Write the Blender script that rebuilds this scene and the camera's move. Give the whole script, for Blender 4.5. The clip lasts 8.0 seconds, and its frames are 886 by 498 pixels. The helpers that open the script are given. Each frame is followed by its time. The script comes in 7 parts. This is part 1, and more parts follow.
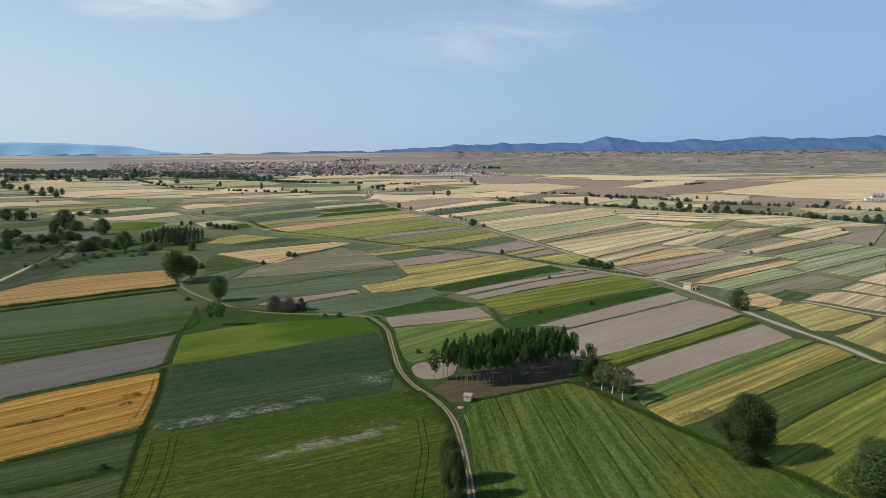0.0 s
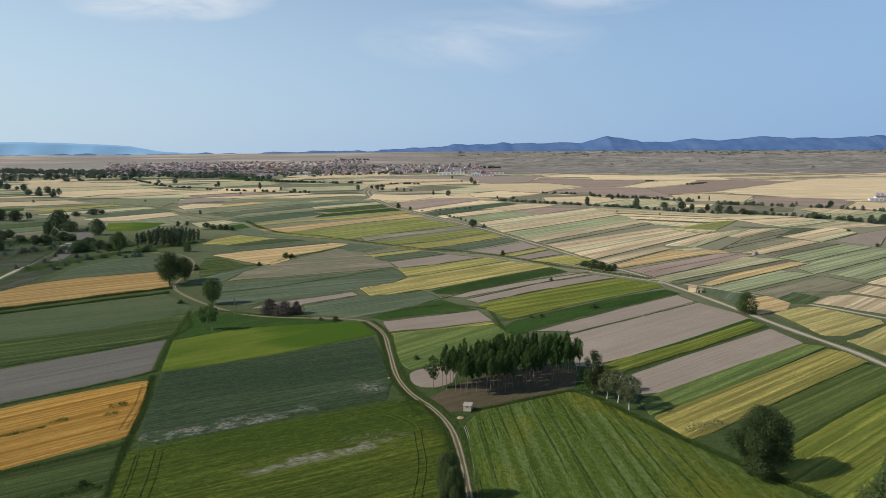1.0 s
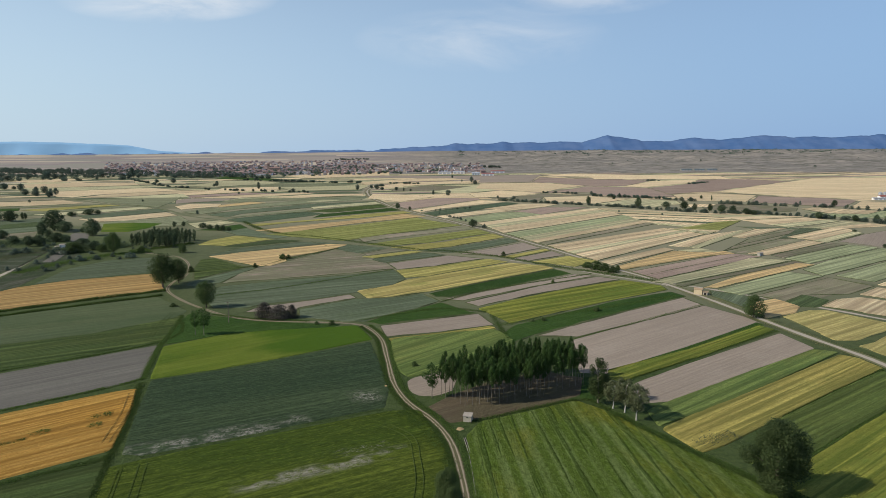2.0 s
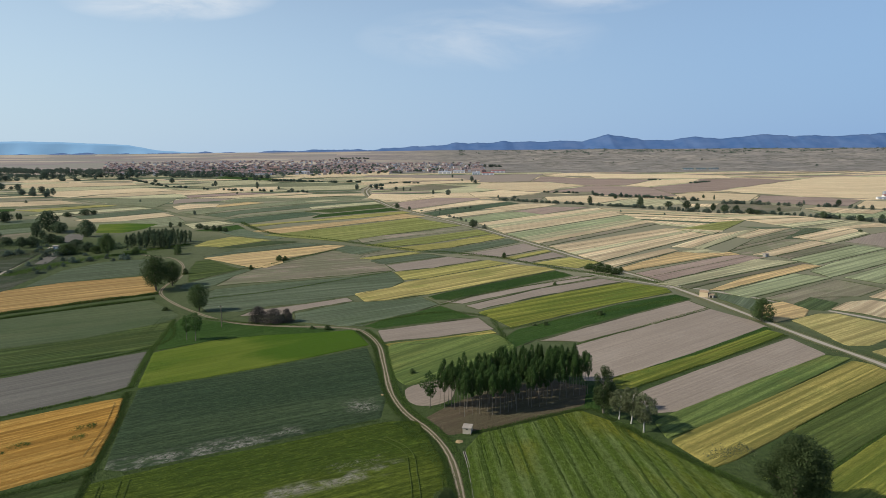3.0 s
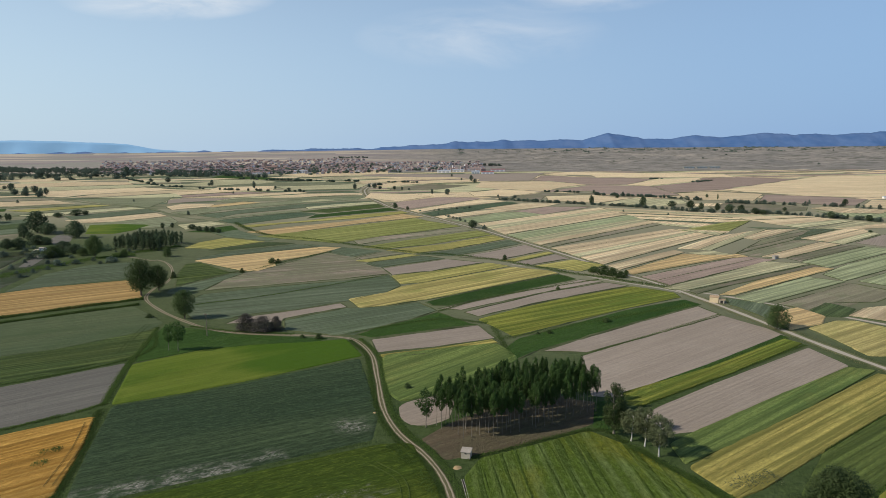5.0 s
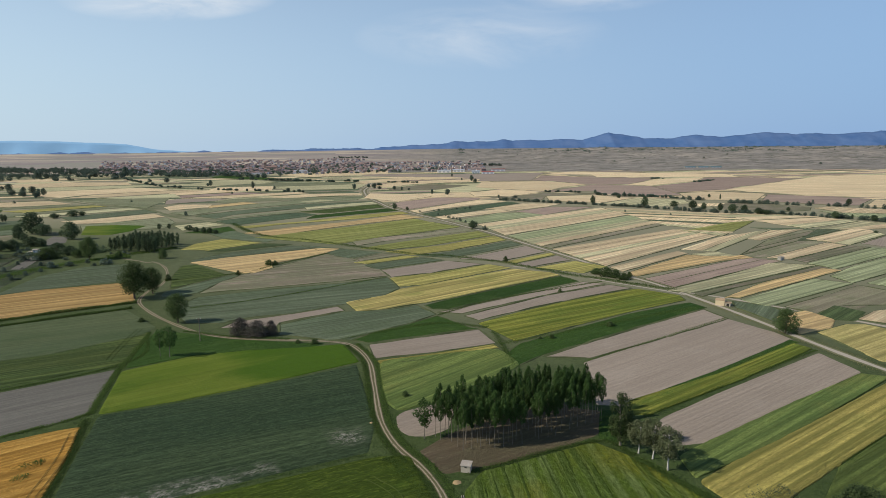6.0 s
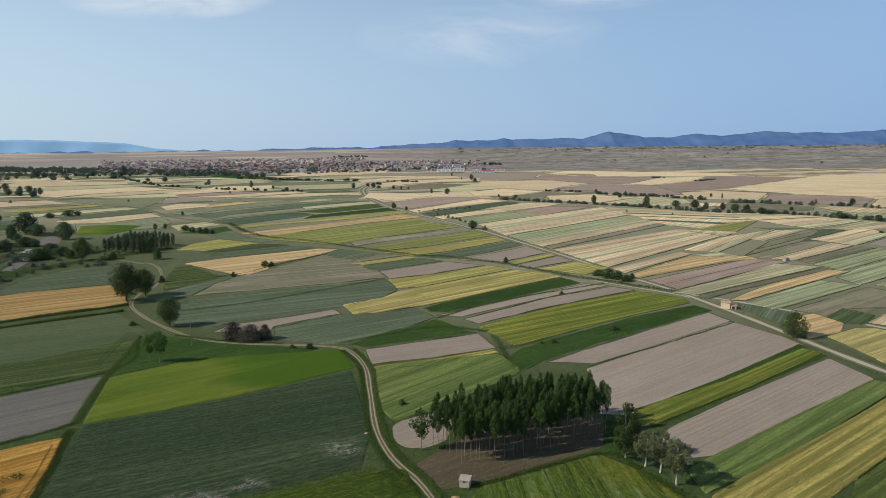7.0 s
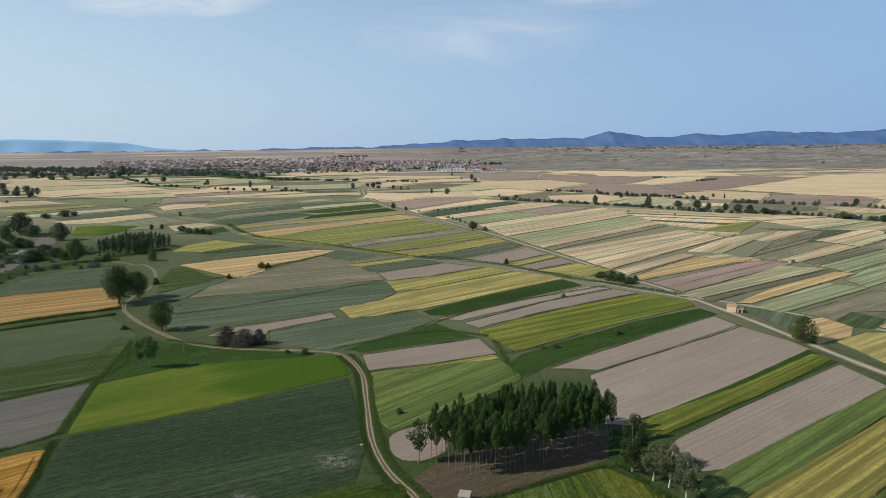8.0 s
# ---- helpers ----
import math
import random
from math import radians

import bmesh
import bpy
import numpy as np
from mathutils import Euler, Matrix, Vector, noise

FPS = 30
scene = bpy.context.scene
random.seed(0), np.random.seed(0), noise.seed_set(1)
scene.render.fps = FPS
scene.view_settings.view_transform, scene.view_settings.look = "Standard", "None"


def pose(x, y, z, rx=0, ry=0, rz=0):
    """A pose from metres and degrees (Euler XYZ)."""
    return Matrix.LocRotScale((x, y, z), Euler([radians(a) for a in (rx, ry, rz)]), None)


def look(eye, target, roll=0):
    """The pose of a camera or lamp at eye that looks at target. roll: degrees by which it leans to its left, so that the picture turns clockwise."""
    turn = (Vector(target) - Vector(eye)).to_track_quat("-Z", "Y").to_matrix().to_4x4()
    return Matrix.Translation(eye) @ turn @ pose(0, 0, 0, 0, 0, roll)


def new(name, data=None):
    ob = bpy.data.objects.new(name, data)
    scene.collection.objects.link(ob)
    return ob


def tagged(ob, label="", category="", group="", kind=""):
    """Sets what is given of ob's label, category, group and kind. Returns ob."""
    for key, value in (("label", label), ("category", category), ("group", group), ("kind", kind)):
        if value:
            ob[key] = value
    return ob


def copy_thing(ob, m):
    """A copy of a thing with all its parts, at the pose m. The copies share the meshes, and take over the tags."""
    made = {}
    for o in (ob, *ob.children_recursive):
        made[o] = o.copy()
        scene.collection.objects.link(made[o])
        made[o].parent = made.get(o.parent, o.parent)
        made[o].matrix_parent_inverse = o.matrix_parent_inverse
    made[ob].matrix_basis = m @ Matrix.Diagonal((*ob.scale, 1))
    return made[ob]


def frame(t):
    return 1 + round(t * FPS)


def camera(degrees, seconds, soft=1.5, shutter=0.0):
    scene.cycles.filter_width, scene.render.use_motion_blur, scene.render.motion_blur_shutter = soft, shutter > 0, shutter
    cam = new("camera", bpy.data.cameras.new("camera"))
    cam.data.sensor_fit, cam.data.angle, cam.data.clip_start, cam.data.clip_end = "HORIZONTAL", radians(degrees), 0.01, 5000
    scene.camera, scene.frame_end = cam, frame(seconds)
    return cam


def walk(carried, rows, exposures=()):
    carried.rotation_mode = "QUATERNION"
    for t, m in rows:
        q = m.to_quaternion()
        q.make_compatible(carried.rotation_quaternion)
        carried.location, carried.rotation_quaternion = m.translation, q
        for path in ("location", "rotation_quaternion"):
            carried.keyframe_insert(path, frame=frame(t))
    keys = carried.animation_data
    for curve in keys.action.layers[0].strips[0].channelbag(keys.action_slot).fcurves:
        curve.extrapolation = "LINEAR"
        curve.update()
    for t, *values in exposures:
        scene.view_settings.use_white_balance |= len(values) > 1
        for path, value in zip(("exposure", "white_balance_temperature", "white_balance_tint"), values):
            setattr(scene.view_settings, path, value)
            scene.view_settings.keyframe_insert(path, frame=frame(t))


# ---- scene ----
cam = camera(69.5, 8.0, soft=0.4)
PATH = [
    (0, (0.394, -1.483, 76.252), (0.378, 0.491, 75.931), -0.2),
    (0.5, (0.549, 2.421, 76.135), (0.533, 4.395, 75.814), -0.2),
    (1, (0.68, 6.503, 76.041), (0.664, 8.477, 75.719), -0.2),
    (1.5, (0.754, 10.509, 75.894), (0.738, 12.483, 75.571), -0.2),
    (3, (1.49, 22.395, 75.858), (1.472, 24.368, 75.532), -0.3),
    (3.5, (1.614, 26.235, 75.843), (1.596, 28.208, 75.516), -0.3),
    (4, (1.759, 29.954, 75.777), (1.741, 31.927, 75.449), -0.3),
    (4.5, (1.939, 33.478, 75.688), (1.922, 35.451, 75.359), -0.3),
    (6, (2.462, 43.866, 75.467), (2.444, 45.838, 75.137), -0.4),
    (6.5, (2.655, 47.355, 75.465), (2.636, 49.327, 75.134), -0.4),
    (7, (2.928, 50.917, 75.406), (2.91, 52.889, 75.073), -0.4),
    (7.5, (3.115, 54.232, 75.348), (3.097, 56.204, 75.015), -0.4),
    (8, (3.286, 57.629, 75.32), (3.267, 59.601, 74.986), -0.4),
]
walk(cam, [(t, look(eye, target, roll)) for t, eye, target, roll in PATH])

# ---- light ----
SUN_TO = Vector((-0.95, -0.22, 0.72)).normalized()
world = bpy.data.worlds.new("sky")
scene.world = world
world.use_nodes = True
wn, wl = world.node_tree.nodes, world.node_tree.links
wn.clear()
w_out = wn.new("ShaderNodeOutputWorld")
w_bg = wn.new("ShaderNodeBackground")
w_sky = wn.new("ShaderNodeTexSky")
w_sky.sky_type = "NISHITA"
w_sky.sun_disc = False
w_sky.sun_elevation = math.asin(SUN_TO.z)
w_sky.sun_rotation = -math.atan2(SUN_TO.x, SUN_TO.y)
w_sky.altitude, w_sky.air_density, w_sky.dust_density, w_sky.ozone_density = 900, 1.0, 0.6, 2.0
w_bg.inputs["Strength"].default_value = 0.12
# thin high cloud, drawn out sideways
w_co = wn.new("ShaderNodeTexCoord")
w_map = wn.new("ShaderNodeMapping")
w_map.inputs["Scale"].default_value = (1.6, 1.6, 4.5)
w_noise = wn.new("ShaderNodeTexNoise")
w_noise.inputs["Scale"].default_value = 3.6
w_noise.inputs["Detail"].default_value = 8
w_noise.inputs["Roughness"].default_value = 0.6
w_noise.inputs["Distortion"].default_value = 0.6
w_ramp = wn.new("ShaderNodeMapRange")
w_ramp.inputs["From Min"].default_value, w_ramp.inputs["From Max"].default_value = 0.36, 0.72
w_dir = wn.new("ShaderNodeSeparateXYZ")
wl.new(w_co.outputs["Generated"], w_dir.inputs[0])


def w_math(op, a, b):
    x = wn.new("ShaderNodeMath")
    x.operation = op
    for i, v in enumerate((a, b)):
        if isinstance(v, bpy.types.NodeSocket):
            wl.new(v, x.inputs[i])
        else:
            x.inputs[i].default_value = v
    return x.outputs[0]


# three wisps of high cloud to the north: bearing, height, half width, half height, thickness
w_front = w_math("MAXIMUM", w_dir.outputs["Y"], 0.05)
w_a, w_b = w_math("DIVIDE", w_dir.outputs["X"], w_front), w_math("DIVIDE", w_dir.outputs["Z"], w_front)
w_cloud = 0.0
for ca, cb, ra, rb, thick in ((-0.42, 0.216, 0.17, 0.036, 0.95), (0.055, 0.155, 0.2, 0.05, 0.42), (0.19, 0.214, 0.15, 0.026, 0.5)):
    da, db = w_math("MULTIPLY", w_math("SUBTRACT", w_a, ca), 1 / ra), w_math("MULTIPLY", w_math("SUBTRACT", w_b, cb), 1 / rb)
    near = w_math("SUBTRACT", 1.0, w_math("ADD", w_math("MULTIPLY", da, da), w_math("MULTIPLY", db, db)))
    w_cloud = w_math("ADD", w_cloud, w_math("MULTIPLY", w_math("MAXIMUM", near, 0.0), thick))
w_mix = wn.new("ShaderNodeMix")
w_mix.data_type = "RGBA"
w_mix.inputs[7].default_value = (7.4, 7.5, 7.6, 1)
wl.new(w_co.outputs["Generated"], w_map.inputs["Vector"])
wl.new(w_map.outputs["Vector"], w_noise.inputs["Vector"])
wl.new(w_noise.outputs["Fac"], w_ramp.inputs["Value"])
wl.new(w_math("MULTIPLY", w_ramp.outputs["Result"], w_cloud), w_mix.inputs["Factor"])
# summer haze low in the sky, paler on the sun's side
w_sep = wn.new("ShaderNodeSeparateXYZ")
wl.new(w_co.outputs["Generated"], w_sep.inputs[0])
w_low = wn.new("ShaderNodeMapRange")
w_low.interpolation_type = "SMOOTHSTEP"
w_low.inputs["From Min"].default_value, w_low.inputs["From Max"].default_value = -0.05, 0.55
w_low.inputs["To Min"].default_value, w_low.inputs["To Max"].default_value = 0.95, 0.0
wl.new(w_sep.outputs["Z"], w_low.inputs["Value"])
w_dot = wn.new("ShaderNodeVectorMath")
w_dot.operation = "DOT_PRODUCT"
w_dot.inputs[1].default_value = SUN_TO
wl.new(w_co.outputs["Generated"], w_dot.inputs[0])
w_side = wn.new("ShaderNodeMapRange")
w_side.inputs["From Min"].default_value, w_side.inputs["From Max"].default_value = -0.65, 0.4
wl.new(w_dot.outputs["Value"], w_side.inputs["Value"])
w_haze = wn.new("ShaderNodeMix")
w_haze.data_type = "RGBA"
w_haze.inputs[6].default_value = (1.85, 3.3, 5.7, 1)
w_haze.inputs[7].default_value = (4.3, 5.5, 6.5, 1)
wl.new(w_side.outputs["Result"], w_haze.inputs["Factor"])
w_air = wn.new("ShaderNodeMix")
w_air.data_type = "RGBA"
wl.new(w_low.outputs["Result"], w_air.inputs["Factor"])
wl.new(w_sky.outputs["Color"], w_air.inputs[6])
wl.new(w_haze.outputs[2], w_air.inputs[7])
wl.new(w_air.outputs[2], w_mix.inputs[6])
wl.new(w_mix.outputs[2], w_bg.inputs["Color"])
wl.new(w_bg.outputs["Background"], w_out.inputs["Surface"])

sun = new("sun", bpy.data.lights.new("sun", "SUN"))
sun.data.energy, sun.data.angle, sun.data.color = 4.7, radians(0.6), (1.0, 0.94, 0.84)
sun.matrix_world = look(SUN_TO * 100, (0, 0, 0))


# ---- materials ----
def material(name):
    m = bpy.data.materials.new(name)
    m.use_nodes = True
    n = m.node_tree.nodes
    n.clear()
    out, bsdf = n.new("ShaderNodeOutputMaterial"), n.new("ShaderNodeBsdfPrincipled")
    bsdf.inputs["Roughness"].default_value = 0.9
    bsdf.inputs["Specular IOR Level"].default_value = 0.05
    m.node_tree.links.new(bsdf.outputs[0], out.inputs[0])
    return m, n, m.node_tree.links, bsdf


def rgb(c):
    return (c[0], c[1], c[2], 1.0)


def mixed(n, l, fac, a, b, blend="MIX"):
    """A colour mix; fac, a and b are sockets or values."""
    x = n.new("ShaderNodeMix")
    x.data_type, x.blend_type = "RGBA", blend
    for slot, v in ((0, fac), (6, a), (7, b)):
        if isinstance(v, bpy.types.NodeSocket):
            l.new(v, x.inputs[slot])
        else:
            x.inputs[slot].default_value = rgb(v) if slot else v
    return x.outputs[2]


def noised(n, l, vec, scale, detail=3, stretch=(1, 1, 1), lo=0.3, hi=0.7, shift=(0, 0, 0), rough=0.5, distort=0.0):
    """Noise of a wavelength of 1 / scale metres, spread from 0 to 1 between lo and hi."""
    mp = n.new("ShaderNodeMapping")
    mp.inputs["Scale"].default_value = stretch
    mp.inputs["Location"].default_value = shift
    l.new(vec, mp.inputs["Vector"])
    t = n.new("ShaderNodeTexNoise")
    t.inputs["Scale"].default_value, t.inputs["Detail"].default_value = scale, detail
    t.inputs["Roughness"].default_value = rough
    t.inputs["Distortion"].default_value = distort
    l.new(mp.outputs["Vector"], t.inputs["Vector"])
    r = n.new("ShaderNodeMapRange")
    r.inputs["From Min"].default_value, r.inputs["From Max"].default_value = lo, hi
    l.new(t.outputs["Fac"], r.inputs["Value"])
    return r.outputs["Result"]


def times(n, l, a, b, op="MULTIPLY"):
    x = n.new("ShaderNodeMath")
    x.operation = op
    for i, v in enumerate((a, b)):
        if isinstance(v, bpy.types.NodeSocket):
            l.new(v, x.inputs[i])
        else:
            x.inputs[i].default_value = v
    return x.outputs[0]


def bumped(n, l, bsdf, height, distance):
    b = n.new("ShaderNodeBump")
    b.inputs["Distance"].default_value = distance
    l.new(height, b.inputs["Height"])
    l.new(b.outputs["Normal"], bsdf.inputs["Normal"])


def object_vector(n, l):
    """Local coordinates, moved by the object's random number, so that no two objects match."""
    co, info = n.new("ShaderNodeTexCoord"), n.new("ShaderNodeObjectInfo")
    off = n.new("ShaderNodeVectorMath")
    off.operation = "MULTIPLY_ADD"
    off.inputs[1].default_value = (1, 1, 1)
    sc = times(n, l, info.outputs["Random"], 900.0)
    comb = n.new("ShaderNodeCombineXYZ")
    l.new(sc, comb.inputs[0])
    l.new(sc, comb.inputs[1])
    l.new(co.outputs["Object"], off.inputs[0])
    l.new(comb.outputs[0], off.inputs[2])
    return off.outputs[0], co.outputs["Object"], info.outputs["Random"]


def crop(name, main, other, patch, rows=0.25, spacing=1.6, patches=0.5, streak=0.35, relief=0.25, vary=0.25, tram=0.0, fine=0.85, lean=None):
    """A field: two shades in drawn-out drifts, sown rows along local x, patches of a third colour, fine grain."""
    m, n, l, bsdf = material(name)
    vec, own, rnd = object_vector(n, l)
    drift = noised(n, l, vec, 0.028, 5, (0.3, 1, 1), 0.4, 0.6)
    col = mixed(n, l, drift, main, other)
    blot = noised(n, l, vec, 0.06, 6, (0.6, 1, 1), 0.5, 0.64, (40, 9, 0), 0.65)
    col = mixed(n, l, times(n, l, blot, patches), col, patch)
    lines = noised(n, l, vec, 1.0 / spacing, 2, (0.02, 1, 1), 0.4, 0.6)
    col = mixed(n, l, times(n, l, lines, min(rows * 1.7, 0.9)), col, [c * 0.5 for c in main])
    broad = noised(n, l, vec, 0.28, 3, (0.02, 1, 1), 0.5, 0.58, (3, 70, 0))
    col = mixed(n, l, times(n, l, broad, streak * 0.9), col, [c * 0.6 for c in other])
    glint = noised(n, l, vec, 0.4, 3, (0.02, 1, 1), 0.54, 0.62, (90, 7, 0))
    col = mixed(n, l, times(n, l, glint, streak), col, [min(c * 1.4, 0.8) for c in other])
    if tram:
        wv = n.new("ShaderNodeTexWave")
        wv.bands_direction = "Y"
        wv.inputs["Scale"].default_value, wv.inputs["Distortion"].default_value = 0.314 / tram, 1.2
        wv.inputs["Detail"].default_value, wv.inputs["Detail Scale"].default_value = 2, 0.05
        l.new(own, wv.inputs["Vector"])
        band = n.new("ShaderNodeMapRange")
        band.inputs["From Min"].default_value, band.inputs["From Max"].default_value = 0.86, 0.99
        band.inputs["To Max"].default_value = 0.6
        l.new(wv.outputs["Fac"], band.inputs["Value"])
        col = mixed(n, l, band.outputs["Result"], col, [c * 0.4 for c in main])
    if lean:  # one end of the field stands in a deeper colour
        sx = n.new("ShaderNodeSeparateXYZ")
        l.new(own, sx.inputs[0])
        way = times(n, l, sx.outputs["X"], times(n, l, noised(n, l, own, 0.045, 4, (0.5, 1.6, 1), 0.25, 0.75), 40.0), "ADD")
        deep = n.new("ShaderNodeMapRange")
        deep.interpolation_type = "SMOOTHSTEP"
        deep.inputs["From Min"].default_value, deep.inputs["From Max"].default_value = lean[0], lean[1]
        l.new(way, deep.inputs["Value"])
        col = mixed(n, l, deep.outputs["Result"], col, lean[2])
    grain = noised(n, l, vec, 1.5, 4, (0.35, 1, 1), 0.4, 0.62, (7, 7, 0), 0.8)
    col = mixed(n, l, times(n, l, grain, 0.45 * fine), col, [c * 0.45 for c in main])
    pepper = noised(n, l, vec, 2.4, 3, (0.7, 1, 1), 0.52, 0.6, (3, 90, 0), 0.75)
    col = mixed(n, l, times(n, l, pepper, 0.32 * fine * min(1.0, rows * 2.2)), col, [c * 0.4 for c in main])
    clump = noised(n, l, vec, 0.42, 4, (0.06, 1, 1), 0.48, 0.62, (60, 21, 0), 0.65)
    col = mixed(n, l, times(n, l, clump, (0.16 + 0.4 * rows) * fine), col, [c * 0.55 for c in main])
    hs = n.new("ShaderNodeHueSaturation")
    l.new(col, hs.inputs["Color"])
    val = n.new("ShaderNodeMapRange")
    val.inputs["To Min"].default_value, val.inputs["To Max"].default_value = 1.29 * (1 - vary), 1.29 * (1 + vary)
    l.new(rnd, val.inputs["Value"])
    l.new(val.outputs["Result"], hs.inputs["Value"])
    l.new(hs.outputs["Color"], bsdf.inputs["Base Color"])
    bumped(n, l, bsdf, times(n, l, lines, grain, "ADD"), relief)
    return m


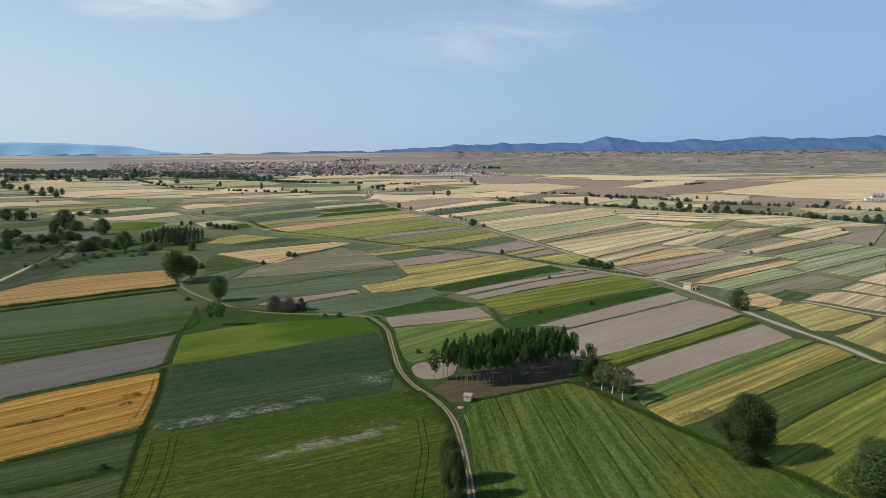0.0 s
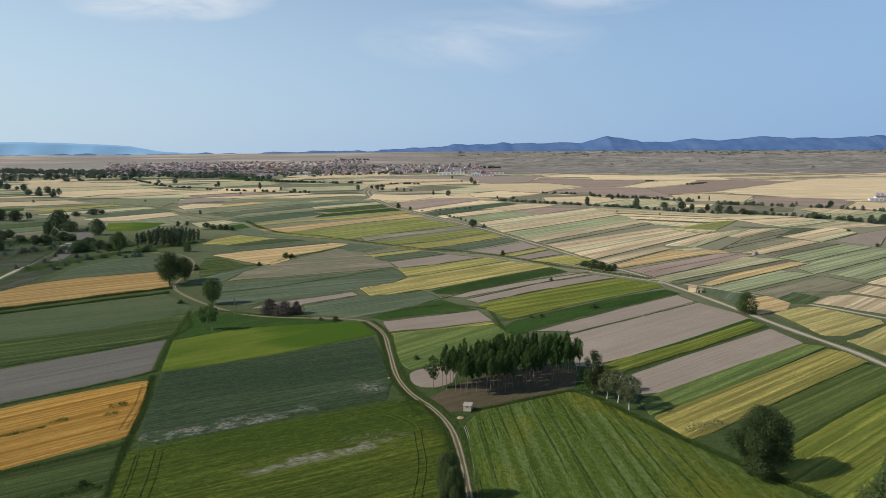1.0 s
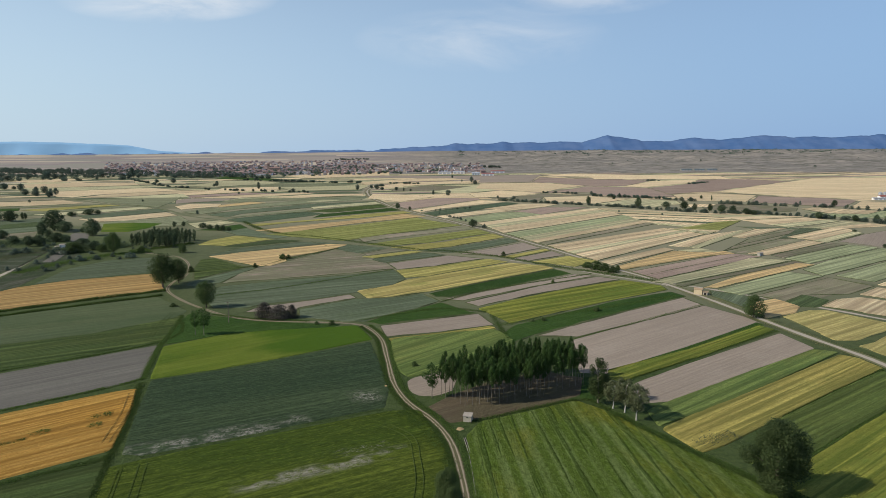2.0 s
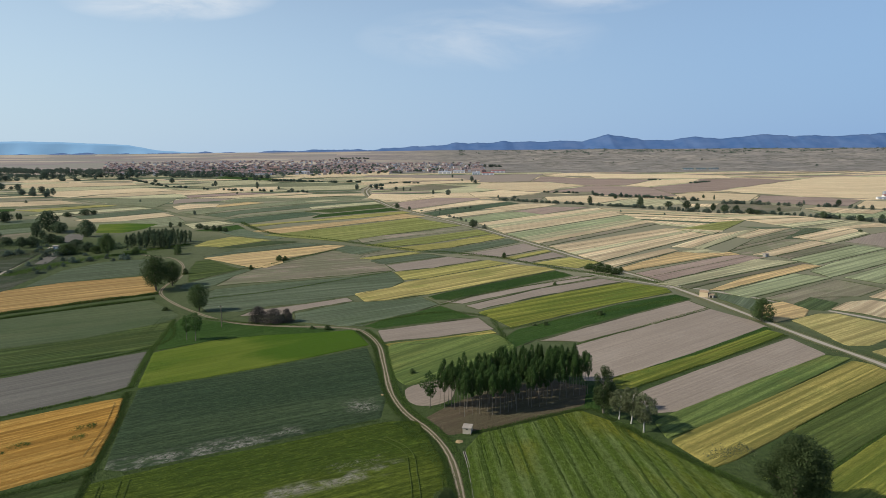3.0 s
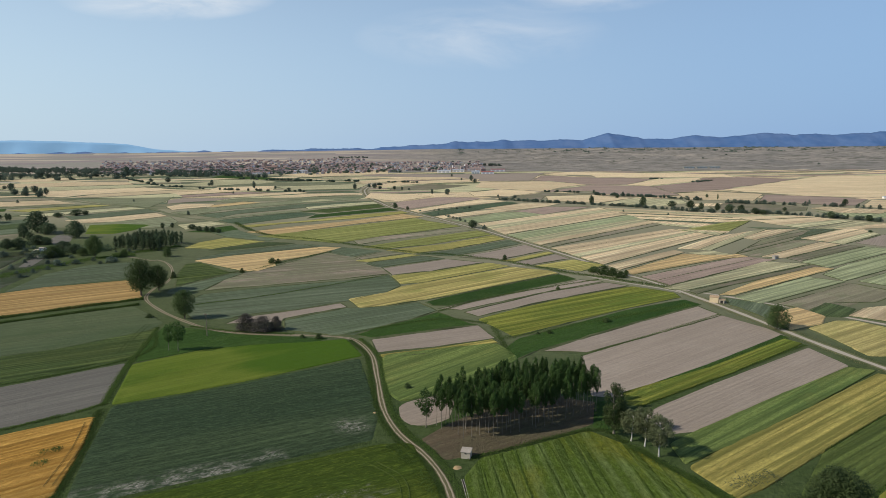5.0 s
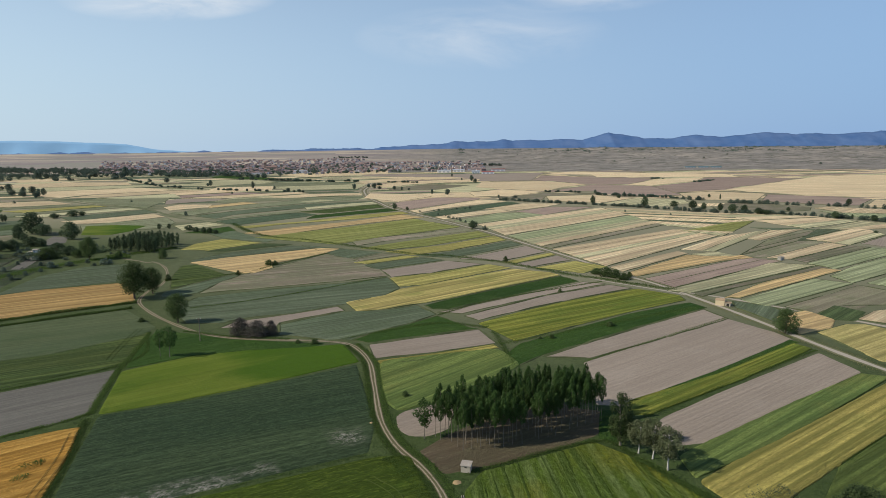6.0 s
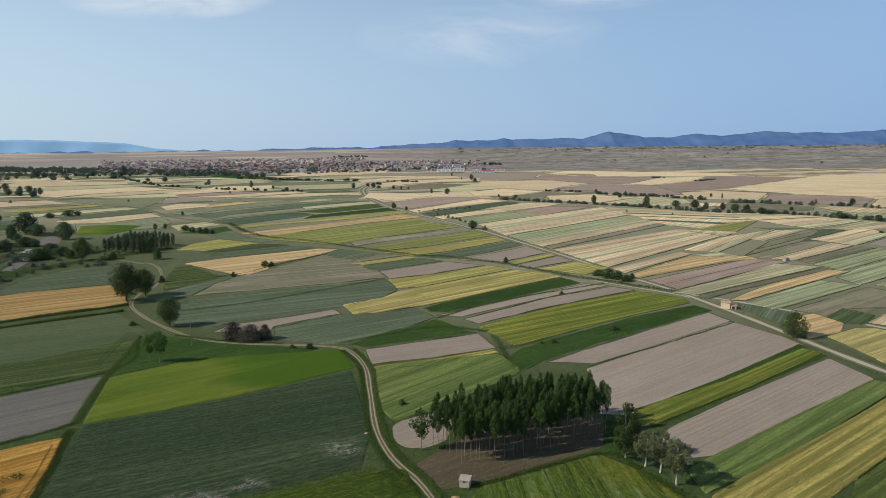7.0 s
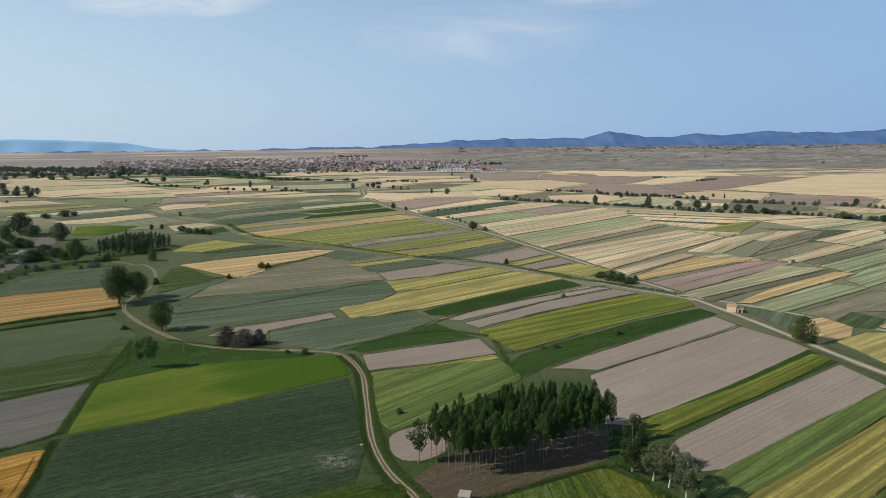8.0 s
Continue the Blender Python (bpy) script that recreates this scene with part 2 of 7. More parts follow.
CROPS = {  # material, crop height, name, label
    "gold": (crop("ripe_barley", (0.49, 0.255, 0.05), (0.46, 0.27, 0.07), (0.33, 0.26, 0.07), 0.45, 1.2, 0.4, 0.5, 0.3, 0.08, 12),
             0.6, "barley_field", "ripe golden orange barley field with sown rows"),
    "straw": (crop("ripe_wheat", (0.71, 0.54, 0.325), (0.65, 0.505, 0.305), (0.5, 0.435, 0.255), 0.45, 1.7, 0.6, 0.6, 0.3, 0.16, 9),
              0.6, "wheat_field", "pale straw-coloured ripe wheat strip between grassy banks"),
    "wheatgold": (crop("golden_wheat", (0.46, 0.29, 0.108), (0.43, 0.285, 0.112), (0.28, 0.24, 0.105), 0.45, 1.5, 0.5, 0.6, 0.3, 0.1, 11),
                  0.6, "wheat_field", "golden ripe wheat strip"),
    "pale": (crop("turning_wheat", (0.46, 0.435, 0.25), (0.54, 0.48, 0.28), (0.36, 0.37, 0.22), 0.45, 1.7, 0.6, 0.6, 0.3, 0.16, 9),
             0.6, "wheat_field", "pale green wheat strip turning ripe"),
    "yellowgreen": (crop("ripening_barley", (0.172, 0.215, 0.036), (0.255, 0.245, 0.048), (0.1, 0.165, 0.03), 0.5, 1.2, 0.6, 0.6, 0.3, 0.12, 12),
                    0.6, "barley_field", "yellowish green barley field, half ripe"),
    "ripening": (crop("late_barley", (0.42, 0.36, 0.12), (0.52, 0.41, 0.15), (0.22, 0.25, 0.06), 0.45, 1.3, 0.8, 0.7, 0.3, 0.1, 14),
                 0.6, "barley_field", "golden barley field streaked with green"),
    "bright": (crop("young_barley", (0.076, 0.1102, 0.0133), (0.1235, 0.1444, 0.0228), (0.0427, 0.0817, 0.0085), 0.12, 1.1, 0.6, 0.14, 0.15, 0.03, 0, 0.4, (8, 34, (0.0437, 0.0836, 0.0076))),
               0.5, "cereal_field", "bright green young cereal field"),
    "dark": (crop("green_crop", (0.072, 0.1008, 0.0405), (0.09, 0.117, 0.0468), (0.1125, 0.1305, 0.054), 0.5, 1.2, 0.5, 0.5, 0.3, 0.2),
             0.5, "cereal_field", "dark green growing crop strip"),
    "greygreen": (crop("thin_crop", (0.104, 0.13, 0.074), (0.132, 0.154, 0.094), (0.086, 0.114, 0.056), 0.4, 1.1, 0.7, 0.4, 0.2, 0.16),
                  0.25, "crop_field", "grey-green field of thin young plants"),
    "fallow": (crop("fallow_land", (0.235, 0.205, 0.138), (0.175, 0.18, 0.1), (0.32, 0.245, 0.19), 0.3, 2.5, 1.0, 0.5, 0.3, 0.2),
               0.2, "fallow_field", "brownish olive fallow field with weeds"),
    "soil": (crop("tilled_soil", (0.25, 0.204, 0.158), (0.222, 0.181, 0.14), (0.278, 0.232, 0.182), 0.14, 0.9, 0.5, 0.09, 0.1, 0.07, 0, 0.55),
             0.08, "ploughed_field", "bare grey-brown tilled soil field"),
    "brown": (crop("ploughed_soil", (0.25, 0.185, 0.145), (0.29, 0.22, 0.17), (0.34, 0.265, 0.2), 0.18, 1.5, 0.4, 0.3, 0.15, 0.12),
              0.08, "ploughed_field", "reddish brown ploughed soil strip"),
    "halfripe": (crop("half_ripe_barley", (0.29, 0.275, 0.07), (0.43, 0.345, 0.098), (0.2, 0.235, 0.06), 0.55, 1.3, 0.5, 0.6, 0.3, 0.05, 14),
                 0.6, "barley_field", "olive and gold barley field, half ripe and partly lodged"),
    "fresh": (crop("fresh_wheat", (0.125, 0.18, 0.05), (0.17, 0.21, 0.058), (0.2, 0.21, 0.06), 0.45, 1.2, 0.7, 0.5, 0.3, 0.05),
              0.6, "wheat_field", "soft green wheat strip with paler drifts"),
    "ochre": (crop("ochre_barley", (0.31, 0.29, 0.085), (0.41, 0.35, 0.115), (0.23, 0.25, 0.065), 0.45, 1.4, 0.6, 0.55, 0.3, 0.1),
              0.6, "barley_field", "olive yellow barley strip nearly ripe"),
    # soil again, darker and cooler: cloud shade in the colour; also truly dark plots
    "shadedsoil": (crop("shaded_grey_tilth", (0.1376, 0.1283, 0.107), (0.1209, 0.1116, 0.093), (0.16, 0.1469, 0.1209), 0.22, 1.0, 0.4, 0.25, 0.12, 0.06, 0, 0.6),
                 0.08, "ploughed_field", "bare tilled soil field, dark grey with cloud shade in its colour"),
    # barley green darkened so the western fields carry thin cloud shade in their colour
    "shadedgreen": (crop("green_barley", (0.0699, 0.103, 0.0313), (0.1012, 0.1288, 0.0386), (0.1288, 0.1426, 0.0405), 0.5, 1.2, 0.5, 0.5, 0.3, 0.08, 12),
                 0.5, "barley_field", "green barley field with yellower drifts, darkened for cloud shade"),
    "rough": (crop("rough_pasture", (0.0723, 0.085, 0.051), (0.0467, 0.068, 0.0289), (0.1275, 0.1232, 0.0935), 0.15, 4, 1.0, 0.3, 0.5, 0.15),
              0.15, "rough_pasture", "rough scrubby pasture with dead grass"),
    "lush": (crop("meadow", (0.0313, 0.0662, 0.0138), (0.0423, 0.081, 0.0166), (0.0607, 0.0994, 0.0239), 0.05, 2, 0.7, 0.12, 0.4, 0.12),
             0.3, "meadow", "lush dark green grass meadow"),
    "sage": (crop("sage_green_crop", (0.0739, 0.0968, 0.046), (0.095, 0.1109, 0.053), (0.0651, 0.0898, 0.0387), 0.14, 1.2, 0.8, 0.12, 0.2, 0.05, 0, 0.45),
             0.4, "cereal_field", "soft sage green cereal field"),
    "faded": (crop("faded_green_crop", (0.19, 0.205, 0.115), (0.235, 0.235, 0.14), (0.15, 0.18, 0.09), 0.4, 1.4, 0.7, 0.45, 0.25, 0.16, 11),
              0.4, "crop_field", "faded grey-green strip of thin crop"),
    "leafgreen": (crop("leaf_green_barley", (0.1, 0.138, 0.036), (0.13, 0.16, 0.042), (0.16, 0.172, 0.046), 0.45, 1.2, 0.5, 0.45, 0.3, 0.05, 12),
                  0.5, "barley_field", "leaf green barley field with a few yellow drifts"),
    "golden": (crop("pale_golden_wheat", (0.6, 0.42, 0.2), (0.55, 0.4, 0.19), (0.4, 0.33, 0.15), 0.45, 1.5, 0.5, 0.6, 0.3, 0.1, 11),
               0.6, "wheat_field", "light golden ripe wheat strip"),
    "weedy": (crop("weedy_stubble", (0.25, 0.215, 0.145), (0.2, 0.19, 0.115), (0.13, 0.15, 0.07), 0.3, 2.5, 0.9, 0.5, 0.3, 0.1),
              0.2, "fallow_field", "brownish weedy fallow field with reddish stubble"),
    "latebarley": (crop("nearly_ripe_barley", (0.42, 0.36, 0.13), (0.47, 0.385, 0.15), (0.3, 0.295, 0.095), 0.4, 1.3, 0.5, 0.4, 0.3, 0.05, 14),
                   0.6, "barley_field", "dull golden barley field with green traces"),
    "olive": (crop("olive_barley", (0.23, 0.245, 0.072), (0.3, 0.295, 0.095), (0.18, 0.215, 0.055), 0.45, 1.4, 0.6, 0.5, 0.3, 0.06, 11),
              0.6, "barley_field", "olive green barley field beginning to ripen"),
    "silver": (crop("silvery_wheat", (0.31, 0.34, 0.18), (0.37, 0.39, 0.215), (0.26, 0.3, 0.145), 0.45, 1.6, 0.6, 0.5, 0.3, 0.08, 10),
               0.6, "wheat_field", "silvery pale green wheat field"),
    "darkcrop": (crop("dark_thin_crop", (0.07, 0.1, 0.055), (0.09, 0.12, 0.068), (0.11, 0.13, 0.075), 0.4, 1.2, 0.5, 0.4, 0.25, 0.1),
                 0.4, "crop_field", "dark bluish green field of low crop"),
    "litter": (crop("leaf_litter", (0.1353, 0.1033, 0.0656), (0.082, 0.0754, 0.041), (0.123, 0.1164, 0.064), 0.2, 3.5, 0.9, 0.2, 0.3, 0.05),
               0.06, "grove_floor", "bare brown ground with leaf litter under poplars"),
}


def banded_crop(name, main, other, bare, bands, rows):
    """A crop with bare, whitish stretches: bands are (middle, half width) across the rows, broken up by noise."""
    m, n, l, bsdf = material(name)
    co = n.new("ShaderNodeTexCoord")
    vec = co.outputs["Object"]
    sep = n.new("ShaderNodeSeparateXYZ")
    l.new(vec, sep.inputs[0])
    drift = noised(n, l, vec, 0.03, 5, (0.35, 1, 1), 0.4, 0.6)
    col = mixed(n, l, drift, main, other)
    lines = noised(n, l, vec, 0.95, 2, (0.02, 1, 1), 0.4, 0.6)
    col = mixed(n, l, times(n, l, lines, min(rows * 2, 1.0)), col, [c * 0.5 for c in main])
    wide = noised(n, l, vec, 0.18, 3, (0.02, 1, 1), 0.46, 0.6, (3, 70, 0))
    col = mixed(n, l, times(n, l, wide, 0.45), col, [c * 0.68 for c in main])
    grain = noised(n, l, vec, 1.7, 4, (0.22, 1, 1), 0.4, 0.62, (7, 7, 0), 0.75)
    for mid, half, x0, x1, much in bands:
        d = times(n, l, times(n, l, sep.outputs["Y"], mid, "SUBTRACT"), 0, "ADD")
        ab = times(n, l, d, 0, "ABSOLUTE")
        near = n.new("ShaderNodeMapRange")
        near.inputs["From Min"].default_value, near.inputs["From Max"].default_value = half, half * 0.3
        l.new(ab, near.inputs["Value"])
        along = n.new("ShaderNodeMapRange")
        along.inputs["From Min"].default_value, along.inputs["From Max"].default_value = (x1 - x0) / 2, (x1 - x0) / 2 - 5
        l.new(times(n, l, times(n, l, sep.outputs["X"], (x0 + x1) / 2, "SUBTRACT"), 0, "ABSOLUTE"), along.inputs["Value"])
        spot = noised(n, l, vec, 0.75, 10, (0.9, 1, 1), 0.57 - 0.07 * much, 0.59 - 0.065 * much, (mid, 11, 0), 0.95)
        spot = times(n, l, spot, noised(n, l, vec, 0.09, 3, (0.6, 1, 1), 0.43, 0.53, (mid, 50, 0), 0.7))
        col = mixed(n, l, times(n, l, times(n, l, near.outputs["Result"], along.outputs["Result"]), times(n, l, spot, 0.9)), col, bare)
    col = mixed(n, l, times(n, l, grain, 0.6), col, [c * 0.4 for c in main])
    pale = noised(n, l, vec, 1.9, 3, (0.3, 1, 1), 0.53, 0.62, (3, 90, 0), 0.75)
    col = mixed(n, l, times(n, l, pale, 0.3), col, [min(c * 1.5, 0.5) for c in other])
    l.new(col, bsdf.inputs["Base Color"])
    bumped(n, l, bsdf, times(n, l, lines, grain, "ADD"), 0.25)
    return m


def striped_crop(name, silver, deep, yellow, dark, pitch):
    """A crop in silvery and deep green sown bands along local x, with thin dark wheel lines, yellow drifts and lodged spots."""
    m, n, l, bsdf = material(name)
    co = n.new("ShaderNodeTexCoord")
    vec = co.outputs["Object"]
    wv = n.new("ShaderNodeTexWave")
    wv.bands_direction = "Y"
    wv.inputs["Scale"].default_value, wv.inputs["Distortion"].default_value = 0.314 / pitch, 3.0
    wv.inputs["Detail"].default_value, wv.inputs["Detail Scale"].default_value = 3, 0.06
    l.new(vec, wv.inputs["Vector"])
    soft = n.new("ShaderNodeMapRange")
    soft.inputs["From Min"].default_value, soft.inputs["From Max"].default_value = 0.3, 0.7
    l.new(wv.outputs["Fac"], soft.inputs["Value"])
    fade = noised(n, l, vec, 0.07, 5, (0.35, 1, 1), 0.36, 0.56, rough=0.6)
    col = mixed(n, l, times(n, l, soft.outputs["Result"], fade), deep, silver)
    drift = noised(n, l, vec, 0.035, 4, (0.7, 1, 1), 0.52, 0.66, (16, 4, 0))
    col = mixed(n, l, times(n, l, drift, 0.75), col, yellow)
    ribs = noised(n, l, vec, 0.7, 2, (0.03, 1, 1), 0.42, 0.6)
    col = mixed(n, l, times(n, l, ribs, 0.35), col, [c * 0.55 for c in deep])
    thin = noised(n, l, vec, 0.42, 3, (0.035, 1, 1), 0.56, 0.62, (0, 30, 0))
    col = mixed(n, l, times(n, l, thin, 0.8), col, dark)
    lodged = noised(n, l, vec, 0.22, 6, (1, 1, 1), 0.6, 0.66, (5, 0, 0), 0.7, 1.5)
    col = mixed(n, l, times(n, l, lodged, 0.7), col, dark)
    grain = noised(n, l, vec, 0.9, 5, (0.6, 1, 1), 0.38, 0.62, (7, 7, 0), 0.8)
    col = mixed(n, l, times(n, l, grain, 0.6), col, [c * 0.42 for c in deep])
    pale = noised(n, l, vec, 1.3, 4, (0.7, 1, 1), 0.52, 0.62, (3, 90, 0), 0.75)
    col = mixed(n, l, times(n, l, pale, 0.25), col, [min(c * 1.25, 0.5) for c in silver])
    l.new(col, bsdf.inputs["Base Color"])
    bumped(n, l, bsdf, times(n, l, grain, thin, "ADD"), 0.35)
    return m


CROPS["sparse"] = (banded_crop("sparse_crop", (0.0517, 0.0837, 0.0404), (0.0752, 0.1072, 0.0489), (0.4512, 0.4042, 0.3478),
                               ((-22.5, 5.5, -40, 10, 1.15), (-14, 6.5, 23, 35, 1.0)), 0.3),
                   0.3, "crop_field", "dark grey-green field with bare whitish patches along its edge")
CROPS["thin"] = (banded_crop("thinning_barley", (0.0705, 0.1109, 0.016), (0.1222, 0.1523, 0.0226), (0.3384, 0.3102, 0.2444),
                             ((-5.6, 3.6, -18, 27, 1.6), (0, 3, 4, 24, 0.5)), 0.3),
                 0.5, "barley_field", "green barley field with a bare stony stretch")
CROPS["striped"] = (striped_crop("striped_barley", (0.171, 0.2232, 0.0703), (0.0988, 0.1501, 0.0228), (0.209, 0.2042, 0.0266), (0.0522, 0.0855, 0.0152), 4.4),
                    0.6, "barley_field", "green barley field in lighter and darker sown bands")


def ground_material():
    m, n, l, bsdf = material("grassland")
    geo = n.new("ShaderNodeNewGeometry")
    pos = geo.outputs["Position"]
    sep = n.new("ShaderNodeSeparateXYZ")
    l.new(pos, sep.inputs[0])
    grass = mixed(n, l, noised(n, l, pos, 0.02, 5, lo=0.35, hi=0.65), (0.048, 0.078, 0.022), (0.074, 0.1, 0.032))
    grass = mixed(n, l, times(n, l, noised(n, l, pos, 0.7, 5, lo=0.4, hi=0.6, rough=0.8), 0.75), grass, (0.026, 0.042, 0.014))
    grass = mixed(n, l, noised(n, l, pos, 0.15, 6, lo=0.45, hi=0.62, rough=0.7), grass, (0.066, 0.09, 0.032))
    dry = mixed(n, l, noised(n, l, pos, 0.006, 7, (1, 1.6, 1), 0.42, 0.58, rough=0.68), (0.2, 0.182, 0.155), (0.285, 0.25, 0.208))
    dry = mixed(n, l, noised(n, l, pos, 0.02, 8, (1, 2.2, 1), 0.48, 0.58, (50, 0, 0), 0.75), dry, (0.115, 0.11, 0.088))
    # large dry fields far off, long across the plain; some haze in their colours
    mp = n.new("ShaderNodeMapping")
    mp.inputs["Scale"].default_value = (0.0022, 0.005, 0)
    mp.inputs["Rotation"].default_value = (0, 0, 0.25)
    l.new(pos, mp.inputs["Vector"])
    vor = n.new("ShaderNodeTexVoronoi")
    vor.inputs["Scale"].default_value = 1.0
    l.new(mp.outputs["Vector"], vor.inputs["Vector"])
    cell = n.new("ShaderNodeSeparateColor")
    l.new(vor.outputs["Color"], cell.inputs[0])
    ramp = n.new("ShaderNodeValToRGB")
    ramp.color_ramp.interpolation = "CONSTANT"
    el = ramp.color_ramp.elements
    el[0].color, el[1].color, el[1].position = (0.26, 0.215, 0.2, 1), (0.44, 0.36, 0.27, 1), 0.3
    for p, c in ((0.5, (0.31, 0.265, 0.225, 1)), (0.65, (0.5, 0.42, 0.31, 1)), (0.85, (0.26, 0.245, 0.2, 1))):
        e = el.new(p)
        e.color = c
    l.new(cell.outputs[0], ramp.inputs["Fac"])
    # the fields give way to rough pasture on the plateau, to the east
    ratio = times(n, l, sep.outputs["X"], sep.outputs["Y"], "DIVIDE")
    east = n.new("ShaderNodeMapRange")
    east.inputs["From Min"].default_value, east.inputs["From Max"].default_value = -0.16, 0.02
    l.new(ratio, east.inputs["Value"])
    plain = mixed(n, l, 0.75, dry, ramp.outputs["Color"])
    away = mixed(n, l, east.outputs["Result"], plain, dry)
    edge = n.new("ShaderNodeMapRange")
    edge.inputs["From Min"].default_value, edge.inputs["From Max"].default_value = 950, 1350
    l.new(sep.outputs["Y"], edge.inputs["Value"])
    mid = n.new("ShaderNodeMapRange")
    mid.inputs["From Min"].default_value, mid.inputs["From Max"].default_value = 230, 400
    l.new(sep.outputs["Y"], mid.inputs["Value"])
    lee = n.new("ShaderNodeMapRange")
    lee.inputs["From Min"].default_value, lee.inputs["From Max"].default_value = -0.5, 0.1
    lee.inputs["To Min"].default_value = 0.12
    l.new(ratio, lee.inputs["Value"])
    near = mixed(n, l, times(n, l, times(n, l, mid.outputs["Result"], lee.outputs["Result"]), noised(n, l, pos, 0.03, 5, lo=0.1, hi=0.4)), grass, (0.215, 0.205, 0.13))
    beyond = n.new("ShaderNodeMapRange")
    beyond.inputs["From Min"].default_value, beyond.inputs["From Max"].default_value = 520, 700
    l.new(sep.outputs["Y"], beyond.inputs["Value"])
    near = mixed(n, l, times(n, l, beyond.outputs["Result"], noised(n, l, pos, 0.02, 5, (0.5, 1, 1), 0.3, 0.5)), near, (0.25, 0.23, 0.145))
    col = mixed(n, l, edge.outputs["Result"], near, away)
    l.new(col, bsdf.inputs["Base Color"])
    bumped(n, l, bsdf, noised(n, l, pos, 0.8, 5, rough=0.7), 0.35)
    return m


def surface(name, main, other, scale=2.0, rough=0.9, relief=0.02, metal=0.0, third=None):
    m, n, l, bsdf = material(name)
    vec, own, rnd = object_vector(n, l)
    col = mixed(n, l, noised(n, l, vec, scale, 5, lo=0.3, hi=0.7, rough=0.6), main, other)
    col = mixed(n, l, times(n, l, noised(n, l, vec, scale * 0.2, 4, lo=0.5, hi=0.75, shift=(30, 0, 0)), 0.6), col, third or [c * 0.7 for c in main])
    l.new(col, bsdf.inputs["Base Color"])
    bsdf.inputs["Roughness"].default_value, bsdf.inputs["Metallic"].default_value = rough, metal
    bumped(n, l, bsdf, noised(n, l, vec, scale * 4, 4), relief)
    return m


def varied(name, colours, rough=0.85):
    """One colour out of a few for each object, with stains."""
    m, n, l, bsdf = material(name)
    vec, own, rnd = object_vector(n, l)
    ramp = n.new("ShaderNodeValToRGB")
    ramp.color_ramp.interpolation = "CONSTANT"
    el = ramp.color_ramp.elements
    el[0].color, el[1].color, el[1].position = rgb(colours[0]), rgb(colours[1]), 1 / len(colours)
    for i, c in enumerate(colours[2:], 2):
        e = el.new(i / len(colours))
        e.color = rgb(c)
    l.new(rnd, ramp.inputs["Fac"])
    col = mixed(n, l, times(n, l, noised(n, l, vec, 0.6, 5, lo=0.4, hi=0.8), 0.5), ramp.outputs["Color"], (0.12, 0.1, 0.08))
    l.new(col, bsdf.inputs["Base Color"])
    bsdf.inputs["Roughness"].default_value = rough
    return m


def leaf(name, a, b, through_light=0.45):
    m, n, l, bsdf = material(name)
    geo, info = n.new("ShaderNodeNewGeometry"), n.new("ShaderNodeObjectInfo")
    col = mixed(n, l, geo.outputs["Random Per Island"], a, b)
    hs = n.new("ShaderNodeHueSaturation")
    l.new(col, hs.inputs["Color"])
    v = n.new("ShaderNodeMapRange")
    v.inputs["To Min"].default_value, v.inputs["To Max"].default_value = 0.75, 1.25
    l.new(info.outputs["Random"], v.inputs["Value"])
    l.new(v.outputs["Result"], hs.inputs["Value"])
    l.new(hs.outputs["Color"], bsdf.inputs["Base Color"])
    bsdf.inputs["Roughness"].default_value = 0.6
    bsdf.inputs["Specular IOR Level"].default_value = 0.12
    tr, add = n.new("ShaderNodeBsdfTranslucent"), n.new("ShaderNodeMixShader")
    l.new(hs.outputs["Color"], tr.inputs["Color"])
    add.inputs[0].default_value = through_light
    l.new(bsdf.outputs[0], add.inputs[1])
    l.new(tr.outputs[0], add.inputs[2])
    out = [x for x in n if x.type == "OUTPUT_MATERIAL"][0]
    l.new(add.outputs[0], out.inputs[0])
    return m


def track_material(name, rut, middle, ruts=True):
    """A dirt road; u runs across it: two bare wheel ruts and a weedy middle."""
    m, n, l, bsdf = material(name)
    uv, geo = n.new("ShaderNodeUVMap"), n.new("ShaderNodeNewGeometry")
    uv.uv_map = "across"
    sep = n.new("ShaderNodeSeparateXYZ")
    l.new(uv.outputs[0], sep.inputs[0])
    pos = geo.outputs["Position"]
    wob = times(n, l, noised(n, l, pos, 0.4, 4, rough=0.7), 0.1)
    a = times(n, l, times(n, l, sep.outputs["X"], 0.5, "SUBTRACT"), 0, "ABSOLUTE")
    a = times(n, l, a, wob, "ADD")
    c1 = n.new("ShaderNodeValToRGB")
    el = c1.color_ramp.elements
    mid = middle if ruts else rut
    el[0].color, el[0].position, el[1].color, el[1].position = rgb(mid), 0.19 if ruts else 0.1, rgb(rut), 0.25
    e = el.new(0.38)
    e.color = rgb(rut)
    e = el.new(0.47)
    e.color = rgb(middle)
    l.new(a, c1.inputs["Fac"])
    col = mixed(n, l, times(n, l, noised(n, l, pos, 0.9, 5, lo=0.4, hi=0.7, rough=0.7), 0.4), c1.outputs["Color"], [c * 0.6 for c in rut])
    l.new(col, bsdf.inputs["Base Color"])
    bumped(n, l, bsdf, noised(n, l, pos, 2.0, 5), 0.08)
    return m


